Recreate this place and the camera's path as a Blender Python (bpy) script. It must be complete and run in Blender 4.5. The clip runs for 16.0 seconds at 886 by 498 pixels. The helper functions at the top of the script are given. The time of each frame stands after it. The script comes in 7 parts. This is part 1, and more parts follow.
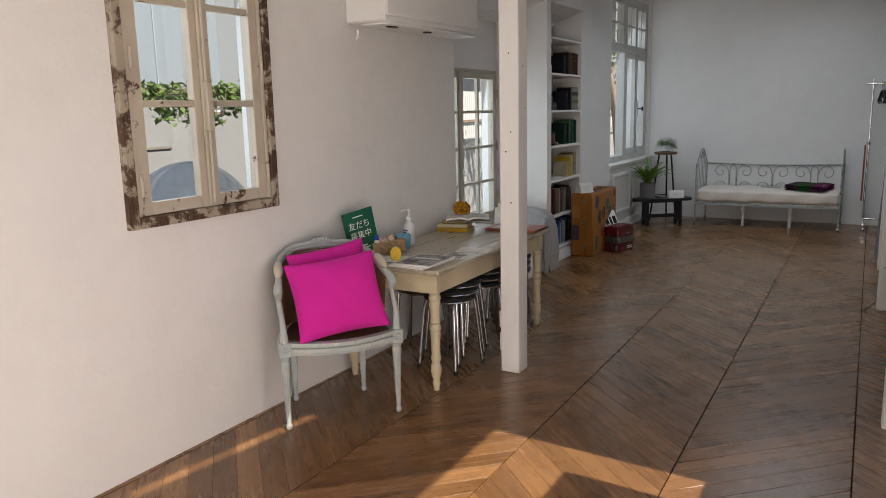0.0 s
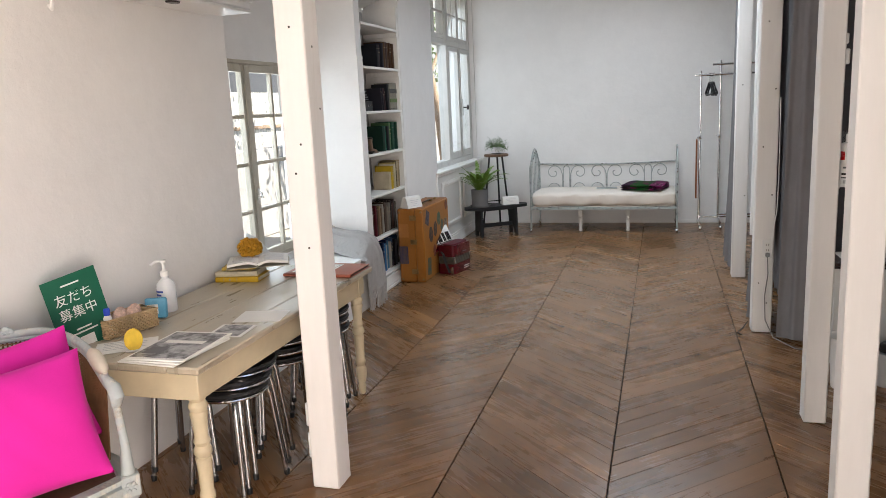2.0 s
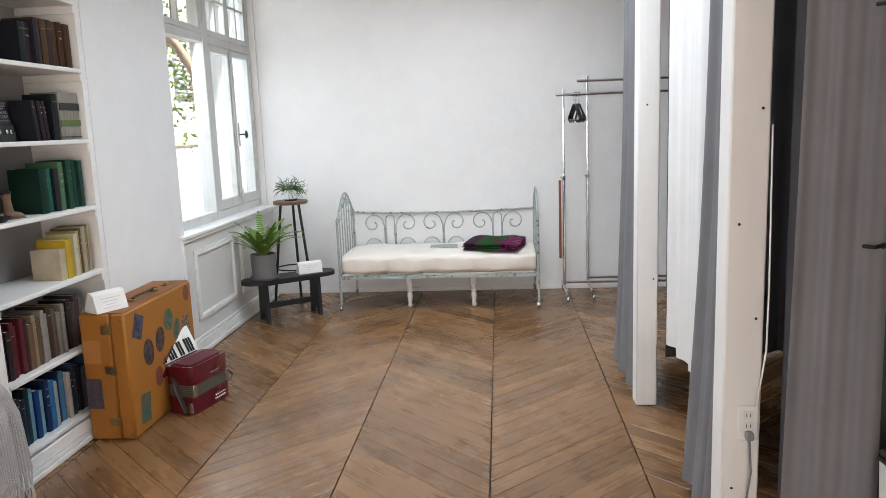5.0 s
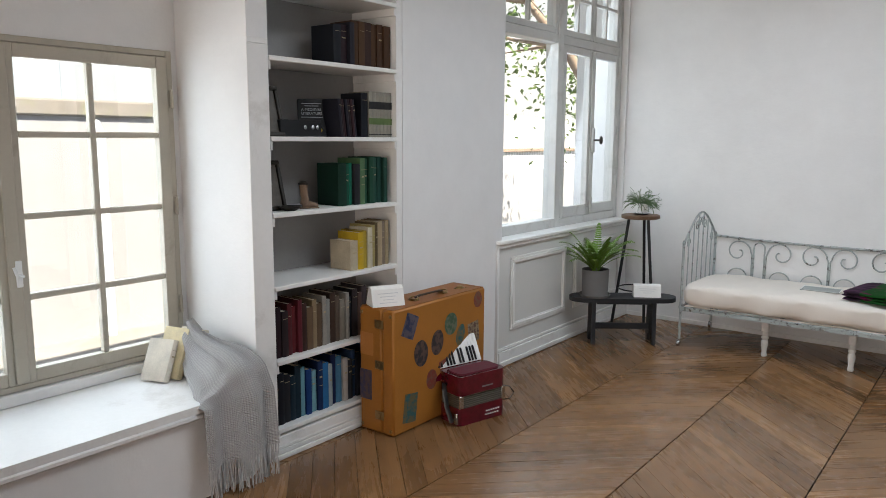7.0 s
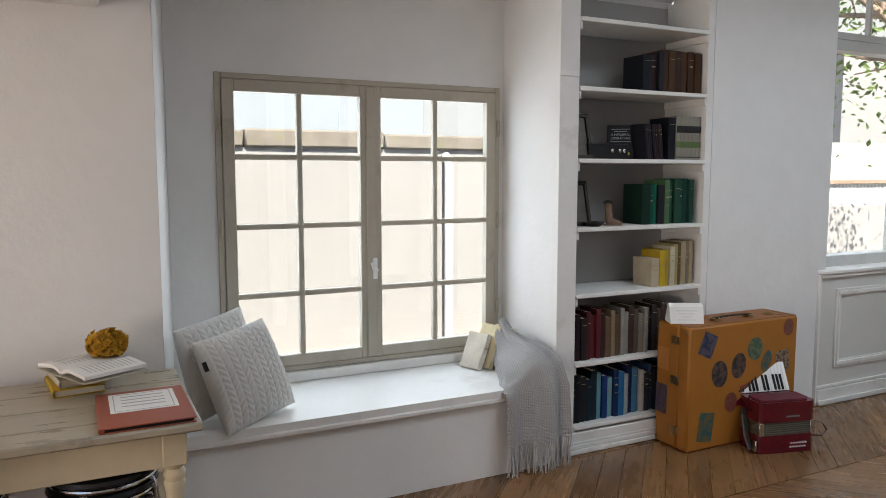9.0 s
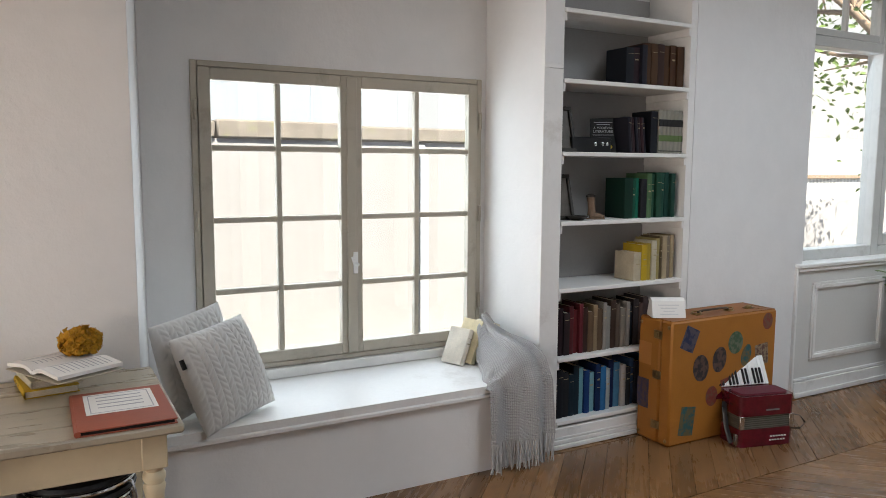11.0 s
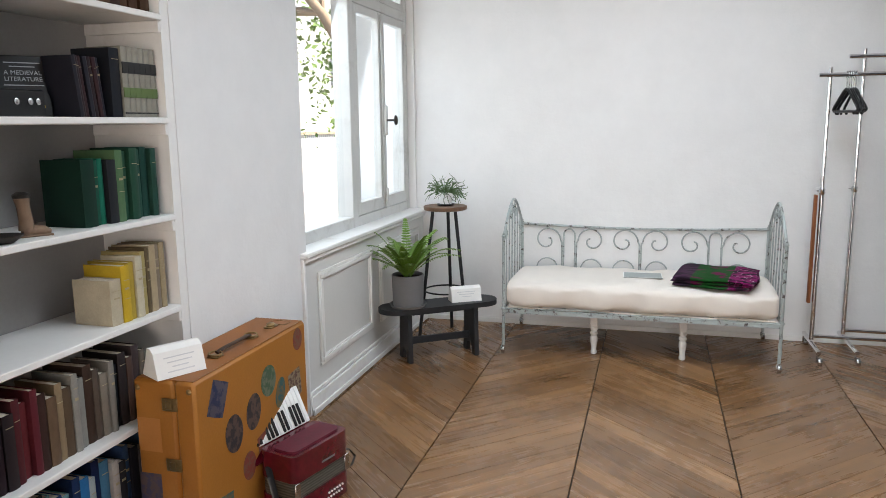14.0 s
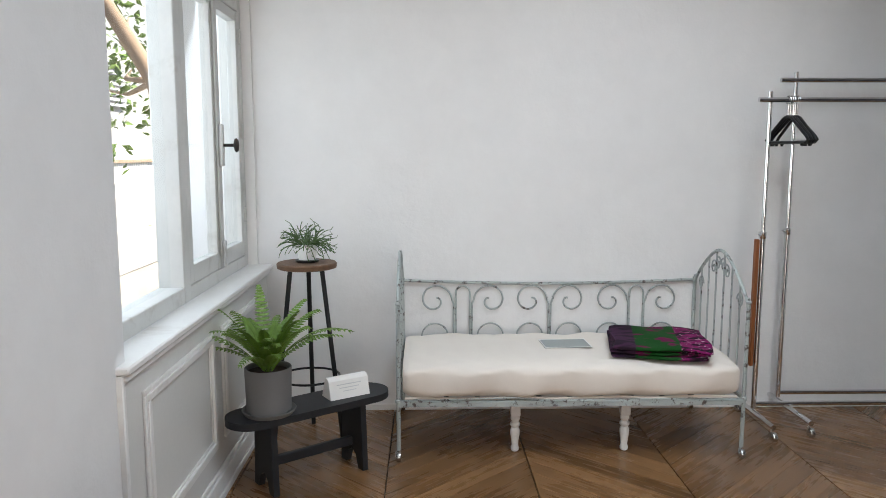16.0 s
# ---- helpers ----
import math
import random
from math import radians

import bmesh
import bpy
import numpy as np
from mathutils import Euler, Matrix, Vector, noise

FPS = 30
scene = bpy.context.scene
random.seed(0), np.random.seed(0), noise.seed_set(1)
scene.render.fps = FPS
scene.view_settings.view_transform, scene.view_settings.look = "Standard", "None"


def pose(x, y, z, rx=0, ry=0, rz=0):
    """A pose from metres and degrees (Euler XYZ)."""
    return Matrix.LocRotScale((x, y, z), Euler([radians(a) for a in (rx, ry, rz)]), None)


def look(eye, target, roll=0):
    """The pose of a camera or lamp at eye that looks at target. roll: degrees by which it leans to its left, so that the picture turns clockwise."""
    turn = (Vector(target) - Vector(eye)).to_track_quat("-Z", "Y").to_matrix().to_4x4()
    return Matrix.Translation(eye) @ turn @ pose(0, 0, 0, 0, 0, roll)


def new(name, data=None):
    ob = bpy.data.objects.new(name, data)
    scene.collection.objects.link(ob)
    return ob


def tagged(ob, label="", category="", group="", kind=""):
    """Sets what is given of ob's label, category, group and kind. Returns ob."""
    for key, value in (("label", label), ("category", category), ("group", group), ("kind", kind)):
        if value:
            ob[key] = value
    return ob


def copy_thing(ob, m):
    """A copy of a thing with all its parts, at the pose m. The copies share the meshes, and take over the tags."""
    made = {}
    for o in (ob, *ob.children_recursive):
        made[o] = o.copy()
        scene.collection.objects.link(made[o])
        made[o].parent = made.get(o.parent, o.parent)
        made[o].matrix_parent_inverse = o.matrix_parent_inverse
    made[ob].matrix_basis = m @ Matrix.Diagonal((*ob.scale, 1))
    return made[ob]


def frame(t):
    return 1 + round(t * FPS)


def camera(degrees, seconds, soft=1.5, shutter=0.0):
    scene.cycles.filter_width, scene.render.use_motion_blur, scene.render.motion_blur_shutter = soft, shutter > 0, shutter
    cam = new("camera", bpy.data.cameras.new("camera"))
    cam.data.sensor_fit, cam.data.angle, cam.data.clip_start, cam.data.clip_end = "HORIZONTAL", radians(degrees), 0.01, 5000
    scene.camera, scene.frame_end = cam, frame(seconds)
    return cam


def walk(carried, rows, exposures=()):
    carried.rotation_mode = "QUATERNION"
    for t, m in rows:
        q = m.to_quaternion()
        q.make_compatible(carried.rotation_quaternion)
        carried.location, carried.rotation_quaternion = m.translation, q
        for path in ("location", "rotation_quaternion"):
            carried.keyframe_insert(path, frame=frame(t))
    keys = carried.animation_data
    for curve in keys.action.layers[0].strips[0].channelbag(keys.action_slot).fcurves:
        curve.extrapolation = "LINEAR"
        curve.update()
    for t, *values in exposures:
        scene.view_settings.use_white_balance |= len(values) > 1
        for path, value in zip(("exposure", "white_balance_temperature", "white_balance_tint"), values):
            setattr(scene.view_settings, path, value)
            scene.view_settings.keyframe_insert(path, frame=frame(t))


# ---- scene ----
cam = camera(61.8, 16.0, soft=0.8)
METRES, EYE, TILT, LEAN, TURN = 8.0, 1.5, 0.0, 0.0, 28.8
PATH = [
    (0, (0.293, 0.323, 1.541), (-0.689, 2.027, 1.176), -1.3),
    (0.5, (0.232, 0.581, 1.543), (-0.68, 2.322, 1.174), -1.8),
    (1, (0.116, 0.866, 1.541), (-0.698, 2.653, 1.158), -1.9),
    (1.5, (-0.045, 1.202, 1.534), (-0.736, 3.04, 1.154), -2.5),
    (2, (-0.154, 1.595, 1.534), (-0.717, 3.477, 1.158), -2.7),
    (2.5, (-0.295, 2.031, 1.532), (-0.718, 3.953, 1.173), -3.1),
    (3, (-0.387, 2.452, 1.54), (-0.674, 4.4, 1.191), -3.0),
    (3.5, (-0.427, 2.93, 1.559), (-0.569, 4.896, 1.219), -3.1),
    (3.7, (-0.455, 3.108, 1.538), (-0.535, 5.079, 1.207), -2.9),
    (5.8, (-0.009, 4.752, 1.526), (-0.4, 6.685, 1.191), 0.2),
    (6, (0.067, 4.82, 1.516), (-0.458, 6.72, 1.177), -0.1),
    (6.5, (0.161, 4.994, 1.508), (-0.717, 6.761, 1.178), 0.4),
    (7, (0.256, 5.017, 1.521), (-0.957, 6.579, 1.228), 0.3),
    (7.5, (0.387, 5.008, 1.524), (-1.081, 6.342, 1.268), 0.4),
    (8, (0.511, 4.994, 1.49), (-1.138, 6.106, 1.277), 0.2),
    (8.5, (0.607, 4.977, 1.485), (-1.151, 5.908, 1.281), 0.1),
    (8.7, (0.622, 4.959, 1.472), (-1.161, 5.842, 1.271), -0.0),
    (10.8, (0.558, 4.881, 1.412), (-1.207, 5.8, 1.21), 0.1),
    (11, (0.537, 4.904, 1.449), (-1.206, 5.86, 1.23), 0.3),
    (11.5, (0.392, 4.902, 1.45), (-1.257, 6.012, 1.227), 0.9),
    (12, (0.263, 4.935, 1.51), (-1.251, 6.212, 1.235), 1.3),
    (12.5, (0.069, 5.058, 1.501), (-1.249, 6.531, 1.197), 1.1),
    (13, (-0.167, 5.273, 1.499), (-1.245, 6.926, 1.174), 0.5),
    (13.5, (-0.466, 5.481, 1.503), (-1.259, 7.287, 1.171), -0.1),
    (14, (-0.734, 5.721, 1.499), (-1.274, 7.617, 1.163), -0.7),
    (14.5, (-0.961, 6.016, 1.51), (-1.307, 7.958, 1.179), -0.9),
    (15, (-1.213, 6.283, 1.522), (-1.398, 8.25, 1.209), -0.6),
    (15.5, (-1.373, 6.581, 1.5), (-1.444, 8.559, 1.217), -0.4),
    (16, (-1.511, 6.912, 1.483), (-1.466, 8.894, 1.226), 0.0),
]
EXPOSURES = [(0.0, 0.62), (0.5, 0.62), (1.0, 0.98), (1.5, 1.42), (2.0, 1.64), (3.5, 1.74), (5.8, 2.25), (6.5, 1.92), (7.0, 1.62), (8.5, 1.44), (11.0, 1.58), (11.5, 1.4), (12.5, 1.27), (13.5, 1.88), (14.5, 2.1), (16.0, 1.78)]
walk(cam, [(t, look(eye, target, roll)) for t, eye, target, roll in PATH], EXPOSURES)

# ---- world, sun, lamps ----
SUN_EL, SUN_AZ = 50.0, 4.0
world = bpy.data.worlds.new("sky")
scene.world = world
world.use_nodes = True
wn, wl = world.node_tree.nodes, world.node_tree.links
sky = wn.new("ShaderNodeTexSky")
sky.sky_type = "NISHITA"
sky.sun_disc = False
sky.sun_elevation = radians(SUN_EL)
sky.sun_rotation = radians(90 + SUN_AZ)
bgn = wn["Background"]
bgn.inputs[1].default_value = 0.07
wl.new(sky.outputs[0], bgn.inputs[0])
sun = new("sun", bpy.data.lights.new("sun", "SUN"))
sun.data.energy, sun.data.angle, sun.data.color = 5.0, radians(0.6), (1.0, 0.9, 0.76)
sun.matrix_world = look((20, -1.4, 20 * math.tan(radians(SUN_EL))), (0, 0, 0))


def area(name, eye, target, sx, sy, watts, colour):
    ob = new(name, bpy.data.lights.new(name, "AREA"))
    ob.data.shape, ob.data.size, ob.data.size_y = "RECTANGLE", sx, sy
    ob.data.energy, ob.data.color = watts, colour
    ob.matrix_world = look(eye, target)
    return ob


DAY = (0.80, 0.90, 1.0)
area("window_light_a", (-2.66, 2.77, 1.78), (0, 2.77, 1.2), 0.9, 1.4, 5.5, DAY)
area("window_light_b", (-3.16, 6.285, 1.2), (0, 6.285, 0.6), 1.5, 1.3, 9, DAY)
area("window_light_c", (-2.72, 10.1, 1.85), (0.2, 10.6, 0.9), 1.9, 1.8, 6, DAY)
area("skylight_light", (-0.3, 8.4, 3.2), (-0.3, 8.4, 0), 1.2, 3.2, 19, DAY).data.spread = radians(150)
area("entrance_light", (-0.7, -3.15, 1.25), (-0.7, 4, 1.1), 2.4, 2.1, 42, (1.0, 0.92, 0.85))
# added low warm lamp, stands in for bounce off the sunlit floor; no door here
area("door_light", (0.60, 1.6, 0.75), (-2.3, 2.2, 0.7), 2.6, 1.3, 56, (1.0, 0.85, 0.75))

# ---- materials ----


class NT:
    def __init__(self, name):
        self.m = bpy.data.materials.new(name)
        self.m.use_nodes = True
        self.t = self.m.node_tree
        self.b = self.t.nodes["Principled BSDF"]

    def n(self, kind, **kw):
        node = self.t.nodes.new("ShaderNode" + kind)
        for k, v in kw.items():
            if k in node.inputs:
                node.inputs[k].default_value = v
        return node

    def ln(self, a, b):
        self.t.links.new(a, b)

    def noise(self, co, scale, detail=4, rough=0.6, dist=0.0):
        n = self.n("TexNoise", Scale=scale, Detail=detail, Roughness=rough, Distortion=dist)
        self.ln(co, n.inputs["Vector"])
        return n.outputs["Fac"]

    def ramp(self, fac, stops):
        r = self.n("ValToRGB")
        el = r.color_ramp.elements
        while len(el) < len(stops):
            el.new(0.5)
        for e, (p, c) in zip(el, stops):
            e.position, e.color = p, (*c[:3], 1)
        self.ln(fac, r.inputs[0])
        return r.outputs[0]

    def mix(self, fac, a, b, blend="MIX"):
        x = self.n("Mix")
        x.data_type, x.blend_type = "RGBA", blend
        for sock, v in ((x.inputs[0], fac), (x.inputs[6], a), (x.inputs[7], b)):
            if isinstance(v, (int, float)):
                sock.default_value = v
            elif isinstance(v, tuple):
                sock.default_value = (*v[:3], 1)
            else:
                self.ln(v, sock)
        return x.outputs[2]

    def bump(self, height, strength, dist, prev=None):
        b = self.n("Bump", Strength=strength, Distance=dist)
        self.ln(height, b.inputs["Height"])
        if prev:
            self.ln(prev, b.inputs["Normal"])
        return b.outputs[0]

    def coords(self, which="Object", scale=None, shift=None):
        c = self.n("TexCoord").outputs[which]
        if scale or shift:
            mp = self.n("Mapping")
            if scale:
                mp.inputs["Scale"].default_value = scale
            self.ln(c, mp.inputs["Vector"])
            if shift:
                self.ln(shift, mp.inputs["Location"])
            c = mp.outputs[0]
        return c


def mul(c, k):
    return tuple(min(1.0, v * k) for v in c)


def surf(name, col, rough=0.6, metal=0.0, amt=0.15, scale=5.0, fine=90.0, bump=0.2, dist=0.002, stretch=None, stain=None, spec=0.3, coat=0.0, sheen=0.0):
    """A general surface: cloudy tone at one scale, grain and relief at another, optional stains."""
    t = NT(name)
    co = t.coords("Object", stretch)
    big, small = t.noise(co, scale, 5), t.noise(co, fine, 3)
    c = t.ramp(big, ((0.3, mul(col, 1 - amt)), (0.7, mul(col, 1 + amt))))
    c = t.mix(0.35, c, t.ramp(small, ((0.3, mul(col, 1 - amt)), (0.7, mul(col, 1 + amt * 0.6)))))
    if stain:
        f = t.ramp(t.noise(co, scale * 0.7, 8, 0.7, 0.4), ((0.56, (0, 0, 0)), (0.68, (1, 1, 1))))
        c = t.mix(t.mix(0.6, (0, 0, 0), f), c, stain)
    t.ln(c, t.b.inputs["Base Color"])
    r = t.n("MapRange")
    r.inputs["To Min"].default_value, r.inputs["To Max"].default_value = max(0.03, rough - 0.1), min(1, rough + 0.1)
    t.ln(big, r.inputs["Value"])
    t.ln(r.outputs[0], t.b.inputs["Roughness"])
    t.b.inputs["Metallic"].default_value = metal
    t.b.inputs["Specular IOR Level"].default_value = spec
    t.b.inputs["Coat Weight"].default_value = coat
    t.b.inputs["Sheen Weight"].default_value = sheen
    if bump:
        t.ln(t.bump(small, bump, dist), t.b.inputs["Normal"])
    return t.m


def plaster(name, col, wave=0.5):
    t = NT(name)
    co = t.coords()
    big, mid, small = t.noise(co, 0.9, 4), t.noise(co, 5, 6, 0.65), t.noise(co, 140, 3)
    c = t.ramp(big, ((0.3, mul(col, 0.95)), (0.7, mul(col, 1.03))))
    c = t.mix(0.35, c, t.ramp(mid, ((0.35, mul(col, 0.93)), (0.65, mul(col, 1.04)))))
    dirt = t.ramp(t.noise(co, 11, 9, 0.75, 0.5), ((0.66, (0, 0, 0)), (0.78, (0.35, 0.35, 0.35))))
    c = t.mix(dirt, c, mul(col, 0.72))
    t.ln(c, t.b.inputs["Base Color"])
    t.b.inputs["Roughness"].default_value = 0.85
    n1 = t.bump(mid, wave, 0.012)
    t.ln(t.bump(small, 0.25, 0.0015, n1), t.b.inputs["Normal"])
    return t.m


def chipped(name, paint, under, at=0.55, soft=0.04, scale=9.0, rough=0.6, metal=0.0):
    """Paint flaked off the stuff below it."""
    t = NT(name)
    co = t.coords()
    f = t.ramp(t.noise(co, scale, 10, 0.72, 0.3), ((at, (0, 0, 0)), (at + soft, (1, 1, 1))))
    grain = t.noise(t.coords("Object", (30, 30, 4)), 3, 6)
    p = t.ramp(t.noise(co, 4, 5), ((0.3, mul(paint, 0.84)), (0.7, mul(paint, 1.08))))
    u = t.ramp(grain, ((0.35, mul(under, 0.5)), (0.7, mul(under, 1.5))))
    t.ln(t.mix(f, p, u), t.b.inputs["Base Color"])
    t.b.inputs["Roughness"].default_value = rough
    t.b.inputs["Metallic"].default_value = metal
    t.b.inputs["Specular IOR Level"].default_value = 0.3
    inv = t.n("Invert")
    t.ln(f, inv.inputs["Color"])
    t.ln(t.bump(t.noise(co, 70, 4), 0.3, 0.001, t.bump(inv.outputs[0], 0.6, 0.0012)), t.b.inputs["Normal"])
    return t.m


def floor_wood(name):
    t = NT(name)
    rnd = t.n("Math")
    rnd.operation = "ADD"
    t.ln(t.n("ObjectInfo").outputs["Random"], rnd.inputs[0])
    t.ln(t.n("NewGeometry").outputs["Random Per Island"], rnd.inputs[1])
    off = t.n("Math")
    off.operation = "MULTIPLY"
    off.inputs[1].default_value = 37.0
    t.ln(rnd.outputs[0], off.inputs[0])
    co = t.coords("UV", (1.0, 1.0, 1.0), off.outputs[0])
    st = t.n("Mapping")
    st.inputs["Scale"].default_value = (1.3, 16, 1)
    t.ln(co, st.inputs["Vector"])
    grain = t.noise(st.outputs[0], 2.0, 8, 0.65, 0.6)
    st2 = t.n("Mapping")
    st2.inputs["Scale"].default_value = (3, 90, 1)
    t.ln(co, st2.inputs["Vector"])
    pores = t.noise(st2.outputs[0], 3.0, 4, 0.7)
    wn_ = t.n("TexWhiteNoise")
    wn_.noise_dimensions = "1D"
    t.ln(off.outputs[0], wn_.inputs["W"])
    tone = t.ramp(wn_.outputs[0], ((0.0, (0.145, 0.072, 0.028)), (0.4, (0.19, 0.095, 0.038)), (0.8, (0.235, 0.12, 0.049)), (1.0, (0.285, 0.15, 0.063))))
    staves = t.n("TexBrick")
    t.ln(co, staves.inputs["Vector"])
    staves.offset, staves.offset_frequency, staves.squash = 0.37, 2, 1.0
    for k, v in (("Color1", (0.80, 0.785, 0.77, 1)), ("Color2", (1.12, 1.11, 1.10, 1)), ("Mortar", (0.72, 0.68, 0.64, 1))):
        staves.inputs[k].default_value = v
    for k, v in (("Scale", 1.0), ("Mortar Size", 0.0004), ("Mortar Smooth", 0.3), ("Brick Width", 0.42), ("Row Height", 0.0515)):
        staves.inputs[k].default_value = v
    c = t.mix(0.85, tone, staves.outputs["Color"], "MULTIPLY")
    c = t.mix(0.5, c, t.ramp(grain, ((0.3, (0.55, 0.51, 0.47)), (0.5, (0.96, 0.95, 0.94)), (0.7, (1.28, 1.26, 1.22)))), "MULTIPLY")
    c = t.mix(0.4, c, t.ramp(pores, ((0.35, (0.55, 0.5, 0.45)), (0.55, (1, 1, 1)))), "MULTIPLY")
    wo = t.n("NewGeometry").outputs["Position"]
    wear = t.noise(wo, 1.7, 6, 0.6)
    c = t.mix(t.ramp(wear, ((0.45, (0, 0, 0)), (0.75, (0.4, 0.4, 0.4)))), c, (0.27, 0.15, 0.066))
    smudge = t.ramp(t.noise(wo, 7, 7, 0.7, 0.6), ((0.55, (0, 0, 0)), (0.72, (0.45, 0.45, 0.45))))
    c = t.mix(smudge, c, (0.10, 0.052, 0.024))
    t.ln(c, t.b.inputs["Base Color"])
    r = t.n("MapRange")
    r.inputs["To Min"].default_value, r.inputs["To Max"].default_value = 0.19, 0.36
    t.ln(t.mix(0.5, wear, grain), r.inputs["Value"])
    t.ln(r.outputs[0], t.b.inputs["Roughness"])
    t.b.inputs["Specular IOR Level"].default_value = 0.6
    t.ln(t.bump(pores, 0.12, 0.0006, t.bump(grain, 0.15, 0.001)), t.b.inputs["Normal"])
    return t.m


def stripes(name, axis, per_m, a, b, rough=0.8, width=0.5, bump=0.4, dist=0.002, metal=0.0):
    t = NT(name)
    sep = t.n("SeparateXYZ")
    t.ln(t.coords(), sep.inputs[0])
    k = t.n("Math")
    k.operation = "MULTIPLY"
    k.inputs[1].default_value = per_m
    t.ln(sep.outputs[axis], k.inputs[0])
    fr = t.n("Math")
    fr.operation = "PINGPONG"
    fr.inputs[1].default_value = 0.5
    t.ln(k.outputs[0], fr.inputs[0])
    f = t.ramp(fr.outputs[0], ((width * 0.4, (0, 0, 0)), (width * 0.6, (1, 1, 1))))
    c = t.mix(t.noise(t.coords(), 12), t.mix(f, a, b), mul(a, 0.85))
    t.ln(t.mix(0.7, c, t.mix(f, a, b)), t.b.inputs["Base Color"])
    t.b.inputs["Roughness"].default_value = rough
    t.b.inputs["Metallic"].default_value = metal
    t.ln(t.bump(f, bump, dist), t.b.inputs["Normal"])
    return t.m


def glass(name, tint=(0.97, 0.98, 0.98), gloss=0.05):
    t = NT(name)
    t.t.nodes.remove(t.b)
    tr, gl, mx = t.n("BsdfTransparent"), t.n("BsdfGlossy"), t.n("MixShader")
    tr.inputs[0].default_value = (*tint, 1)
    gl.inputs["Roughness"].default_value = 0.02
    mx.inputs[0].default_value = gloss
    t.ln(tr.outputs[0], mx.inputs[1])
    t.ln(gl.outputs[0], mx.inputs[2])
    t.ln(mx.outputs[0], t.t.nodes["Material Output"].inputs[0])
    return t.m


WHITE = plaster("white_plaster", (0.775, 0.768, 0.76))
CEILW = plaster("white_ceiling", (0.80, 0.80, 0.79), 0.2)
TRIMW = surf("white_trim_paint", (0.78, 0.77, 0.75), 0.45, amt=0.05, scale=3, fine=40, bump=0.12, stain=(0.55, 0.52, 0.48))
POSTW = surf("white_post_paint", (0.80, 0.785, 0.77), 0.5, amt=0.06, scale=4, fine=30, bump=0.3, stretch=(1, 1, 0.15), stain=(0.6, 0.57, 0.53))
GREYTRIM = surf("grey_white_panel_paint", (0.66, 0.655, 0.63), 0.5, amt=0.05, scale=2, fine=60, bump=0.12)
DARKWALL = surf("charcoal_wall", (0.075, 0.074, 0.082), 0.9, amt=0.1, scale=2, bump=0.2)
FLOOR = floor_wood("chevron_oak")
GAP = surf("floor_gap", (0.02, 0.014, 0.01), 0.9)
OLDFRAME = chipped("flaking_cream_paint", (0.50, 0.45, 0.37), (0.09, 0.055, 0.035), 0.59, 0.04, 7)
OLDOUTER = chipped("worn_dark_frame", (0.40, 0.35, 0.28), (0.085, 0.05, 0.032), 0.485, 0.06, 7)
BEIGE = surf("beige_window_paint", (0.46, 0.42, 0.345), 0.5, amt=0.06, scale=5, fine=50, bump=0.15, stain=(0.3, 0.26, 0.2))
GREYWIN = surf("grey_window_paint", (0.60, 0.60, 0.58), 0.5, amt=0.06, scale=5, fine=50, bump=0.15, stain=(0.4, 0.38, 0.35))
GLASS = glass("window_glass")
BRASS = surf("aged_brass", (0.30, 0.2, 0.09), 0.4, 1.0, amt=0.25, scale=30)
IRON = surf("dark_iron", (0.05, 0.045, 0.04), 0.5, 0.8)
CHROME = surf("chrome", (0.72, 0.72, 0.73), 0.12, 1.0, amt=0.04, bump=0.02)
STEEL = surf("dull_steel", (0.5, 0.5, 0.5), 0.25, 1.0, amt=0.05, bump=0.05)
BLACK = surf("black_plastic", (0.015, 0.015, 0.016), 0.35, amt=0.1, bump=0.05)
WHITEP = surf("white_plastic", (0.80, 0.80, 0.79), 0.35, amt=0.02, bump=0.03)
PAPER = surf("white_paper", (0.80, 0.79, 0.76), 0.85, amt=0.03, bump=0.05)
INK = surf("grey_ink", (0.16, 0.16, 0.17), 0.8)
LIGHTINK = surf("pale_ink", (0.42, 0.43, 0.45), 0.8)
PAGES = stripes("book_pages", 1, 900, (0.70, 0.64, 0.52), (0.52, 0.46, 0.36), 0.9, 0.5, 0.3, 0.0004)

# ---- mesh tools ----


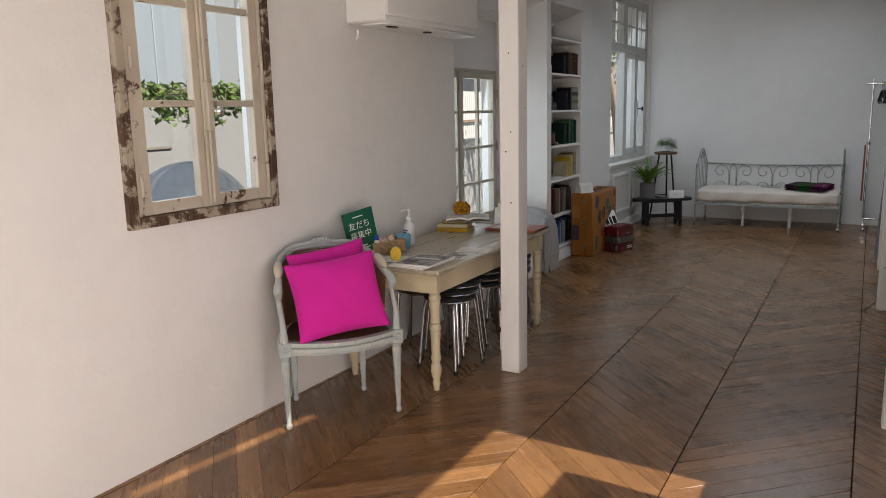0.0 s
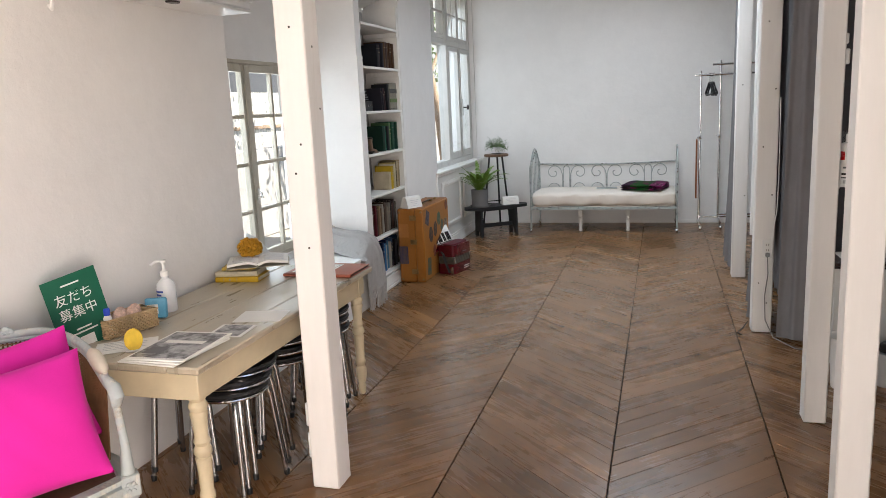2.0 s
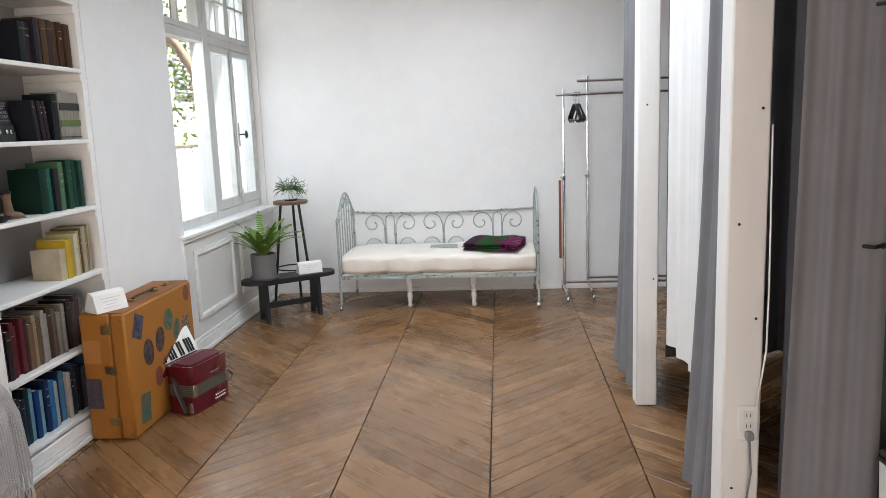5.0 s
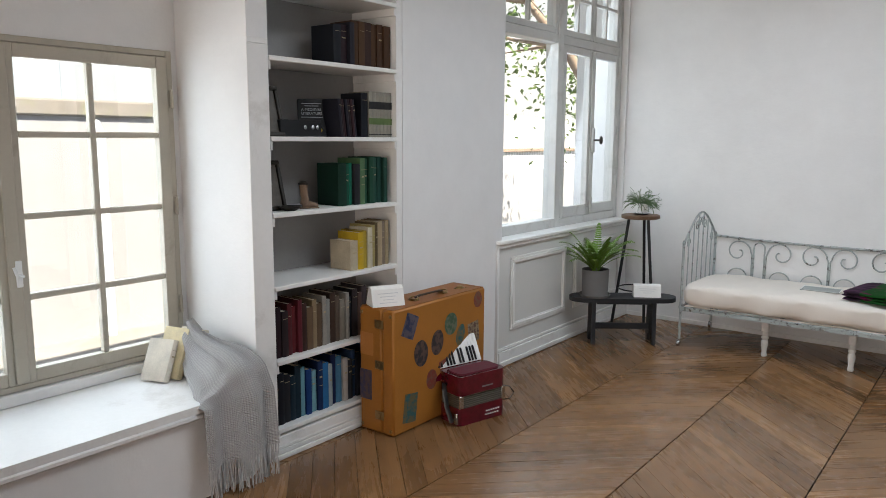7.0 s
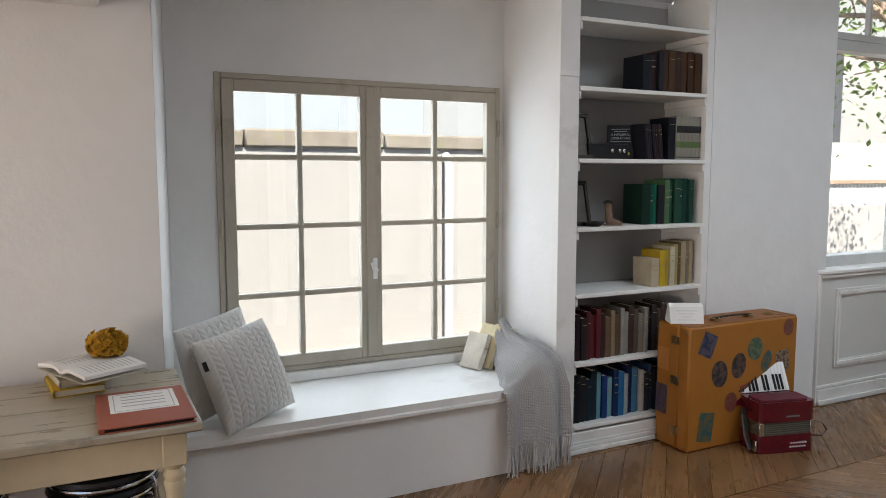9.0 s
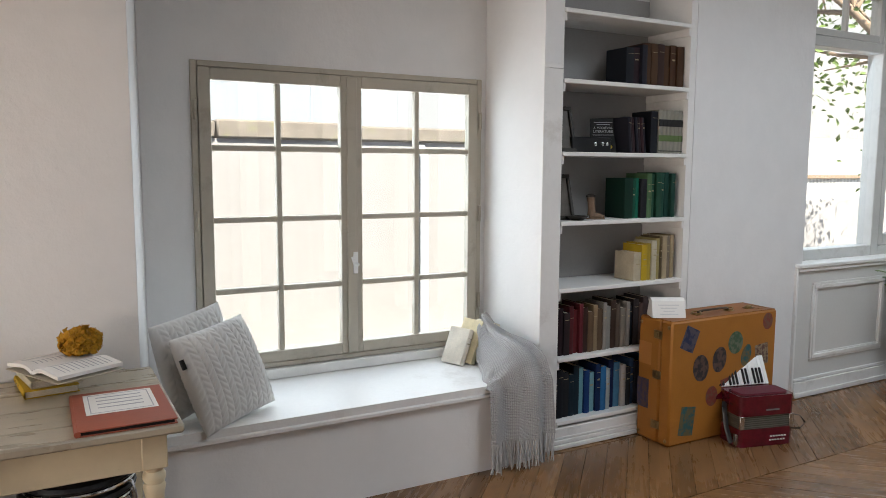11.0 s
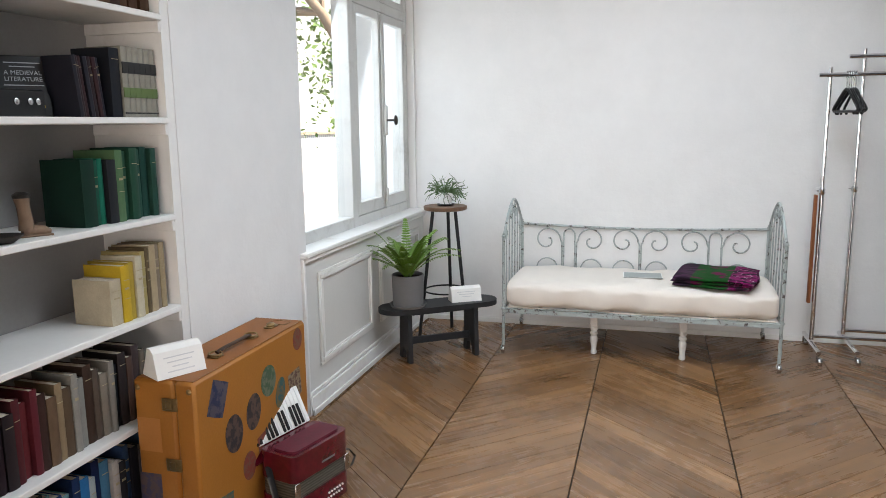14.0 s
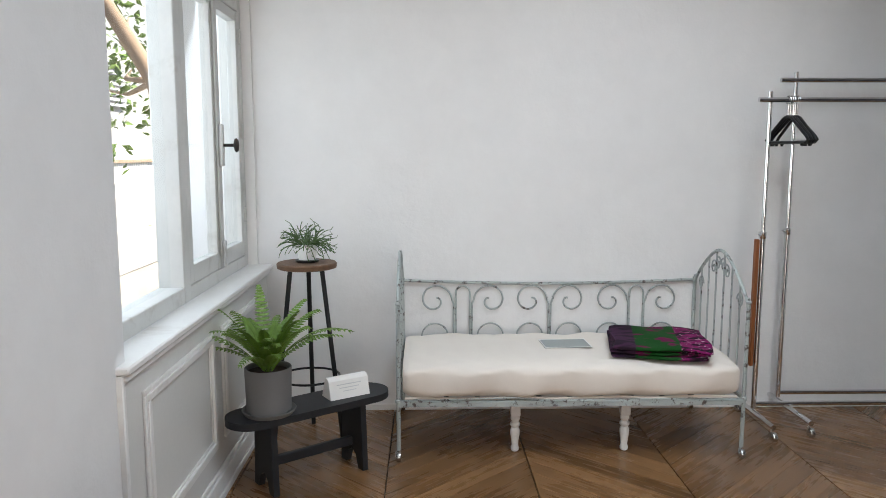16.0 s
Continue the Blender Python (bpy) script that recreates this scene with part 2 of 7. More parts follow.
class M:
    """Collects vertices and faces."""

    def __init__(self):
        self.v, self.f, self.uv = [], [], None

    def add(self, vs, fs, m=None):
        o = len(self.v)
        self.v += [tuple(m @ Vector(p)) if m else tuple(p) for p in vs]
        self.f += [tuple(i + o for i in f) for f in fs]
        return self

    def box(self, x0, x1, y0, y1, z0, z1, c=0.0, m=None):
        lo, hi = (x0, y0, z0), (x1, y1, z1)
        if c <= 0:
            vs = [(x, y, z) for x in (x0, x1) for y in (y0, y1) for z in (z0, z1)]
            fs = [(0, 1, 3, 2), (4, 6, 7, 5), (0, 4, 5, 1), (2, 3, 7, 6), (0, 2, 6, 4), (1, 5, 7, 3)]
            return self.add(vs, fs, m)
        c = min(c, *(0.45 * (h - l) for l, h in zip(lo, hi)))
        vs, at = [], {}
        for a in range(3):
            for sx in (0, 1):
                for sy in (0, 1):
                    for sz in (0, 1):
                        s = (sx, sy, sz)
                        at[a, s] = len(vs)
                        vs.append(tuple((hi[k] - (0 if k == a else c)) if s[k] else (lo[k] + (0 if k == a else c)) for k in range(3)))
        fs = []

        def corner(a, b, sa, sb, sc):
            s = [0, 0, 0]
            s[a], s[b], s[3 - a - b] = sa, sb, sc
            return tuple(s)

        for a in range(3):
            b, d = (a + 1) % 3, (a + 2) % 3
            for sa in (0, 1):
                q = []
                for sb, sd in ((0, 0), (1, 0), (1, 1), (0, 1)):
                    s = [0, 0, 0]
                    s[a], s[b], s[d] = sa, sb, sd
                    q.append(at[a, tuple(s)])
                fs.append(tuple(q if sa else q[::-1]))
        for a, b in ((0, 1), (1, 2), (0, 2)):
            for sa in (0, 1):
                for sb in (0, 1):
                    fs.append((at[a, corner(a, b, sa, sb, 0)], at[a, corner(a, b, sa, sb, 1)], at[b, corner(a, b, sa, sb, 1)], at[b, corner(a, b, sa, sb, 0)]))
        for s in ((x, y, z) for x in (0, 1) for y in (0, 1) for z in (0, 1)):
            fs.append((at[0, s], at[1, s], at[2, s]))
        return self.add(vs, fs, m)

    def prism(self, pts, z0, z1, m=None):
        n = len(pts)
        vs = [(*p, z0) for p in pts] + [(*p, z1) for p in pts]
        fs = [tuple(range(n))[::-1], tuple(range(n, 2 * n))] + [(i, (i + 1) % n, n + (i + 1) % n, n + i) for i in range(n)]
        return self.add(vs, fs, m)

    def lathe(self, prof, seg=20, m=None, cap=True):
        """Turned shape: prof is a run of (radius, height)."""
        vs, fs = [], []
        for r, z in prof:
            vs += [(r * math.cos(2 * math.pi * k / seg), r * math.sin(2 * math.pi * k / seg), z) for k in range(seg)]
        for i in range(len(prof) - 1):
            for k in range(seg):
                a, b = i * seg + k, i * seg + (k + 1) % seg
                fs.append((a, b, b + seg, a + seg))
        if cap:
            fs += [tuple(range(seg))[::-1], tuple(range((len(prof) - 1) * seg, len(prof) * seg))]
        return self.add(vs, fs, m)

    def tube(self, pts, r, seg=8, m=None, closed=False, flat=1.0):
        pts = [Vector(p) for p in pts]
        n = len(pts)
        rad = r if isinstance(r, (list, tuple)) else [r] * n
        vs, fs, up = [], [], None
        for i, p in enumerate(pts):
            d = (pts[(i + 1) % n] - pts[i - 1]) if closed else (pts[min(i + 1, n - 1)] - pts[max(i - 1, 0)])
            d = d.normalized() if d.length > 1e-9 else Vector((0, 0, 1))
            if up is None:
                up = d.cross(Vector((0, 0, 1)) if abs(d.z) < 0.9 else Vector((1, 0, 0))).normalized()
            up = (up - d * up.dot(d)).normalized()
            side = d.cross(up)
            vs += [p + rad[i] * (math.cos(2 * math.pi * k / seg) * up + flat * math.sin(2 * math.pi * k / seg) * side) for k in range(seg)]
        for i in range(n if closed else n - 1):
            for k in range(seg):
                a, b, j = i * seg + k, i * seg + (k + 1) % seg, ((i + 1) % n) * seg
                fs.append((a, b, j + (k + 1) % seg, j + k))
        if not closed:
            fs += [tuple(range(seg))[::-1], tuple(range((n - 1) * seg, n * seg))]
        return self.add(vs, fs, m)

    def grid(self, fn, nu, nv, m=None, closed=False):
        vs = [fn(i / (nu - (0 if closed else 1)), j / (nv - 1)) for j in range(nv) for i in range(nu)]
        fs = [(j * nu + i, j * nu + (i + 1) % nu, (j + 1) * nu + (i + 1) % nu, (j + 1) * nu + i) for j in range(nv - 1) for i in range(nu if closed else nu - 1)]
        return self.add(vs, fs, m)

    def sheet(self, fn, nu, nv, t, m=None):
        """A cloth or card with thickness t along its normals."""
        P = np.array([[fn(i / (nu - 1), j / (nv - 1)) for i in range(nu)] for j in range(nv)])
        N = np.cross(np.gradient(P, axis=1), np.gradient(P, axis=0))
        N /= np.maximum(np.linalg.norm(N, axis=2, keepdims=True), 1e-9)
        top, bot = (P + N * t / 2).reshape(-1, 3), (P - N * t / 2).reshape(-1, 3)
        q = nu * nv
        fs = []
        for j in range(nv - 1):
            for i in range(nu - 1):
                a = j * nu + i
                fs += [(a, a + 1, a + nu + 1, a + nu), (q + a, q + a + nu, q + a + nu + 1, q + a + 1)]
        edge = [i for i in range(nu)] + [j * nu + nu - 1 for j in range(1, nv)] + [(nv - 1) * nu + i for i in range(nu - 2, -1, -1)] + [j * nu for j in range(nv - 2, 0, -1)]
        for k, a in enumerate(edge):
            b = edge[(k + 1) % len(edge)]
            fs.append((a, q + a, q + b, b))
        return self.add([tuple(p) for p in top] + [tuple(p) for p in bot], fs, m)

    def mesh(self, name, material, smooth=40):
        me = bpy.data.meshes.new(name)
        me.from_pydata(self.v, [], self.f)
        if self.uv:
            lay = me.uv_layers.new(name="grain")
            for lp in me.loops:
                lay.data[lp.index].uv = self.uv[lp.vertex_index]
        me.materials.append(material)
        bm = bmesh.new()
        bm.from_mesh(me)
        bmesh.ops.recalc_face_normals(bm, faces=bm.faces)
        bm.to_mesh(me)
        bm.free()
        if smooth:
            me.shade_smooth()
            me.set_sharp_from_angle(angle=radians(smooth))
        return me


BASE = {}
DATUM = Vector((0, 0, 0))


def datum(x=0.0, y=0.0, z=0.0):
    """Each group of things is laid out from its own datum on the plan."""
    DATUM[:] = (x, y, z)



def thing(name, label, category, at=(0, 0, 0), rz=0.0, group="", kind="", m=None):
    ob = new(name)
    ob.empty_display_size = 0.1
    ob.matrix_basis = Matrix.Translation(DATUM) @ (m if m else pose(*at, 0, 0, rz))
    BASE[ob] = ob.matrix_basis.copy()
    return tagged(ob, label, category, group, kind)


def part(name, g, material, parent=None, label="", smooth=40, world=False, kind=""):
    """One mesh object; its geometry is local to its parent, or in the world's metres."""
    me = g.mesh(name, material, smooth)
    ob = new(name, me)
    BASE[ob] = BASE.get(parent, Matrix.Identity(4))
    if parent:
        ob.parent = parent
        if world:
            me.transform(BASE[parent].inverted() @ Matrix.Translation(DATUM))
    return tagged(ob, label, kind=kind)


def solid(name, g, material, label, category, kind="", smooth=40, group=""):
    """A thing that is one mesh, with its origin at its foot."""
    vs = np.array(g.v)
    lo, hi = vs.min(0), vs.max(0)
    base = Vector(((lo[0] + hi[0]) / 2, (lo[1] + hi[1]) / 2, lo[2]))
    g.v = [tuple(Vector(p) - base) for p in g.v]
    ob = new(name, g.mesh(name, material, smooth))
    ob.matrix_basis = Matrix.Translation(base + DATUM)
    BASE[ob] = ob.matrix_basis.copy()
    return tagged(ob, label, category, group, kind)


def wall(name, boxes, material, label, smooth=0):
    g = M()
    for b in boxes:
        g.box(*b)
    return solid(name, g, material, label, "wall", "structure", smooth)


def bar_between(g, a, b, r, seg=8):
    return g.tube([a, b], r, seg)


# ---- structure ----
CEIL = 3.05
WA, WB, WIN2, WIN3, NORTH = -2.40, -2.42, -2.95, -2.53, 11.08

W1 = (2.335, 3.25, 1.075, 2.54)
wall("wall_west_front", [(WA - 0.2, WA, -3.2, W1[0], -0.05, CEIL), (WA - 0.2, WA, W1[1], 5.215, -0.05, CEIL), (WA - 0.2, WA, W1[0], W1[1], -0.05, W1[2]), (WA - 0.2, WA, W1[0], W1[1], W1[3], CEIL)], WHITE, "off-white uneven plaster wall with an old window")
g = M()
g.prism([(WA, 5.216), (WIN2, 5.31), (WIN2 - 0.15, 5.31), (WIN2 - 0.15, 5.216)], -0.05, CEIL)
solid("wall_niche_jamb", g, WHITE, "white plaster side of the window niche", "wall", "structure", 0)
W2 = (5.524, 7.046, 0.476, 1.921)
wall("wall_niche_back", [(WIN2 - 0.15, WIN2, 5.311, W2[0], -0.05, CEIL), (WIN2 - 0.15, WIN2, W2[1], 7.077, -0.05, CEIL), (WIN2 - 0.15, WIN2, W2[0], W2[1], -0.05, W2[2]), (WIN2 - 0.15, WIN2, W2[0], W2[1], W2[3], CEIL)], WHITE, "white plaster back of the window niche")
g = M()
g.prism([(WB, 7.08), (WB, 7.183), (WIN2 - 0.15, 7.183), (WIN2 - 0.15, 7.078), (WIN2, 7.078)], -0.05, CEIL)
solid("wall_pier", g, WHITE, "white plaster pier between niche and bookcase", "wall", "structure", 0)
wall("wall_above_bookcase", [(-3.1, WB, 7.184, 8.099, 2.55, CEIL), (-3.1, -2.76, 7.184, 8.099, -0.05, 2.55)], WHITE, "white wall around the built-in bookcase")
wall("wall_west_middle", [(-2.75, WB, 8.1, 9.10, -0.05, CEIL), (-2.75, -2.46, 9.101, 11.05, -0.05, 0.815), (-2.75, WIN3 + 0.02, 9.101, 11.05, 2.93, CEIL), (-2.75, -2.46, 11.051, NORTH, -0.05, CEIL)], WHITE, "white plaster wall beside the tall window")
wall("wall_north", [(-2.95, 2.75, NORTH, NORTH + 0.2, -0.05, CEIL)], WHITE, "smooth white end wall with faint stains")
wall("wall_north_trim", [(-2.43, 2.6, NORTH - 0.012, NORTH - 0.0005, 0.001, 0.035)], TRIMW, "low white trim along the end wall")
wall("wall_south", [(-2.60, -1.95, -3.4, -3.2, -0.05, CEIL), (0.55, 0.72, -3.4, -3.2, -0.05, CEIL), (-1.95, 0.55, -3.4, -3.2, 2.32, CEIL), (-1.95, 0.55, -3.4, -3.2, -0.05, 0.18)], WHITE, "plain white wall")
XE, YE = 0.62, 3.47
# unseen wall, its openings sized to throw the stepped sun patch on the floor
SLITS = [(0.98, 1.64, 3.05, 3.27), (1.64, 2.29, -0.87, 3.27)]
segs, zs = [], [-0.05, 0.98, 1.64, 2.29, CEIL]
for za, zb in zip(zs, zs[1:]):
    cut = [(c, d) for a, b, c, d in SLITS if a <= za + 1e-6 and zb <= b + 1e-6]
    ys = [-3.2] + [v for c in cut for v in c] + [YE]
    segs += [(XE, XE + 0.1, ys[i], ys[i + 1], za, zb) for i in range(0, len(ys), 2)]
wall("wall_east_front", segs, WHITE, "unseen white wall with openings cut to shape the sun patch")
wall("wall_east_return", [(XE, 2.75, YE + 0.001, YE + 0.1, -0.05, CEIL)], WHITE, "plain white wall")
wall("wall_east_back", [(2.6, 2.75, YE + 0.101, NORTH, -0.05, CEIL)], WHITE, "plain white wall")
wall("wall_partition", [(0.60, 2.599, 6.49, 6.59, 0.001, CEIL)], DARKWALL, "matt charcoal grey partition wall")
SKY = (-1.4, 1.2, 6.6, 10.4)
g = M()
for b in ((-2.40, 0.44, -3.4, 1.95), (0.50, 0.72, -3.4, 1.95), (-2.40, 0.72, 2.95, YE), (-2.40, 2.75, YE, SKY[2]), (0.44, 0.50, -3.4, 1.95), (-2.40, 2.75, SKY[3], NORTH + 0.2), (-2.40, SKY[0], SKY[2], SKY[3]), (SKY[1], 2.75, SKY[2], SKY[3])):
    g.box(b[0], b[1], b[2], b[3], CEIL + 0.001, CEIL + 0.04)
# slit between these two pieces is added to cast the sun streak by the wall
for pts in ([(-2.40, 1.95), (0.268, 1.95), (0.413, 2.95), (-2.40, 2.95)], [(0.348, 1.95), (0.72, 1.95), (0.72, 2.95), (0.493, 2.95)]):
    g.prism(pts, CEIL + 0.001, CEIL + 0.04)
g.box(-2.60, -2.401, -3.4, 5.2, CEIL + 0.001, CEIL + 0.03).box(-3.1, -2.401, 5.2, NORTH + 0.2, CEIL + 0.001, CEIL + 0.03)
tagged(part("ceiling", g, CEILW, None, "plain white ceiling with a roof light and an added sun slit", 0), category="ceiling", kind="structure")

# sloping boards over the niche and the bookcase
g = M()
for i in range(6):
    y0 = 5.22 + 0.482 * i
    y1 = min(y0 + 0.474, 8.09)
    for j in range(3):
        xa, xb = WB - 0.004 - 0.19 * j, WB - 0.188 - 0.19 * j
        za, zb = 2.545 - 0.06 * j, 2.545 - 0.057 - 0.06 * j
        g.add([(xa, y0, za), (xa, y1, za), (xb, y1, zb), (xb, y0, zb), (xa, y0, za + 0.02), (xa, y1, za + 0.02), (xb, y1, zb + 0.02), (xb, y0, zb + 0.02)], [(0, 1, 2, 3), (7, 6, 5, 4), (0, 4, 5, 1), (1, 5, 6, 2), (2, 6, 7, 3), (3, 7, 4, 0)])
tagged(part("niche_ceiling", g, TRIMW, None, "white sloping boards with dark joints over the niche", 0), category="ceiling", kind="structure")


def post(x0, x1, y0, y1, label, bolts=()):
    t = thing("post", label, "post", ((x0 + x1) / 2, (y0 + y1) / 2, 0.001), group="white timber posts")
    g = M().box(x0, x1, y0, y1, 0.001, CEIL - 0.002, 0.006)
    part("shaft", g, POSTW, t, world=True)
    for x, y, z in bolts:
        m = Matrix.Translation((x, y, z)) @ (Matrix.Rotation(radians(90), 4, "X") if y <= y0 else Matrix.Rotation(radians(90), 4, "Y"))
        part("bolt", M().lathe([(0.004, -0.002), (0.0048, 0.001), (0.002, 0.0025)], 8, m), IRON, t, world=True)
    return t


post(-1.536, -1.416, 4.162, 4.285, "white painted square timber post with small bolts beside the table", [(-1.494, 4.162, 1.31), (-1.464, 4.162, 1.42), (-1.474, 4.162, 1.85), (-1.464, 4.162, 1.02), (-1.416, 4.22, 1.78), (-1.416, 4.25, 1.55)])
post(0.435, 0.544, 4.228, 4.33, "white painted square timber post")
post(0.497, 0.596, 5.18, 5.28, "white painted timber post with a switch and a spray can")
post(0.42, 0.54, 6.595, 6.705, "white painted timber post with a socket on it", [(0.455, 6.595, 0.33), (0.515, 6.595, 0.9), (0.455, 6.595, 1.2), (0.515, 6.595, 1.55), (0.465, 6.595, 1.95), (0.505, 6.595, 0.2)])
post(0.43, 0.54, 8.15, 8.26, "white painted cracked timber post", [(0.475, 8.15, 1.6), (0.515, 8.15, 0.7)])

# window seat
g = M()
g.prism([(-2.362, 5.22), (-2.362, 6.99), (-2.415, 7.075), (WIN2 + 0.002, 7.074), (WIN2 + 0.002, 5.314)], 0.001, 0.378)
bench_t = thing("window_seat", "white painted built-in window seat with a thick board", "bench", (-2.65, 6.15, 0.001), kind="structure")
part("front", g, WHITE, bench_t, world=True, smooth=0)
g = M().prism([(-2.342, 5.218), (-2.342, 6.80), (-2.36, 7.0), (-2.415, 7.074), (WIN2 + 0.003, 7.073), (WIN2 + 0.003, 5.317), (-2.36, 5.219)], 0.379, 0.424)
part("seat_board", g, TRIMW, bench_t, world=True, smooth=0)
part("nosing", M().box(-2.352, -2.334, 5.22, 6.80, 0.366, 0.39, 0.006), TRIMW, bench_t, world=True)
part("window_ledge", M().box(WIN2 + 0.003, -2.915, 5.43, 7.06, 0.425, 0.474, 0.004), TRIMW, bench_t, world=True)

# wainscot under the tall window
datum(0.025, 0, 0)
wain = thing("wainscot", "grey-white panelled dado with moulded ledge and skirting", "panelling", (-2.44, 10.1, 0.001), kind="structure")
part("backing", M().box(-2.459, -2.44, 9.052, NORTH - 0.001, 0.001, 0.815), GREYTRIM, wain, world=True)
part("end_board", M().box(-2.459, -2.425, 9.03, 9.0515, 0.001, 0.833, 0.004), TRIMW, wain, world=True)
g = M().box(-2.545, -2.405, 9.03, NORTH - 0.002, 0.834, 0.86, 0.006)
g.box(-2.4395, -2.418, 9.04, NORTH - 0.002, 0.808, 0.833, 0.006)
part("ledge", g, TRIMW, wain, world=True)
for (y0, y1) in ((9.20, 9.97), (10.10, 10.93)):
    g = M()
    for d, w, p in ((0, 0.018, 0.012), (0.016, 0.026, 0.018), (0.04, 0.012, 0.008)):
        a0, a1, b0, b1 = y0 + d, y1 - d, 0.225 + d, 0.735 - d
        g.box(-2.4398, -2.44 + p, a0, a1, b0, b0 + w, 0.003).box(-2.4398, -2.44 + p, a0, a1, b1 - w, b1, 0.003)
        g.box(-2.4398, -2.44 + p, a0, a0 + w, b0 + w, b1 - w, 0.003).box(-2.4398, -2.44 + p, a1 - w, a1, b0 + w, b1 - w, 0.003)
    part("panel_moulding", g, TRIMW, wain, world=True)
g = M().box(-2.4398, -2.42, 9.052, NORTH - 0.002, 0.001, 0.10, 0.004).box(-2.4398, -2.427, 9.052, NORTH - 0.002, 0.1005, 0.125, 0.005).box(-2.4195, -2.408, 9.052, NORTH - 0.002, 0.001, 0.035, 0.004)
part("skirting", g, TRIMW, wain, world=True)


datum()


# windows
def sash(parent, name, x, d, y0, y1, z0, z1, stile, bottom, rows, cols, muntin, material, top=None):
    """A casement: stiles, rails and glazing bars as one joinery mesh, each pane apart."""
    top = top or stile
    g = M()
    g.box(x - d, x, y0, y0 + stile, z0, z1, 0.003).box(x - d, x, y1 - stile, y1, z0, z1, 0.003)
    g.box(x - d, x - 0.001, y0 + stile, y1 - stile, z0, z0 + bottom, 0.003).box(x - d, x - 0.001, y0 + stile, y1 - stile, z1 - top, z1, 0.003)
    ya, yb, za, zb = y0 + stile, y1 - stile, z0 + bottom, z1 - top
    ys = [ya + (yb - ya) * i / cols for i in range(cols + 1)]
    zs = rows if isinstance(rows, list) else [za + (zb - za) * i / rows for i in range(rows + 1)]
    for y in ys[1:-1]:
        g.box(x - d + 0.006, x - 0.004, y - muntin / 2, y + muntin / 2, za, zb, 0.004)
    for z in zs[1:-1]:
        for a, b in zip(ys, ys[1:]):
            g.box(x - d + 0.007, x - 0.005, a + (muntin / 2 if a > ya else 0), b - (muntin / 2 if b < yb else 0), z - muntin / 2, z + muntin / 2, 0.004)
    s = part(name, g, material, parent, world=True)
    for a, b in zip(ys, ys[1:]):
        for c, e in zip(zs, zs[1:]):
            p = part("pane", M().box(x - d * 0.55, x - d * 0.55 + 0.003, a, b, c, e), GLASS, s, smooth=0, world=True)
            p.visible_shadow = False
    return s


win1 = thing("window_1", "old casement window with flaking cream paint and worn dark frame", "window", (WA, 2.77, 1.075), kind="structure")
g = M()
y0, y1, z0, z1 = W1
g.box(WA - 0.12, WA + 0.03, y0, y0 + 0.052, z0, z1, 0.008).box(WA - 0.12, WA + 0.03, y1 - 0.052, y1, z0, z1, 0.008)
g.box(WA - 0.12, WA + 0.029, y0 + 0.052, y1 - 0.052, z0, z0 + 0.05, 0.008).box(WA - 0.12, WA + 0.029, y0 + 0.052, y1 - 0.052, z1 - 0.05, z1, 0.008)
part("window_frame", g, OLDOUTER, win1, "dark worn outer frame", world=True)
g = M()
g.box(WA - 0.1, WA + 0.02, y0 + 0.0525, y0 + 0.075, z0 + 0.05, z1 - 0.05, 0.005).box(WA - 0.1, WA + 0.02, y1 - 0.075, y1 - 0.0525, z0 + 0.05, z1 - 0.05, 0.005)
part("inner_stop", g, OLDFRAME, win1, world=True)
zr = [1.182, 1.602, 2.035, 2.44]
ym = 2.80
sash(win1, "sash", WA + 0.012, 0.045, y0 + 0.0755, ym - 0.001, z0 + 0.052, z1 - 0.052, 0.055, 0.055, zr, 1, 0.03, OLDFRAME)
sash(win1, "sash", WA + 0.012, 0.045, ym + 0.001, y1 - 0.0755, z0 + 0.052, z1 - 0.052, 0.055, 0.055, zr, 1, 0.03, OLDFRAME)
part("cover_strip", M().box(WA + 0.0125, WA + 0.03, ym - 0.022, ym + 0.022, z0 + 0.06, z1 - 0.06, 0.007), OLDFRAME, win1, world=True)
g = M().tube([(WA + 0.04, ym - 0.005, z0 + 0.07), (WA + 0.04, ym - 0.005, z1 - 0.1)], 0.008, 8)
part("bolt_rod", g, OLDFRAME, win1, "painted espagnolette rod", world=True)
g = M().box(WA + 0.03, WA + 0.055, ym - 0.02, ym + 0.02, 1.478, 1.698, 0.006)
part("latch_case", g, OLDFRAME, win1, world=True)
g = M().tube([(WA + 0.05, ym + 0.01, 1.568), (WA + 0.09, ym + 0.012, 1.568)], 0.009, 10)
g.lathe([(0.008, 0), (0.02, 0.006), (0.022, 0.016), (0.012, 0.026), (0.0, 0.028)], 14, Matrix.Translation((WA + 0.085, ym + 0.012, 1.568)) @ Matrix.Rotation(radians(90), 4, "Y"))
part("knob", g, CHROME, win1, "dull metal knob", world=True)
for y in (y0 + 0.075, y1 - 0.075):
    for z in (1.26, 1.79, 2.34):
        part("hinge", M().lathe([(0.004, -0.05), (0.009, -0.045), (0.009, 0.045), (0.004, 0.05)], 10, Matrix.Translation((WA + 0.026, y, z))), OLDFRAME, win1, world=True)

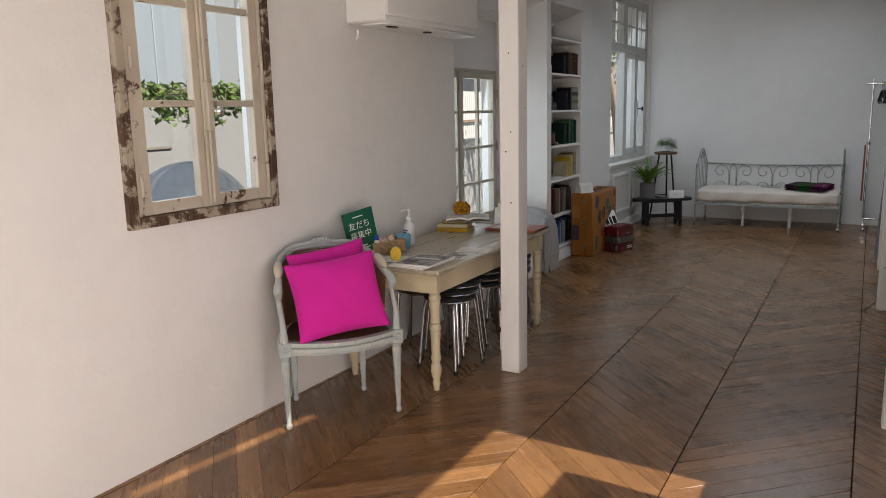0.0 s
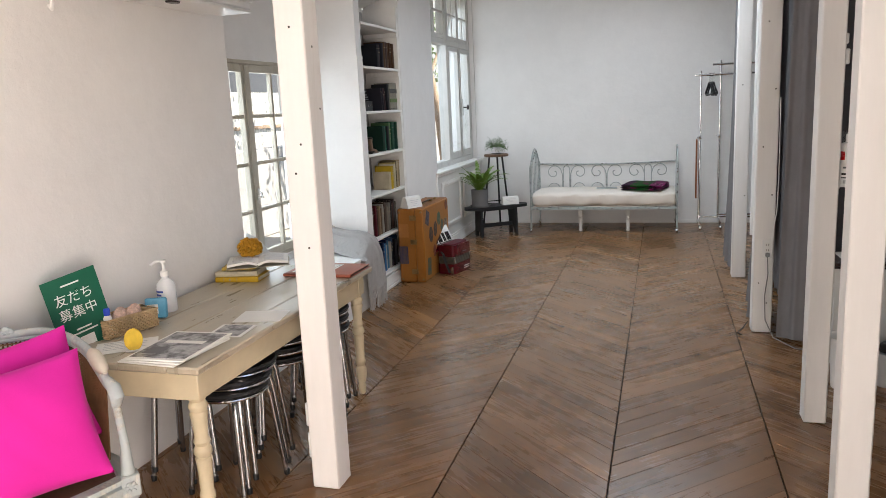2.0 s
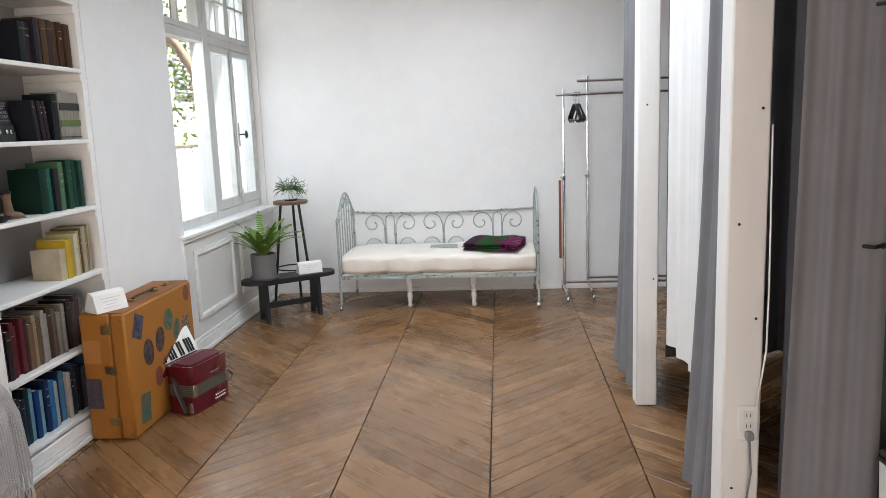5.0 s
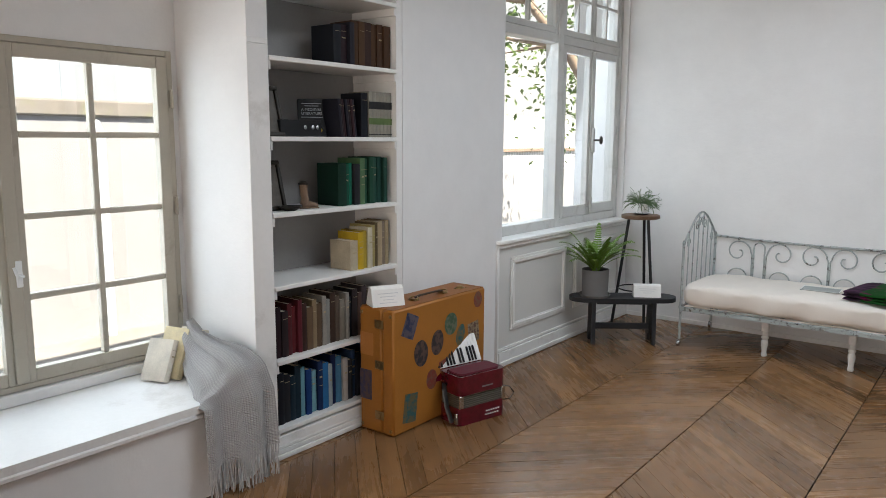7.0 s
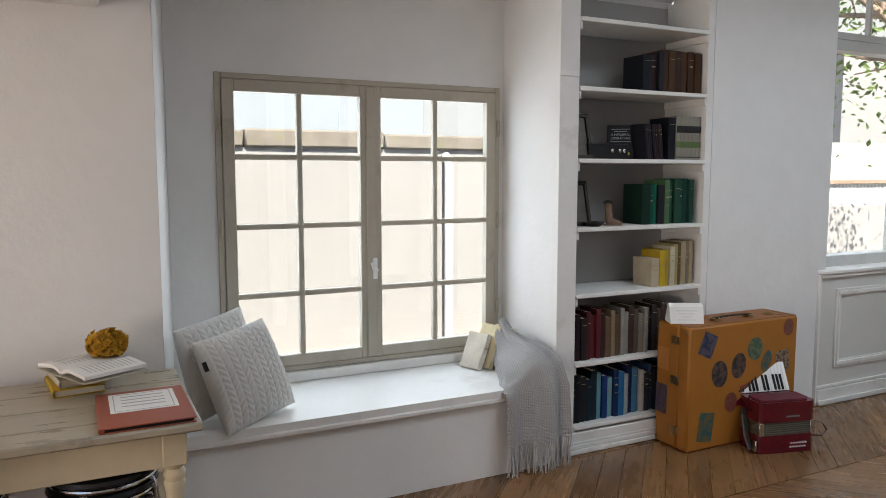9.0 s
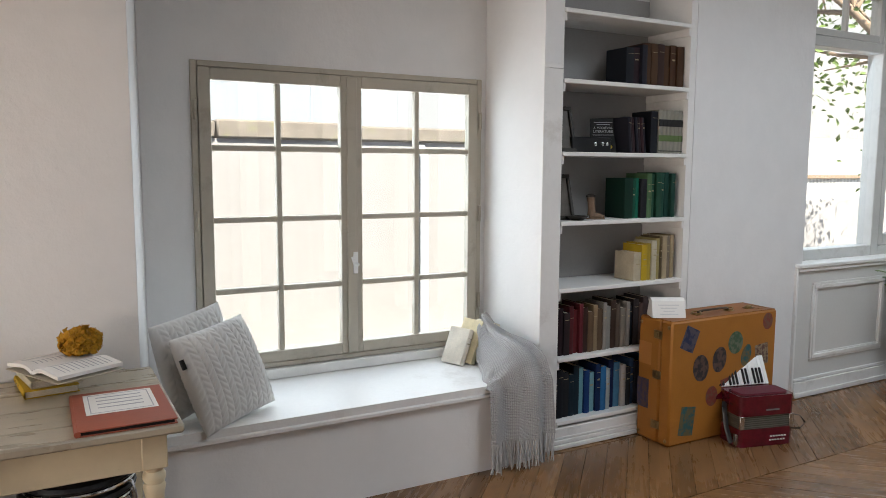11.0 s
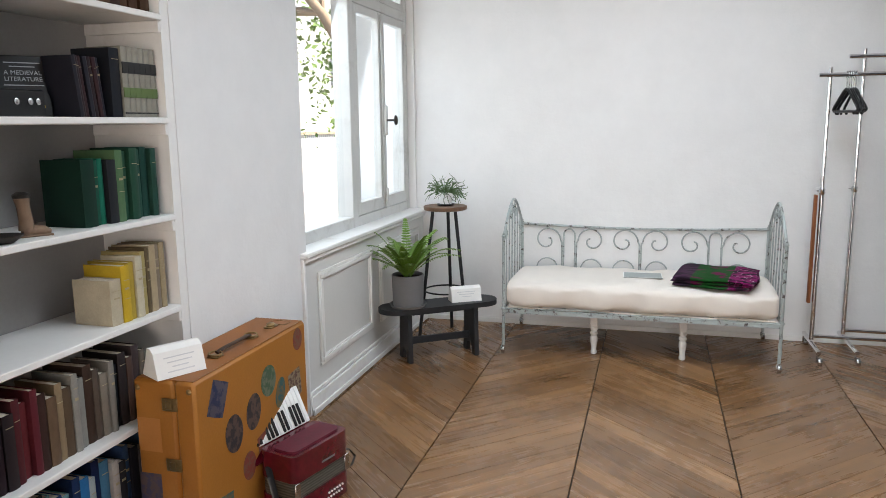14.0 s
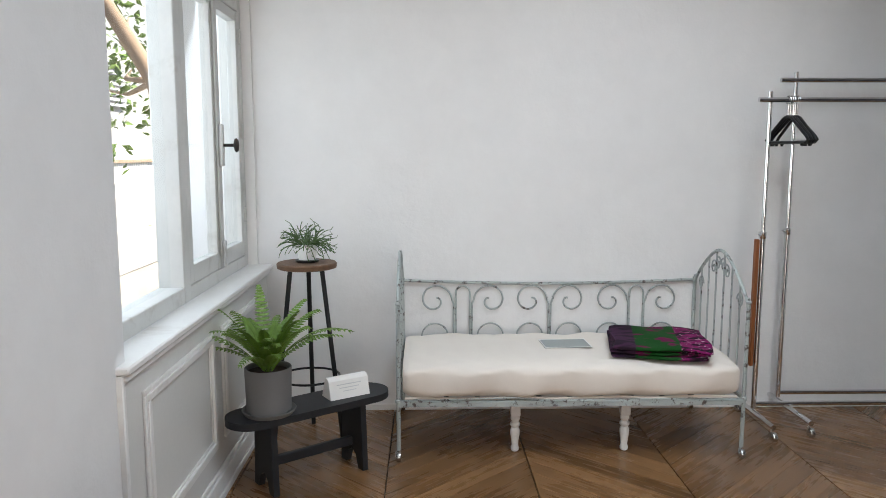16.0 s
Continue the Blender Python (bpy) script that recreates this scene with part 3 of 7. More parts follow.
win2 = thing("window_2", "beige painted double casement window with sixteen panes", "window", (WIN2, 6.285, 0.476), kind="structure")
y0, y1, z0, z1 = W2
g = M()
g.box(WIN2 - 0.07, WIN2 + 0.012, y0, y0 + 0.03, z0, z1, 0.004).box(WIN2 - 0.07, WIN2 + 0.012, y1 - 0.03, y1, z0, z1, 0.004)
g.box(WIN2 - 0.07, WIN2 + 0.011, y0 + 0.03, y1 - 0.03, z0, z0 + 0.028, 0.004).box(WIN2 - 0.07, WIN2 + 0.011, y0 + 0.03, y1 - 0.03, z1 - 0.028, z1, 0.004)
part("window_frame", g, BEIGE, win2, world=True)
zr = [0.561, 0.866, 1.2, 1.532, 1.836]
for a, b in ((y0 + 0.031, 6.284), (6.286, y1 - 0.031)):
    sash(win2, "sash", WIN2 + 0.02, 0.045, a, b, z0 + 0.03, z1 - 0.03, 0.055, 0.055, zr, 2, 0.026, BEIGE)
part("cover_strip", M().box(WIN2 + 0.0205, WIN2 + 0.03, 6.257, 6.313, z0 + 0.035, z1 - 0.035, 0.004), BEIGE, win2, world=True)
g = M().box(WIN2 + 0.03, WIN2 + 0.038, 6.285, 6.31, 0.915, 1.025, 0.003)
g.tube([(WIN2 + 0.035, 6.297, 0.965), (WIN2 + 0.07, 6.297, 0.965), (WIN2 + 0.075, 6.275, 0.967), (WIN2 + 0.07, 6.265, 1.005)], 0.007, 8)
part("handle", g, WHITEP, win2, "white lever handle", world=True)
for y in (y0 + 0.015, y1 - 0.015):
    for z in (0.72, 1.2, 1.7):
        part("hinge", M().lathe([(0.003, -0.045), (0.008, -0.042), (0.008, 0.042), (0.003, 0.045)], 10, Matrix.Translation((WIN2 + 0.024, y, z))), BEIGE, win2, world=True)

win3 = thing("window_3", "tall grey-white window, fixed light beside two casements", "window", (WIN3, 10.1, 0.86), kind="structure")
x = WIN3
g = M()
g.box(x - 0.09, x + 0.02, 9.1005, 9.16, 0.861, 2.929, 0.004).box(x - 0.09, x + 0.02, 9.955, 10.035, 0.861, 2.929, 0.005).box(x - 0.09, x + 0.02, 10.998, 11.05, 0.861, 2.929, 0.005)
g.box(x - 0.09, x + 0.018, 9.16, 9.955, 2.225, 2.29, 0.005).box(x - 0.09, x + 0.018, 10.035, 10.998, 2.225, 2.29, 0.005)
g.box(x - 0.09, x + 0.018, 9.16, 9.955, 2.87, 2.929, 0.005).box(x - 0.09, x + 0.018, 10.035, 10.998, 2.87, 2.929, 0.005)
g.box(x - 0.09, x + 0.018, 9.16, 9.955, 0.861, 0.93, 0.004).box(x - 0.09, x + 0.018, 10.035, 10.998, 0.861, 0.923, 0.004)
fr3 = part("window_frame", g, GREYWIN, win3, world=True)
for (a, b, c, e) in ((9.16, 9.955, 0.888, 2.225),):
    part("pane", M().box(x - 0.04, x - 0.036, a, b, c, e), GLASS, win3, smooth=0, world=True).visible_shadow = False
for a, b in ((10.037, 10.516), (10.518, 10.996)):
    sash(win3, "sash", x + 0.018, 0.05, a, b, 0.926, 2.222, 0.052, 0.08, 1, 1, 0.02, GREYWIN)
for a, b in ((9.162, 9.953), (10.037, 10.516), (10.518, 10.996)):
    sash(win3, "transom_light", x + 0.014, 0.05, a, b, 2.292, 2.868, 0.045, 0.045, 2, 2, 0.022, GREYWIN)
part("cover_strip", M().box(x + 0.0185, x + 0.03, 10.489, 10.545, 0.99, 2.21, 0.005), GREYWIN, win3, world=True)
part("latch_case", M().box(x + 0.03, x + 0.05, 10.497, 10.537, 1.42, 1.62, 0.006), GREYWIN, win3, world=True)
g = M().tube([(x + 0.05, 10.517, 1.52), (x + 0.10, 10.517, 1.52)], 0.008, 10)
g.lathe([(0.008, 0), (0.018, 0.004), (0.022, 0.012), (0.016, 0.022), (0.0, 0.026)], 14, Matrix.Translation((x + 0.098, 10.517, 1.52)) @ Matrix.Rotation(radians(90), 4, "Y") @ Matrix.Diagonal((1.6, 0.8, 1, 1)))
part("knob", g, IRON, win3, "dark oval knob", world=True)
part("bolt_guide", M().box(x + 0.0305, x + 0.045, 10.502, 10.532, 0.93, 1.06, 0.004), GREYWIN, win3, world=True)
for z in (1.15, 1.6, 2.1):
    part("hinge", M().lathe([(0.003, -0.04), (0.008, -0.037), (0.008, 0.037), (0.003, 0.04)], 10, Matrix.Translation((x + 0.024, 10.997, z))), GREYWIN, win3, world=True)

# ---- outdoors ----
OUTWALL = plaster("outdoor_render", (0.32, 0.32, 0.325), 0.5)
COPING = surf("mossy_coping", (0.22, 0.20, 0.175), 0.9, amt=0.25, scale=6, bump=0.6, stain=(0.2, 0.22, 0.09))
FACADE = surf("pale_blue_facade", (0.30, 0.34, 0.38), 0.7, amt=0.05, scale=0.6, fine=8)
EARTH = surf("bare_ground", (0.30, 0.285, 0.26), 0.95, amt=0.25, scale=1.5, fine=40, bump=0.6)
LEAF = surf("leaf_green", (0.12, 0.19, 0.05), 0.5, amt=0.45, scale=9)
BARK = surf("tan_bark", (0.30, 0.225, 0.165), 0.9, amt=0.3, scale=7, fine=60, bump=0.8, stretch=(1, 1, 0.3))
TIN = stripes("corrugated_sheet", 1, 11, (0.72, 0.71, 0.69), (0.52, 0.52, 0.51), 0.6, 0.5, 0.6, 0.02)
LOUVRE = surf("grey_louvre_paint", (0.42, 0.44, 0.48), 0.6)

g = M()
n = 40
g.grid(lambda u, v: ((u - 0.5) * 600, (v - 0.5) * 600, -0.28), n, n)
solid("ground", g, EARTH, "pale dry ground around the building", "ground", "structure", 0)

bw = thing("boundary_wall", "sunlit white rendered garden wall with mossy coping", "wall", (-6.4, 6, -0.28), kind="structure")
part("wall_face", M().box(-6.5, -6.3, -6, 11.5, -0.28, 1.70), OUTWALL, bw, world=True, smooth=0)
part("plinth", M().box(-6.299, -6.18, -6, 5.8, -0.28, 1.21, 0.01), OUTWALL, bw, world=True, smooth=0)
part("plinth_cap", M().box(-6.299, -6.16, -6, 5.8, 1.211, 1.24, 0.008), COPING, bw, world=True)
for i in range(12):
    y0 = -6 + i * 1.37
    part("coping_stone", M().box(-6.54, -6.25, y0 + 0.005, y0 + 1.362, 1.701, 1.857 + 0.012 * math.sin(i * 2.3), 0.018), COPING, bw, world=True)
part("drain_pipe", M().tube([(-6.22, 8.39, -0.28), (-6.22, 8.39, 1.55), (-6.3, 8.39, 1.65)], 0.045, 12), surf("pale_pipe", (0.6, 0.62, 0.66), 0.5), bw, "pale plastic pipe", world=True)

fb = thing("neighbour_building", "pale blue-grey plain building behind the garden wall", "building", (-9.2, 4, -0.28), kind="structure")
part("facade", M().box(-12, -9.2, -9, 9.5, -0.28, 6.4, 0.02), FACADE, fb, world=True, smooth=0)
for i in range(10):
    part("panel_joint", M().box(-9.199, -9.185, -8.0 + i * 1.8, -7.98 + i * 1.8, 0, 6.3), surf("joint_grey", (0.42, 0.48, 0.54), 0.7) if i == 0 else bpy.data.materials["joint_grey"], fb, world=True)
part("roof_edge", M().box(-12.1, -9.05, -9.1, 9.6, 6.401, 6.55, 0.02), FACADE, fb, world=True)


def leaves(rng, centres, count, size, spread):
    g = M()
    for _ in range(count):
        c = centres[rng.randrange(len(centres))]
        p = Vector(c) + Vector((rng.gauss(0, spread[0]), rng.gauss(0, spread[1]), rng.gauss(0, spread[2])))
        m = Matrix.Translation(p) @ Euler((rng.uniform(-1.2, 1.2), rng.uniform(-1.2, 1.2), rng.uniform(0, 6.3))).to_matrix().to_4x4()
        s = size * rng.uniform(0.6, 1.3)
        g.add([(0, -s, 0), (0.5 * s, -0.2 * s, 0.12 * s), (0, s, 0), (-0.5 * s, -0.2 * s, 0.12 * s)], [(0, 1, 2), (0, 2, 3)], m)
    return g


datum(0, 0.35)
rng = random.Random(3)
ivy = thing("ivy", "bright green ivy trailing along a wooden rail outdoors", "ivy", (-4.0, 4.3, 1.3), kind="stuff")
cs = [(-4.0, 3.45 + 0.055 * i, 1.735 - 0.07 * (i % 4) * abs(math.sin(i * 0.13 + 0.6))) for i in range(30)]
part("leaves", leaves(rng, cs, 1500, 0.03, (0.04, 0.05, 0.03)), LEAF, ivy, world=True, smooth=0, kind="stuff")
g = M()
for i in range(10):
    y = 3.45 + 0.16 * i
    g.tube([(-4.03, y, 1.755), (-4.0, y + 0.03, 1.765), (-3.98, y + 0.05, 1.70), (-3.99, y + 0.02, 1.62 + 0.08 * math.sin(i * 3))], 0.004, 5)
part("stems", g, BARK, ivy, world=True)

rail_ = thing("garden_rail", "weathered timber rail on two posts carrying ivy", "rail", (-4.03, 4.2, -0.28), kind="structure")
part("rail", M().box(-4.05, -4.01, 3.0, 5.35, 1.70, 1.745, 0.004), BARK, rail_, world=True)
for y in (3.02, 5.28):
    part("post", M().box(-4.06, -4.0, y - 0.03, y + 0.03, -0.28, 1.699, 0.004), BARK, rail_, world=True)
SHEETING = surf("clear_sheeting", (0.72, 0.74, 0.75), 0.15, amt=0.2, scale=9, fine=40, bump=0.5, dist=0.01, coat=0.5)
g = M()
g.grid(lambda u, v: (-3.45 + 0.42 * math.cos(2 * math.pi * u) * math.cos(v * 1.57) * (1 + 0.05 * math.sin(9 * u * 6.28)), 3.25 + 0.50 * math.sin(2 * math.pi * u) * math.cos(v * 1.57) * (1 + 0.04 * math.sin(13 * u * 6.28)), 0.55 + 0.72 * math.sin(v * 1.57) ** 0.8), 60, 14, closed=True)
g.lathe([(0.44, -0.28), (0.46, 0.2), (0.44, 0.56)], 30, Matrix.Translation((-3.45, 3.25, 0)))
solid("covered_heap", g, SHEETING, "rounded heap under crinkled clear plastic sheeting", "tarpaulin")

datum()
# tree, tin fence and a louvred hut beyond the tall window
tree = thing("tree", "leaning tan-barked tree with sparse green leaves", "tree", (-3.4, 12.85, -0.28))
g = M()
trunk = [(-3.4, 12.85, -0.28), (-3.4, 12.8, 0.7), (-3.42, 12.65, 1.4), (-3.48, 12.45, 2.0), (-3.7, 12.2, 2.5), (-4.0, 11.9, 2.95), (-4.4, 11.6, 3.4)]
g.tube(trunk, [0.10, 0.08, 0.072, 0.065, 0.05, 0.035, 0.02], 12)
part("trunk", g, BARK, tree, world=True)
rng = random.Random(8)
tips = []
for k in range(16):
    a = trunk[3 + k % 4]
    tip = (a[0] + rng.uniform(-1.5, 0.3), a[1] + rng.uniform(-0.5, 1.8), a[2] + rng.uniform(-0.1, 1.3))
    mid = tuple((p + q) / 2 + rng.uniform(-0.15, 0.15) for p, q in zip(a, tip))
    part("limb", M().tube([a, mid, tip], [0.028, 0.018, 0.006], 7), BARK, tree, world=True)
    tips += [mid, tip]
    for _ in range(3):
        t2 = tuple(q + rng.uniform(-0.5, 0.5) for q in tip)
        tips.append(t2)
part("crown", leaves(rng, tips, 3400, 0.045, (0.24, 0.28, 0.3)), LEAF, tree, world=True, smooth=0, kind="stuff")
fence = thing("tin_fence", "grey corrugated sheet fence on a rail", "fence", (-7.2, 17, -0.28), kind="structure")
part("sheet", M().box(-7.25, -7.2, 10.5, 26, -0.28, 1.95), TIN, fence, world=True, smooth=0)
part("rail", M().box(-7.199, -7.14, 10.5, 26, 1.3, 1.36, 0.004), BARK, fence, world=True)
hut = thing("louvred_hut", "pale grey louvred outbuilding behind the fence", "building", (-9, 20, -0.28), kind="structure")
part("wall_face", M().box(-10, -8.4, 17.5, 27, -0.28, 3.8), OUTWALL, hut, world=True, smooth=0)
for i in range(9):
    part("slat", M().box(-8.399, -8.3, 22.8, 24.2, 2.5 + 0.115 * i, 2.56 + 0.115 * i, 0.004), LOUVRE, hut, world=True)
screen = thing("garden_screen", "sunlit pale rendered wall outside the tall window", "wall", (-5.9, 13, -0.28), kind="structure")
part("wall_face", M().box(-6.1, -5.9, 9.6, 24, -0.28, 1.05, 0.02), OUTWALL, screen, world=True, smooth=0)

HAZE = NT("white_haze")
em_ = HAZE.n("Emission")
em_.inputs[0].default_value, em_.inputs[1].default_value = (1.0, 0.99, 0.96, 1), 0.38
HAZE.ln(em_.outputs[0], HAZE.t.nodes["Material Output"].inputs[0])
solid("backdrop", M().sheet(lambda u, v: (70 * math.cos(radians(85 + 130 * u)), 70 * math.sin(radians(85 + 130 * u)), -0.28 + 45 * v), 40, 2, 0.05), HAZE.m, "bright hazy white sky in the distance", "sky", "structure", 0)

# roof light: a low kerb and an opal panel
g = M()
a0, a1, b0, b1 = SKY
for b in ((a0 - 0.1, a0, b0 - 0.1, b1 + 0.1), (a1, a1 + 0.1, b0 - 0.1, b1 + 0.1), (a0, a1, b0 - 0.1, b0), (a0, a1, b1, b1 + 0.1)):
    g.box(b[0], b[1], b[2], b[3], CEIL + 0.042, CEIL + 0.25)
rl = thing("roof_light", "opal roof light in a low white kerb", "skylight", ((a0 + a1) / 2, (b0 + b1) / 2, CEIL + 0.042), kind="structure")
part("kerb", g, CEILW, rl, world=True, smooth=0)
OPAL = NT("opal_panel")
tl_, df_, mx_ = OPAL.n("BsdfTranslucent"), OPAL.n("BsdfDiffuse"), OPAL.n("MixShader")
tl_.inputs[0].default_value, df_.inputs[0].default_value = (0.7, 0.72, 0.75, 1), (0.7, 0.7, 0.7, 1)
mx_.inputs[0].default_value = 0.75
OPAL.ln(tl_.outputs[0], mx_.inputs[1])
OPAL.ln(df_.outputs[0], mx_.inputs[2])
OPAL.ln(mx_.outputs[0], OPAL.t.nodes["Material Output"].inputs[0])
part("panel", M().box(a0 - 0.1, a1 + 0.1, b0 - 0.1, b1 + 0.1, CEIL + 0.251, CEIL + 0.27), OPAL.m, rl, world=True, smooth=0)

# ---- air conditioner ----
ac = thing("air_conditioner", "white wall-mounted air conditioner with a dark slot line", "air conditioner", (-2.26, 4.48, 2.03))
part("casing", M().box(WA + 0.001, -2.125, 3.92, 5.04, 2.05, 2.43, 0.012), WHITEP, ac, world=True)
part("front_panel", M().box(-2.1245, -2.105, 3.925, 5.035, 2.085, 2.425, 0.006), WHITEP, ac, world=True)
part("air_flap", M().box(-2.30, -2.11, 3.94, 5.02, 2.036, 2.0495, 0.005), WHITEP, ac, world=True)
for y, s in ((4.08, 1.0), (4.48, 0.7)):
    g = M().lathe([(0.05, -0.006), (0.055, 0.0)], 20, Matrix.Translation((-2.18, y, 2.0355)) @ Matrix.Diagonal((0.5, s, 1, 1)))
    part("sensor", g, BLACK, ac, "black oval sensor", world=True)
g = M().tube([(WA + 0.03, 4.0, 2.025), (WA + 0.03, 4.0, 1.99), (WA + 0.015, 4.01, 1.97), (WA + 0.004, 4.01, 1.985)], 0.008, 8)
part("drain_stub", g, WHITEP, ac, world=True)


# ---- armchair ----
CHAIRP = chipped("grey_blue_chair_paint", (0.40, 0.45, 0.455), (0.50, 0.465, 0.39), 0.50, 0.16, 16, 0.5)
CANE = surf("brown_cane", (0.17, 0.085, 0.04), 0.5, amt=0.3, scale=25)
CREAM = surf("cream_upholstery", (0.56, 0.51, 0.42), 0.8, amt=0.08, bump=0.3)
SEATW = surf("dark_cane_seat", (0.10, 0.055, 0.03), 0.5, amt=0.3, scale=40, bump=0.5)
chair = thing("armchair", "grey-blue painted antique armchair with brown cane back", "armchair", (-1.924, 3.145, 0.0015), 50)
leg = [(0.012, 0.0), (0.016, 0.006), (0.016, 0.02), (0.011, 0.028), (0.019, 0.22), (0.024, 0.33), (0.026, 0.345), (0.020, 0.355), (0.026, 0.365), (0.026, 0.375)]
for lx, ly in ((-0.285, 0.02), (0.285, 0.02), (-0.19, 0.385), (0.19, 0.385)):
    g = M()
    seg = 24
    vs, fs = [], []
    for r, z in leg:
        for k in range(seg):
            rr = r * (0.78 if (k % 2 and 0.03 < z < 0.33) else 1.0)
            vs.append((lx + rr * math.cos(2 * math.pi * k / seg), ly + rr * math.sin(2 * math.pi * k / seg), z))
    for i in range(len(leg) - 1):
        for k in range(seg):
            a, b = i * seg + k, i * seg + (k + 1) % seg
            fs.append((a, b, b + seg, a + seg))
    g.add(vs, fs + [tuple(range(seg))[::-1]])
    part("leg", g, CHAIRP, chair)
    g = M().box(lx - 0.03, lx + 0.03, ly - 0.03, ly + 0.03, 0.3755, 0.45, 0.005)
    for k in range(6):
        aa = k * math.pi / 3
        g.lathe([(0.008, 0), (0.006, 0.004), (0, 0.005)], 8, Matrix.Translation((lx + 0.013 * math.cos(aa), ly - 0.0305, 0.412 + 0.013 * math.sin(aa))) @ Matrix.Rotation(radians(90), 4, "X"))
    part("corner_block", g, CHAIRP, chair)


RAIL = [(0.03, 0.385), (0.0, 0.385), (-0.004, 0.397), (-0.012, 0.401), (-0.012, 0.421), (0.004, 0.425), (0.004, 0.433), (-0.014, 0.437), (-0.014, 0.45), (0.03, 0.45)]
g = M().grid(lambda v, u: (-0.258 + 0.516 * u, -0.01 + RAIL[int(round(v * 10)) % 10][0] - 0.075 * math.sin(math.pi * u), RAIL[int(round(v * 10)) % 10][1]), 10, 21, closed=True)
g.f += [tuple(range(10)), tuple(range(200, 210))[::-1]]
part("front_rail", g, CHAIRP, chair, smooth=30)
for s in (-1, 1):
    part("side_rail", M().tube([(s * 0.285, 0.05, 0.415), (s * 0.27, 0.2, 0.415), (s * 0.205, 0.37, 0.415)], 0.028, 8), CHAIRP, chair)
part("back_rail", M().tube([(-0.17, 0.39, 0.415), (0, 0.42, 0.415), (0.17, 0.39, 0.415)], 0.028, 8), CHAIRP, chair)
seat_pts = [(-0.25, 0.02), (-0.12, -0.045), (0, -0.06), (0.12, -0.045), (0.25, 0.02), (0.25, 0.2), (0.19, 0.36), (0, 0.40), (-0.19, 0.36), (-0.25, 0.2)]
part("seat", M().prism(seat_pts, 0.43, 0.449), SEATW, chair, "dark woven seat")


def tub(a):
    """Plan of the curved back: a from -1 (one arm) to 1 (the other)."""
    t = abs(a)
    s = 1 if a > 0 else -1
    if t > 0.62:
        k = (t - 0.62) / 0.38
        return s * (0.255 + 0.035 * k), 0.30 - 0.26 * k
    k = t / 0.62
    return s * 0.255 * math.sin(k * 1.35) / math.sin(1.35), 0.30 + 0.15 * (math.cos(k * 1.5708))


def rail_z(a):
    t = abs(a)
    return 0.852 - 0.168 * max(0.0, (t - 0.25) / 0.75) ** 1.3


rail = [(*tub(a), rail_z(a)) for a in np.linspace(-0.86, 0.86, 45)]
g = M().tube(rail, 0.015, 10)
g.tube([(x * 0.985, y - 0.006, z - 0.016) for x, y, z in rail], 0.009, 8)
g.tube([(x * 1.03, y + 0.006, z - 0.014) for x, y, z in rail], 0.009, 8)
part("top_rail", g, CHAIRP, chair)
g = M()
for k in range(-4, 5):
    x, y = tub(k * 0.02)
    g.lathe([(0.012, -0.008), (0.015, 0), (0.008, 0.01), (0, 0.012)], 8, Matrix.Translation((x, y - 0.008, 0.864 + 0.008 * (k % 2))))
part("crest_carving", g, CHAIRP, chair)
for s in (-1, 1):
    x0, y0 = tub(s * 0.86)
    part("arm_pad", M().tube([(*tub(s * a), rail_z(a) + 0.02) for a in np.linspace(0.66, 0.85, 8)], [0.008, 0.02, 0.023, 0.024, 0.024, 0.022, 0.018, 0.006], 10), CREAM, chair, "cream padded arm")
    g = M().tube([(x0, y0, rail_z(0.86)), (x0 + s * 0.012, y0 - 0.04, rail_z(0.9) - 0.005), (x0 + s * 0.015, y0 - 0.055, rail_z(0.9) - 0.03), (x0 + s * 0.012, y0 - 0.04, 0.64), (x0 + s * 0.01, 0.0 + 0.02, 0.55), (s * 0.285, 0.015, 0.45)], [0.017, 0.022, 0.023, 0.014, 0.014, 0.022], 10)
    part("arm_post", g, CHAIRP, chair)
    xs, ys = tub(s * 0.36)
    part("back_post", M().tube([(xs, ys, 0.42), (xs, ys + 0.006, rail_z(0.36))], 0.016, 8), CHAIRP, chair)
g = M()


def cane_at(a, v):
    x, y = tub(a)
    z = 0.452 + (rail_z(a) - 0.452) * v
    k = 0.93 + 0.07 * v
    return (x * k, y * k if y > 0.2 else y, z)


for a in np.linspace(-0.84, 0.84, 74):
    g.tube([cane_at(a, v) for v in np.linspace(0, 1, 5)], 0.0031, 4)
for v in np.linspace(0.02, 0.98, 34):
    g.tube([cane_at(a, v) for a in np.linspace(-0.84, 0.84, 30)], 0.0031, 4)
part("cane_back", g, CANE, chair, "brown woven cane", smooth=0)


def pillow(w, h, t, nu=36, relief=None, pinch=0.05):
    """A stuffed square cushion, closed, in the x-z plane facing -y."""
    g = M()
    for side in (-1, 1):
        def fn(u, v):
            a, b = 2 * u - 1, 2 * v - 1
            puff = ((1 - abs(a) ** 2.6) * (1 - abs(b) ** 2.6)) ** 0.5
            x = a * w / 2 * (1 - pinch * (1 - b * b))
            z = b * h / 2 * (1 - pinch * (1 - a * a))
            d = side * t / 2 * puff
            if relief and puff > 0.05:
                d += side * relief(a * w / 2, b * h / 2) * min(1, puff * 2)
            return (x, d, z)
        g.grid(fn, nu, nu)
    bm_seen = {}
    remap = []
    vs = []
    for p in g.v:
        k = tuple(round(c, 5) for c in p)
        if k not in bm_seen:
            bm_seen[k] = len(vs)
            vs.append(p)
        remap.append(bm_seen[k])
    g.v = vs
    g.f = [tuple(remap[i] for i in f) for f in g.f]
    return g


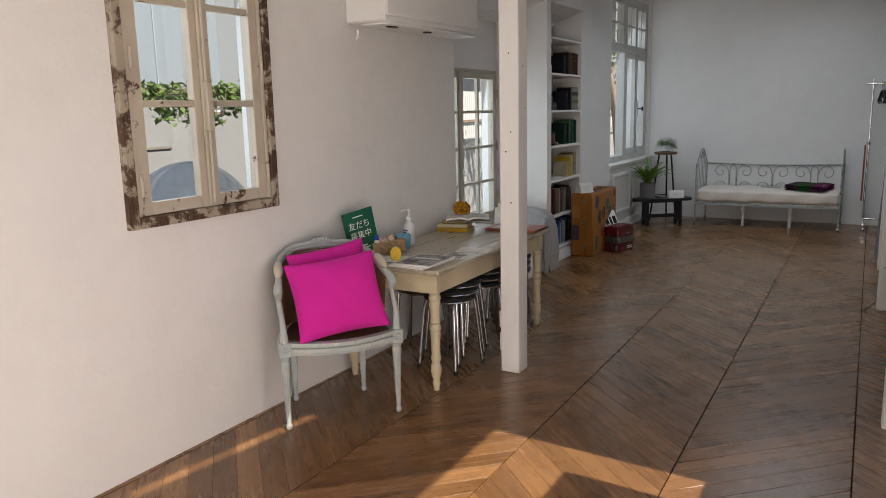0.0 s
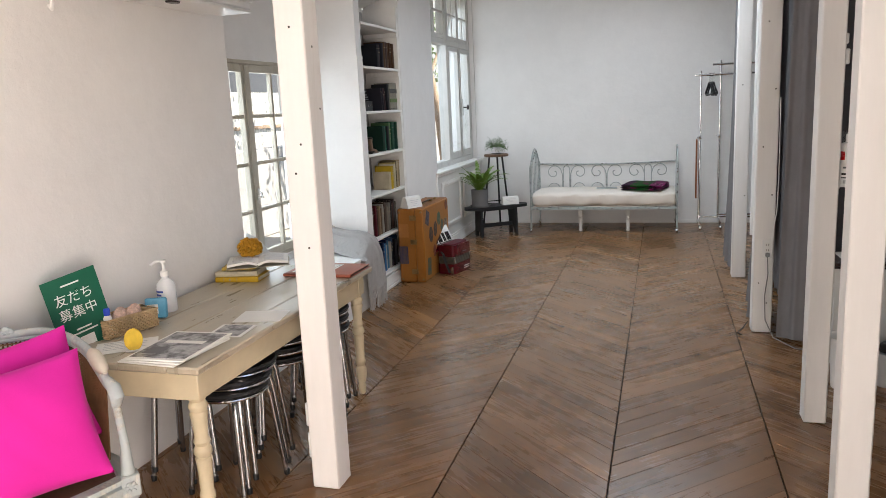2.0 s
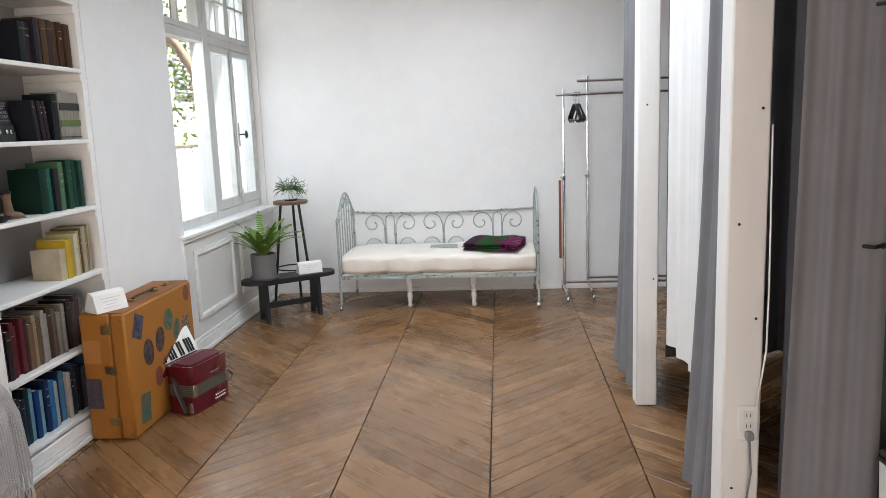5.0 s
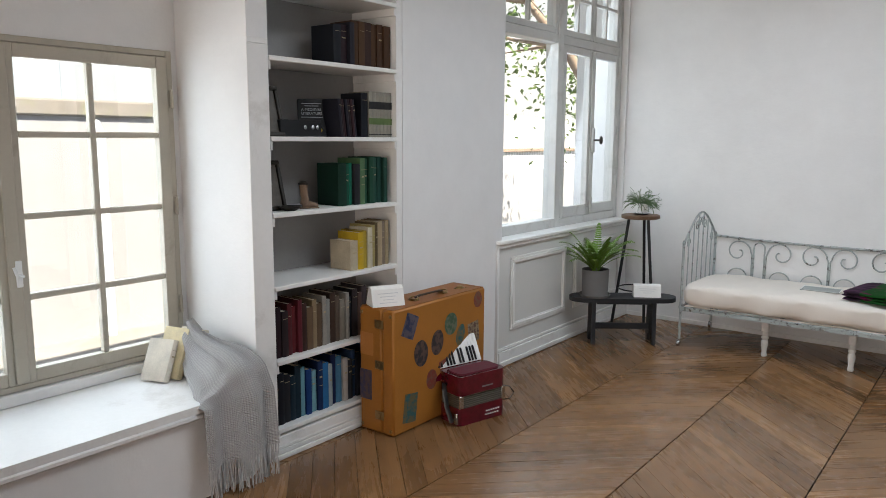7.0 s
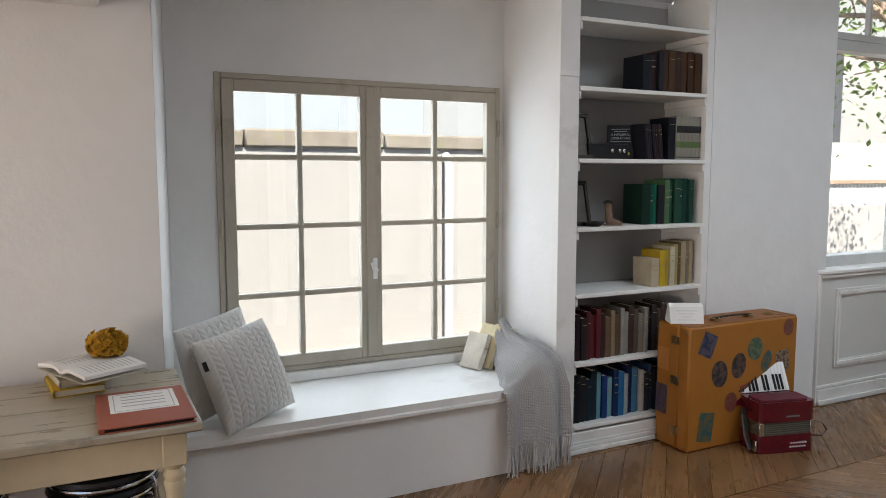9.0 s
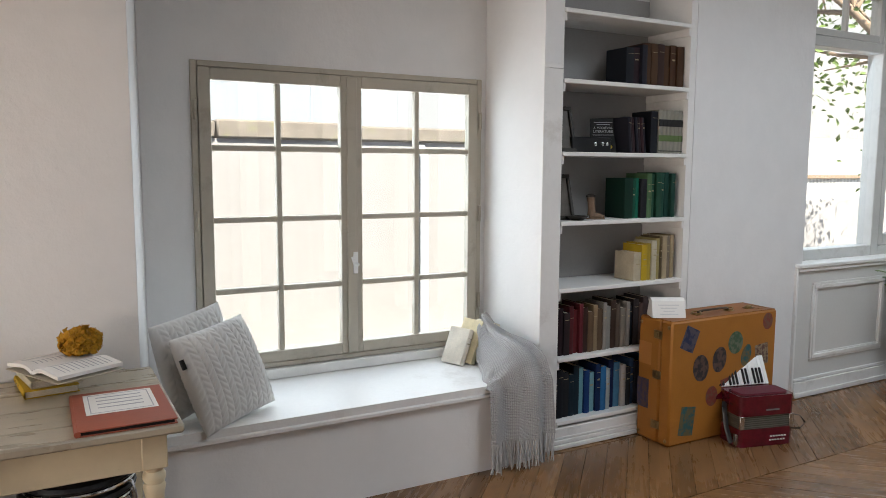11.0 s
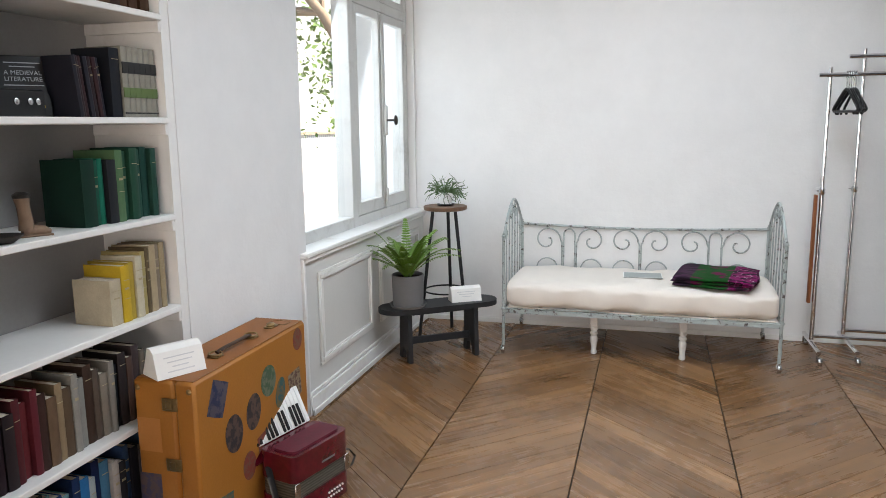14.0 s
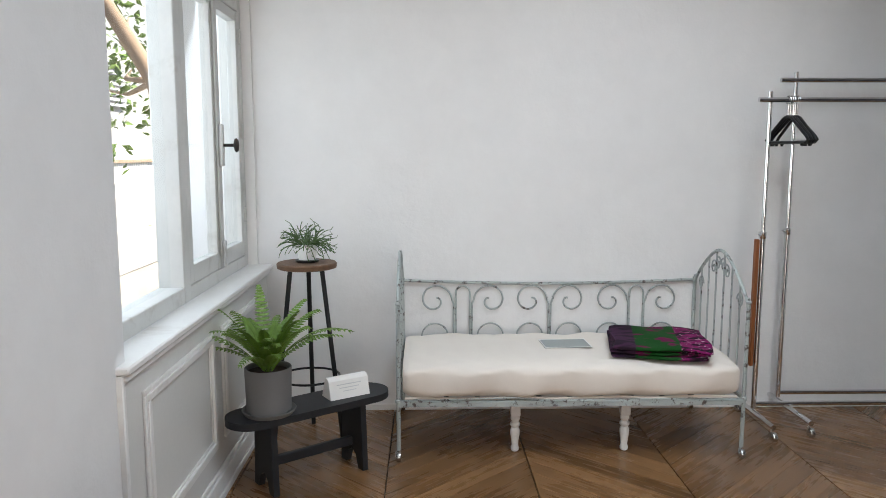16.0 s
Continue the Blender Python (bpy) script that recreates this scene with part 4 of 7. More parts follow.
MAGENTA = surf("magenta_cotton", (0.58, 0.022, 0.30), 0.95, amt=0.08, scale=4, fine=300, bump=0.35, dist=0.0008, sheen=0.05, spec=0.1)
rot = Matrix.Rotation(radians(50.5), 4, "Z")


def cushion(name, label, centre, yaw, lean, roll, g, material, group):
    m = Matrix.Translation(centre) @ Matrix.Rotation(radians(yaw), 4, "Z") @ Matrix.Rotation(radians(lean), 4, "X") @ Matrix.Rotation(radians(roll), 4, "Y")
    t = thing(name, label, "cushion", m=m, group=group)
    part("cover", g, material, t)
    return t


def wrinkle(x, z):
    return 0.006 * math.sin(21 * x + 13 * z) * math.sin(9 * z - 4 * x) + 0.0025 * math.sin(34 * z + 15 * x + 4 * math.sin(9 * x)) + 0.004 * noise.noise(Vector((7 * x, 7 * z, 1.3)))


base = Matrix.Translation((-1.924, 3.145, 0)) @ rot
c1 = base @ Vector((-0.005, 0.045, 0.65))
c2 = base @ Vector((0.02, 0.235, 0.68))
cushion("cushion", "plain magenta cotton cushion on the armchair", c1, 48, -25, -6, pillow(0.46, 0.40, 0.17, 40, wrinkle, 0.07), MAGENTA, "magenta cushions")
cushion("cushion", "plain magenta cotton cushion behind the other", c2, 54, -16, -8, pillow(0.42, 0.38, 0.12, 40, wrinkle, 0.07), MAGENTA, "magenta cushions")

# ---- table ----
CREAMT = chipped("yellowed_cream_paint", (0.63, 0.54, 0.37), (0.32, 0.22, 0.12), 0.66, 0.05, 10, 0.45)
TOPT = surf("worn_grey_cream_top", (0.42, 0.37, 0.28), 0.3, spec=0.5, amt=0.16, scale=4, fine=50, bump=0.2, stretch=(6, 1, 1))
TX0, TX1, TY0, TY1, TZ = -2.36, -1.65, 3.64, 5.25, 0.705
table = thing("table", "long cream painted farmhouse table with turned legs", "table", (-2.01, 4.45, 0.0015))
ws = [TX0, -2.17, -1.98, -1.78, TX1]
for a, b in zip(ws, ws[1:]):
    part("top_board", M().box(a + 0.001, b - 0.001, TY0, TY1, TZ - 0.028, TZ, 0.006), TOPT, table, world=True)
part("apron", M().box(TX1 - 0.065, TX1 - 0.043, TY0 + 0.10, TY1 - 0.10, TZ - 0.14, TZ - 0.029, 0.003), CREAMT, table, world=True)
part("apron", M().box(TX0 + 0.043, TX0 + 0.065, TY0 + 0.10, TY1 - 0.10, TZ - 0.14, TZ - 0.029, 0.003), CREAMT, table, world=True)
for y in (TY0 + 0.045, TY1 - 0.067):
    part("apron", M().box(TX0 + 0.10, TX1 - 0.10, y, y + 0.022, TZ - 0.14, TZ - 0.029, 0.003), CREAMT, table, world=True)
tprof = [(0.014, 0.0), (0.017, 0.004), (0.019, 0.03), (0.024, 0.045), (0.018, 0.06), (0.022, 0.075), (0.030, 0.11), (0.031, 0.145), (0.021, 0.165), (0.028, 0.18), (0.029, 0.195), (0.024, 0.21), (0.027, 0.30), (0.030, 0.335), (0.025, 0.342), (0.033, 0.355), (0.033, 0.37), (0.024, 0.385), (0.031, 0.40), (0.024, 0.418), (0.028, 0.48), (0.033, 0.505), (0.028, 0.515), (0.034, 0.53), (0.034, 0.54), (0.026, 0.552), (0.033, 0.565)]
for lx in (TX0 + 0.07, TX1 - 0.075):
    for ly in (TY0 + 0.08, TY1 - 0.08):
        g = M().lathe(tprof, 20, Matrix.Translation((lx, ly, 0.0015)))
        g.box(lx - 0.036, lx + 0.036, ly - 0.036, ly + 0.036, 0.566, TZ - 0.0285, 0.004)
        part("leg", g, CREAMT, table, world=True)

# ---- stools ----
STOOLC = surf("worn_chrome_tube", (0.42, 0.42, 0.43), 0.2, 1.0, amt=0.08, bump=0.03)
stool = thing("stool", "round black seat stacking stool with chrome legs", "stool", (-1.86, 4.13, 0.0015), -8, group="stacked stools under the table")
part("seat", M().lathe([(0.0, 0.435), (0.13, 0.432), (0.155, 0.436), (0.163, 0.445), (0.158, 0.456), (0.13, 0.459), (0.02, 0.457), (0.0, 0.455)], 32, cap=False), BLACK, stool)
part("seat_ring", M().tube([(0.152 * math.cos(a), 0.152 * math.sin(a), 0.428) for a in np.linspace(0, 2 * math.pi, 33)[:-1]], 0.007, 8, closed=True), CHROME, stool, "chrome ring")
for k in range(4):
    a = radians(45 + 90 * k)
    ca, sa = math.cos(a), math.sin(a)
    part("leg", M().tube([(r * ca, r * sa, z) for r, z in ((0.05, 0.424), (0.12, 0.42), (0.148, 0.408), (0.156, 0.38), (0.176, 0.20), (0.196, 0.012))], 0.0115, 10), STOOLC, stool)
    part("foot", M().lathe([(0.012, 0), (0.013, 0.02), (0.011, 0.026)], 10, Matrix.Translation((0.197 * ca, 0.197 * sa, 0))), BLACK, stool, "black rubber foot")
for x, y, z, r in ((-1.857, 3.90, 0.04, -6), (-1.854, 3.94, 0.08, -4), (-2.14, 3.99, 0.0, 10), (-2.137, 3.994, 0.045, 14), (-1.86, 4.30, 0.0, 33), (-1.862, 4.303, 0.045, 38), (-1.858, 4.306, 0.09, 42), (-1.86, 4.72, 0.0, 12), (-1.862, 4.722, 0.045, 16), (-1.86, 4.725, 0.09, 20)):
    copy_thing(stool, pose(x, y + 0.25, 0.0015 + z, 0, 0, r))


# ---- things on the table ----
def words(text, size, m, material, parent, name="lettering", depth=0.0006, align="CENTER"):
    cu = bpy.data.curves.new(name, "FONT")
    cu.body, cu.size, cu.extrude, cu.align_x, cu.align_y = text, size, depth, align, "CENTER"
    cu.resolution_u = 3
    tmp = bpy.data.objects.new(name, cu)
    scene.collection.objects.link(tmp)
    me = bpy.data.meshes.new_from_object(tmp)
    bpy.data.objects.remove(tmp)
    me.name = name
    me.transform(m)
    me.materials.clear()
    me.materials.append(material)
    ob = new(name, me)
    ob.parent = parent
    BASE[ob] = BASE[parent]
    return ob


datum(-0.02, 0.27)
GREENC = surf("dark_green_card", (0.012, 0.11, 0.065), 0.4, amt=0.06, bump=0.04)
SIGNW = surf("white_print", (0.8, 0.8, 0.78), 0.6, bump=0)
# the card's foot corner rests on the table, the card turned a little in its own plane
sign = thing("card_sign", "dark green card sign with white Japanese lettering", "sign", m=Matrix.Translation((-2.195, 3.66, TZ + 0.002)) @ Matrix.Rotation(radians(68), 4, "Z") @ Matrix.Rotation(radians(-2), 4, "X") @ Matrix.Rotation(radians(-10), 4, "Y"))
part("card", M().box(-0.21, 0, -0.002, 0.002, 0.0, 0.30, 0.0005), GREENC, sign)
face = Matrix.Rotation(radians(90), 4, "X")
for body, sz, x, z in (("友だち", 0.050, -0.108, 0.212), ("募集中", 0.050, -0.108, 0.152)):
    words(body, sz, Matrix.Translation((x, -0.0024, z)) @ face, SIGNW, sign)
for z, w in ((0.262, 0.07), (0.085, 0.06), (0.07, 0.10)):
    part("text_bar", M().box(-0.108 - w / 2, -0.108 + w / 2, -0.0032, -0.0021, z, z + 0.006), SIGNW, sign)
part("white_patch", M().box(-0.135, -0.08, -0.0032, -0.0021, 0.015, 0.055), SIGNW, sign)
part("stay", M().box(-0.13, -0.09, 0.0025, 0.004, 0.01, 0.20), GREENC, sign)

WICKER = surf("pale_wicker", (0.45, 0.33, 0.19), 0.7, amt=0.2, scale=30)
basket = thing("basket", "small rectangular pale wicker basket with odds and ends", "basket", (-2.20, 3.72, TZ + 0.001), 72)
g = M()
for j in range(9):
    z = 0.006 + j * 0.0075
    for a, b in (((-0.11, -0.055), (0.11, -0.055)), ((0.11, -0.055), (0.11, 0.055)), ((0.11, 0.055), (-0.11, 0.055)), ((-0.11, 0.055), (-0.11, -0.055))):
        pts = []
        for k in range(25):
            f = k / 24
            x, y = a[0] + (b[0] - a[0]) * f, a[1] + (b[1] - a[1]) * f
            o = 0.003 * math.cos(math.pi * (k + j))
            nx, ny = (b[1] - a[1]), -(b[0] - a[0])
            q = math.hypot(nx, ny)
            pts.append((x + o * nx / q, y + o * ny / q, z))
        g.tube(pts, 0.004, 5)
g.box(-0.108, 0.108, -0.053, 0.053, 0.001, 0.004)
part("weave", g, WICKER, basket)
part("rim", M().tube([(-0.112, -0.057, 0.074), (0.112, -0.057, 0.074), (0.112, 0.057, 0.074), (-0.112, 0.057, 0.074)], 0.005, 6, closed=True), WICKER, basket)
PINKC = surf("patterned_packet", (0.62, 0.45, 0.38), 0.6, amt=0.5, scale=60)
bt = basket.matrix_basis
for k, (x, y, rr) in enumerate(((-0.02, 0.0, 0.03), (0.03, -0.01, 0.032), (0.06, 0.02, 0.026), (0.0, 0.025, 0.028))):
    q = bt @ Vector((x, y, 0.0)) - DATUM
    g = M().grid(lambda u, v: (q.x + rr * math.cos(6.283 * u) * math.sin(3.14 * v), q.y + rr * math.sin(6.283 * u) * math.sin(3.14 * v), TZ + 0.062 - 0.035 * math.cos(3.14 * v) * (1 + 0.1 * math.sin(12 * u))), 16, 9, closed=True)
    solid("packet", g, PINKC, "small crumpled patterned packet in the basket", "packet", group="packets in the basket")
GLUEB = surf("blue_cap", (0.02, 0.06, 0.5), 0.35, bump=0.02)
q = bt @ Vector((-0.085, -0.02, 0)) - DATUM
glue = thing("glue_bottle", "small white bottle with a blue cap in the basket", "bottle", (q.x, q.y, TZ + 0.006))
part("bottle", M().lathe([(0.016, 0), (0.017, 0.01), (0.017, 0.075), (0.012, 0.085)], 16), WHITEP, glue)
part("cap", M().lathe([(0.013, 0.0855), (0.013, 0.11), (0.010, 0.114)], 14), GLUEB, glue, "blue cap")

PETP = surf("milky_bottle", (0.70, 0.72, 0.74), 0.2, amt=0.05, bump=0.03)
LABELB = surf("blue_print", (0.05, 0.09, 0.35), 0.5, bump=0.02)
san = thing("sanitiser_bottle", "milky pump bottle of hand sanitiser with blue print", "bottle", (-2.22, 4.02, TZ + 0.001), -35)
part("bottle", M().lathe([(0.038, 0), (0.041, 0.006), (0.041, 0.11), (0.036, 0.13), (0.016, 0.148), (0.015, 0.158)], 24), PETP, san)
part("pump", M().lathe([(0.019, 0.1585), (0.019, 0.178), (0.008, 0.184), (0.007, 0.215), (0.014, 0.218), (0.014, 0.228), (0.004, 0.232)], 16), WHITEP, san)
part("nozzle", M().tube([(0, 0, 0.224), (0.0, -0.035, 0.226), (0.0, -0.055, 0.214)], 0.006, 8), WHITEP, san)
for k, (z, w) in enumerate(((0.09, 0.9), (0.075, 0.7), (0.055, 0.5), (0.03, 0.35))):
    g = M().grid(lambda u, v: (0.0416 * math.cos(-1.57 + w * (u - 0.5) * 2), 0.0416 * math.sin(-1.57 + w * (u - 0.5) * 2), z + 0.009 * v), 8, 2)
    part("print_bar", g, LABELB, san)
SKYB = surf("sky_blue_pack", (0.10, 0.33, 0.50), 0.3, amt=0.15, scale=20)
pk = thing("tissue_pack", "small sky blue packet standing on the table", "packet", m=Matrix.Translation((-2.19, 3.90, TZ + 0.002)) @ Matrix.Rotation(radians(25), 4, "Z") @ Matrix.Rotation(radians(-12), 4, "X"))
part("packet", M().box(-0.045, 0.045, -0.012, 0.012, 0, 0.088, 0.006), SKYB, pk)
part("label", M().box(-0.035, 0.01, -0.0132, -0.0121, 0.02, 0.06), SIGNW, pk)
YEL = surf("yellow_paper", (0.72, 0.50, 0.06), 0.8, amt=0.15, scale=40, bump=0.4)
tagt = thing("yellow_tag", "yellow round paper tag on a clip", "tag", (-1.985, 3.50, TZ + 0.001), 40)
part("disc", M().lathe([(0.0, -0.003), (0.036, -0.003), (0.038, 0), (0.036, 0.003), (0, 0.003)], 24, Matrix.Translation((0, 0, 0.044)) @ Matrix.Rotation(radians(80), 4, "X") @ Matrix.Diagonal((0.85, 1.1, 1, 1)), cap=False), YEL, tagt)
part("clip", M().box(-0.03, 0.03, -0.012, 0.012, 0, 0.008, 0.002), WHITEP, tagt)



def sticker_like(name, a, b, scale):
    """Blotchy two-tone print."""
    t = NT(name)
    n1 = t.noise(t.coords(), scale, 5)
    n2 = t.noise(t.coords(), scale * 5, 3)
    c = t.mix(t.ramp(n1, ((0.42, (0, 0, 0)), (0.56, (1, 1, 1)))), a, b)
    t.ln(t.mix(0.3, c, t.ramp(n2, ((0.4, a), (0.6, b)))), t.b.inputs["Base Color"])
    t.b.inputs["Roughness"].default_value = 0.4
    return t.m


PRINT2 = sticker_like("printed_photo", (0.035, 0.035, 0.04), (0.42, 0.42, 0.43), 16)


def flat_paper(name, label, x, y, z, w, h, rz, t, material=PAPER, bars=0, category="paper"):
    p = thing(name, label, category, (x, y, z), rz)
    part("sheet", M().box(-w / 2, w / 2, -h / 2, h / 2, 0, t, 0.0004), material, p)
    for k in range(bars):
        ww = w * (0.7 if k % 3 else 0.5)
        part("text_bar", M().box(-w * 0.38, -w * 0.38 + ww, h * 0.36 - k * h * 0.72 / bars, h * 0.36 - k * h * 0.72 / bars + h * 0.02, t + 0.0001, t + 0.0006), INK if bars > 6 else LIGHTINK, p, smooth=0)
    return p


for k in range(3):
    mg = flat_paper("magazine", "grey printed magazine lying on the table", -1.83 + 0.005 * k, 3.53 + 0.006 * k, TZ + 0.001 + 0.006 * k, 0.24, 0.32, -4 + 3 * k, 0.005, PAPER, category="magazine")
    if k == 2:
        part("cover_print", M().box(-0.11, 0.11, -0.14, 0.145, 0.0052, 0.0056), PRINT2, mg, "grey photo print", smooth=0)
        part("cover_bar", M().box(-0.08, 0.08, 0.02, 0.05, 0.0058, 0.0062), PAPER, mg, smooth=0)
        part("cover_bar", M().box(-0.09, -0.02, -0.1, -0.03, 0.0058, 0.0062), INK, mg, smooth=0)
mg = flat_paper("magazine", "open printed leaflet lying on the table", -1.755, 3.78, TZ + 0.001, 0.15, 0.16, 6, 0.002, PAPER, category="magazine")
part("cover_print", M().box(-0.06, 0.06, -0.07, 0.07, 0.0022, 0.0026), PRINT2, mg, smooth=0)
flat_paper("paper_sheet", "white sheet of paper on the table", -1.74, 3.99, TZ + 0.001, 0.20, 0.17, 12, 0.0012)
flat_paper("paper_sheet", "white printed sheet of paper on the table", -2.06, 3.55, TZ + 0.001, 0.22, 0.15, 35, 0.0012, bars=5)


def book(t, h, d, colour, at, yaw=0.0, lean=0.0, lying=False, bars=1, title=None, group="", label=None):
    """A hardback: cover of two boards and a spine, page block, printed bars. Stands on local z with its spine at +x."""
    key = "cover_%02d%02d%02d" % tuple(int(99 * c) for c in colour)
    cm = bpy.data.materials.get(key) or surf(key, mul(colour, 0.75), 0.6, spec=0.2, amt=0.2, scale=12, fine=160, bump=0.25, dist=0.0006)
    m = Matrix.Translation(at) @ Matrix.Rotation(radians(yaw), 4, "Z") @ Matrix.Rotation(radians(lean), 4, "X")
    if lying:
        m = Matrix.Translation(at) @ Matrix.Rotation(radians(yaw), 4, "Z") @ Matrix.Rotation(radians(90), 4, "X") @ Matrix.Translation((0, t / 2, 0))
    ob = thing("book", label or "hardback book with worn cloth cover", "book", m=m, group=group)
    c = min(0.003, t * 0.12)
    g = M()
    g.box(-d, 0, -t / 2, -t / 2 + c, 0, h, 0.0006).box(-d, 0, t / 2 - c, t / 2, 0, h, 0.0006)
    n = 5
    g.add([(0.0 + 0.004 * math.sin(math.pi * k / n), -t / 2 + t * k / n, z) for z in (0, h) for k in range(n + 1)] + [(-0.002, -t / 2 + t * k / n, z) for z in (0, h) for k in range(n + 1)],
          [(k, k + 1, n + 2 + k, n + 1 + k) for k in range(n)] + [(2 * n + 2 + k, 3 * n + 3 + k, 3 * n + 4 + k, 2 * n + 3 + k) for k in range(n)])
    part("cover", g, cm, ob)
    part("page_block", M().box(-d + 0.004, -0.0022, -t / 2 + c + 0.0002, t / 2 - c - 0.0002, 0.003, h - 0.003), PAGES, ob)
    if bars and t > 0.012:
        gold = bpy.data.materials.get("spine_print") or surf("spine_print", (0.34, 0.28, 0.17), 0.5)
        for k in range(bars):
            z = h * (0.84 - (0.13 + 0.9 * t) * k - 1.1 * abs(colour[0] - colour[1]) % 0.12)
            part("spine_bar", M().box(0.0030, 0.0048, -t * (0.34 - 0.1 * (k % 2)), t * (0.34 - 0.1 * (k % 2)), z, z + h * (0.035 if k % 3 == 1 else 0.008)), gold, ob)
    return ob


datum(-0.01, 0.14)
tb = "books piled on the table"
book(0.026, 0.23, 0.16, (0.72, 0.46, 0.03), (-2.10, 4.70, TZ + 0.001), -90 + 8, lying=True, bars=3, group=tb, label="thick yellow paperback lying on the table")
book(0.024, 0.22, 0.155, (0.72, 0.66, 0.50), (-2.115, 4.72, TZ + 0.028), -90 + 12, lying=True, bars=0, group=tb, label="cream paperback lying in a pile")
book(0.016, 0.17, 0.12, (0.62, 0.44, 0.08), (-2.15, 4.76, TZ + 0.053), -90 + 16, lying=True, bars=0, group=tb, label="small mustard paperback lying in a pile")
ob_ = thing("open_book", "open book lying face up on the pile", "book", m=Matrix.Translation((-2.16, 4.82, TZ + 0.071)) @ Matrix.Rotation(radians(28), 4, "Z"))
for s in (-1, 1):
    part("page_block", M().sheet(lambda u, v: (s * (0.002 + 0.15 * u), -0.11 + 0.22 * v, 0.012 + 0.022 * math.sin(min(1, u * 2.2) * 1.57) * (1 - 0.75 * u)), 16, 6, 0.012), PAPER, ob_)
    part("cover", M().box(s * 0.002 if s > 0 else -0.157, 0.157 if s > 0 else -0.002, -0.114, 0.114, 0, 0.003, 0.001), CREAM, ob_)
    for k in range(11):
        part("text_bar", M().sheet(lambda u, v: (s * (0.03 + 0.10 * u), 0.085 - k * 0.016 + 0.003 * v, 0.0188 + 0.022 * math.sin(min(1, (0.03 + 0.10 * u) / 0.15 * 2.2) * 1.57) * (1 - 0.75 * (0.03 + 0.10 * u) / 0.15)), 8, 2, 0.0004), LIGHTINK, ob_, smooth=0)
GOLDP = surf("dried_petal", (0.50, 0.26, 0.02), 0.8, amt=0.4, scale=50, bump=0.3)
rng = random.Random(4)
hyd = thing("dried_hydrangea", "dried golden hydrangea head on the open book", "flower", (-2.235, 4.87, TZ + 0.10))
g = M()
for _ in range(120):
    d = Vector((rng.gauss(0, 1), rng.gauss(0, 1), rng.gauss(0.1, 1))).normalized()
    c = Vector((0, 0, 0.042)) + Vector((d.x * 0.05, d.y * 0.062, d.z * 0.036)) * (0.72 + 0.34 * (0.5 + 0.5 * math.sin(5 * d.x + 1) * math.sin(6 * d.y) * math.cos(4 * d.z))) * rng.uniform(0.85, 1.12)
    q = d.to_track_quat("Z", "Y").to_matrix().to_4x4()
    for k in range(4):
        mm = Matrix.Translation(c) @ q @ Matrix.Rotation(k * 1.57 + rng.uniform(-0.2, 0.2), 4, "Z")
        s = rng.uniform(0.014, 0.024)
        g.add([(0, 0, 0), (s * 0.8, -s * 0.6, 0.6 * s), (s * 1.3, 0, 0.35 * s), (s * 0.8, s * 0.6, 0.7 * s)], [(0, 1, 2, 3)], mm)
part("petals", g, GOLDP, hyd, smooth=0, kind="stuff")
part("core", M().lathe([(0.005, 0.0), (0.024, 0.015), (0.03, 0.04), (0.02, 0.06), (0.0, 0.066)], 14), GOLDP, hyd)

ROSEB = surf("terracotta_leather", (0.34, 0.095, 0.055), 0.4, amt=0.12, scale=8, bump=0.2)
pf = thing("portfolio", "terracotta leather portfolio with framed white label", "folder", (-1.835, 4.965, TZ + 0.001), 0)
part("cover", M().box(-0.19, 0.185, -0.135, 0.128, 0, 0.003, 0.001).box(-0.19, 0.185, -0.135, 0.128, 0.013, 0.017, 0.001).tube([(-0.19, -0.135, 0.0085), (0.185, -0.135, 0.0085)], 0.0084, 10), ROSEB, pf)
part("page_block", M().box(-0.185, 0.178, -0.133, 0.12, 0.0031, 0.0129), BLACK, pf)
part("label_plate", M().box(-0.16, 0.05, -0.105, 0.095, 0.0171, 0.0178), PAPER, pf, "white paper label")
g = M()
for d in (0.012,):
    for a in ((-0.16 + d, 0.05 - d, -0.105 + d, -0.105 + d + 0.003), (-0.16 + d, 0.05 - d, 0.095 - d - 0.003, 0.095 - d), (-0.16 + d, -0.16 + d + 0.003, -0.105 + d, 0.095 - d), (0.05 - d - 0.003, 0.05 - d, -0.105 + d, 0.095 - d)):
        g.box(*a, 0.01782, 0.0182)
part("label_border", g, LIGHTINK, pf, smooth=0)
for k in range(4):
    part("text_bar", M().box(-0.12 + 0.035 * k, -0.112 + 0.035 * k, -0.07, 0.06, 0.01782, 0.0182), LIGHTINK, pf, smooth=0)

# ---- window seat things ----
KNIT = surf("cream_grey_knit", (0.60, 0.59, 0.565), 0.95, amt=0.06, scale=10, fine=260, bump=0.6, dist=0.001, sheen=0.3)


def braid(x, z):
    """Rows of slanting cable stitches."""
    w, p = 0.034, 0.030
    c = x / w
    k = math.floor(c)
    f = c - k - 0.5
    s = 1 if k % 2 else -1
    ph = (z / p + s * f * 1.1) % 1.0
    return 0.0075 * (abs(math.sin(math.pi * ph)) ** 0.6) * (1 - (2 * abs(f)) ** 4)


def axes(centre, u, v):
    x = Vector(u).normalized()
    y = Vector(v).cross(x).normalized()
    z = x.cross(y)
    m = Matrix((x, y, z)).transposed().to_4x4()
    m.translation = centre
    return m


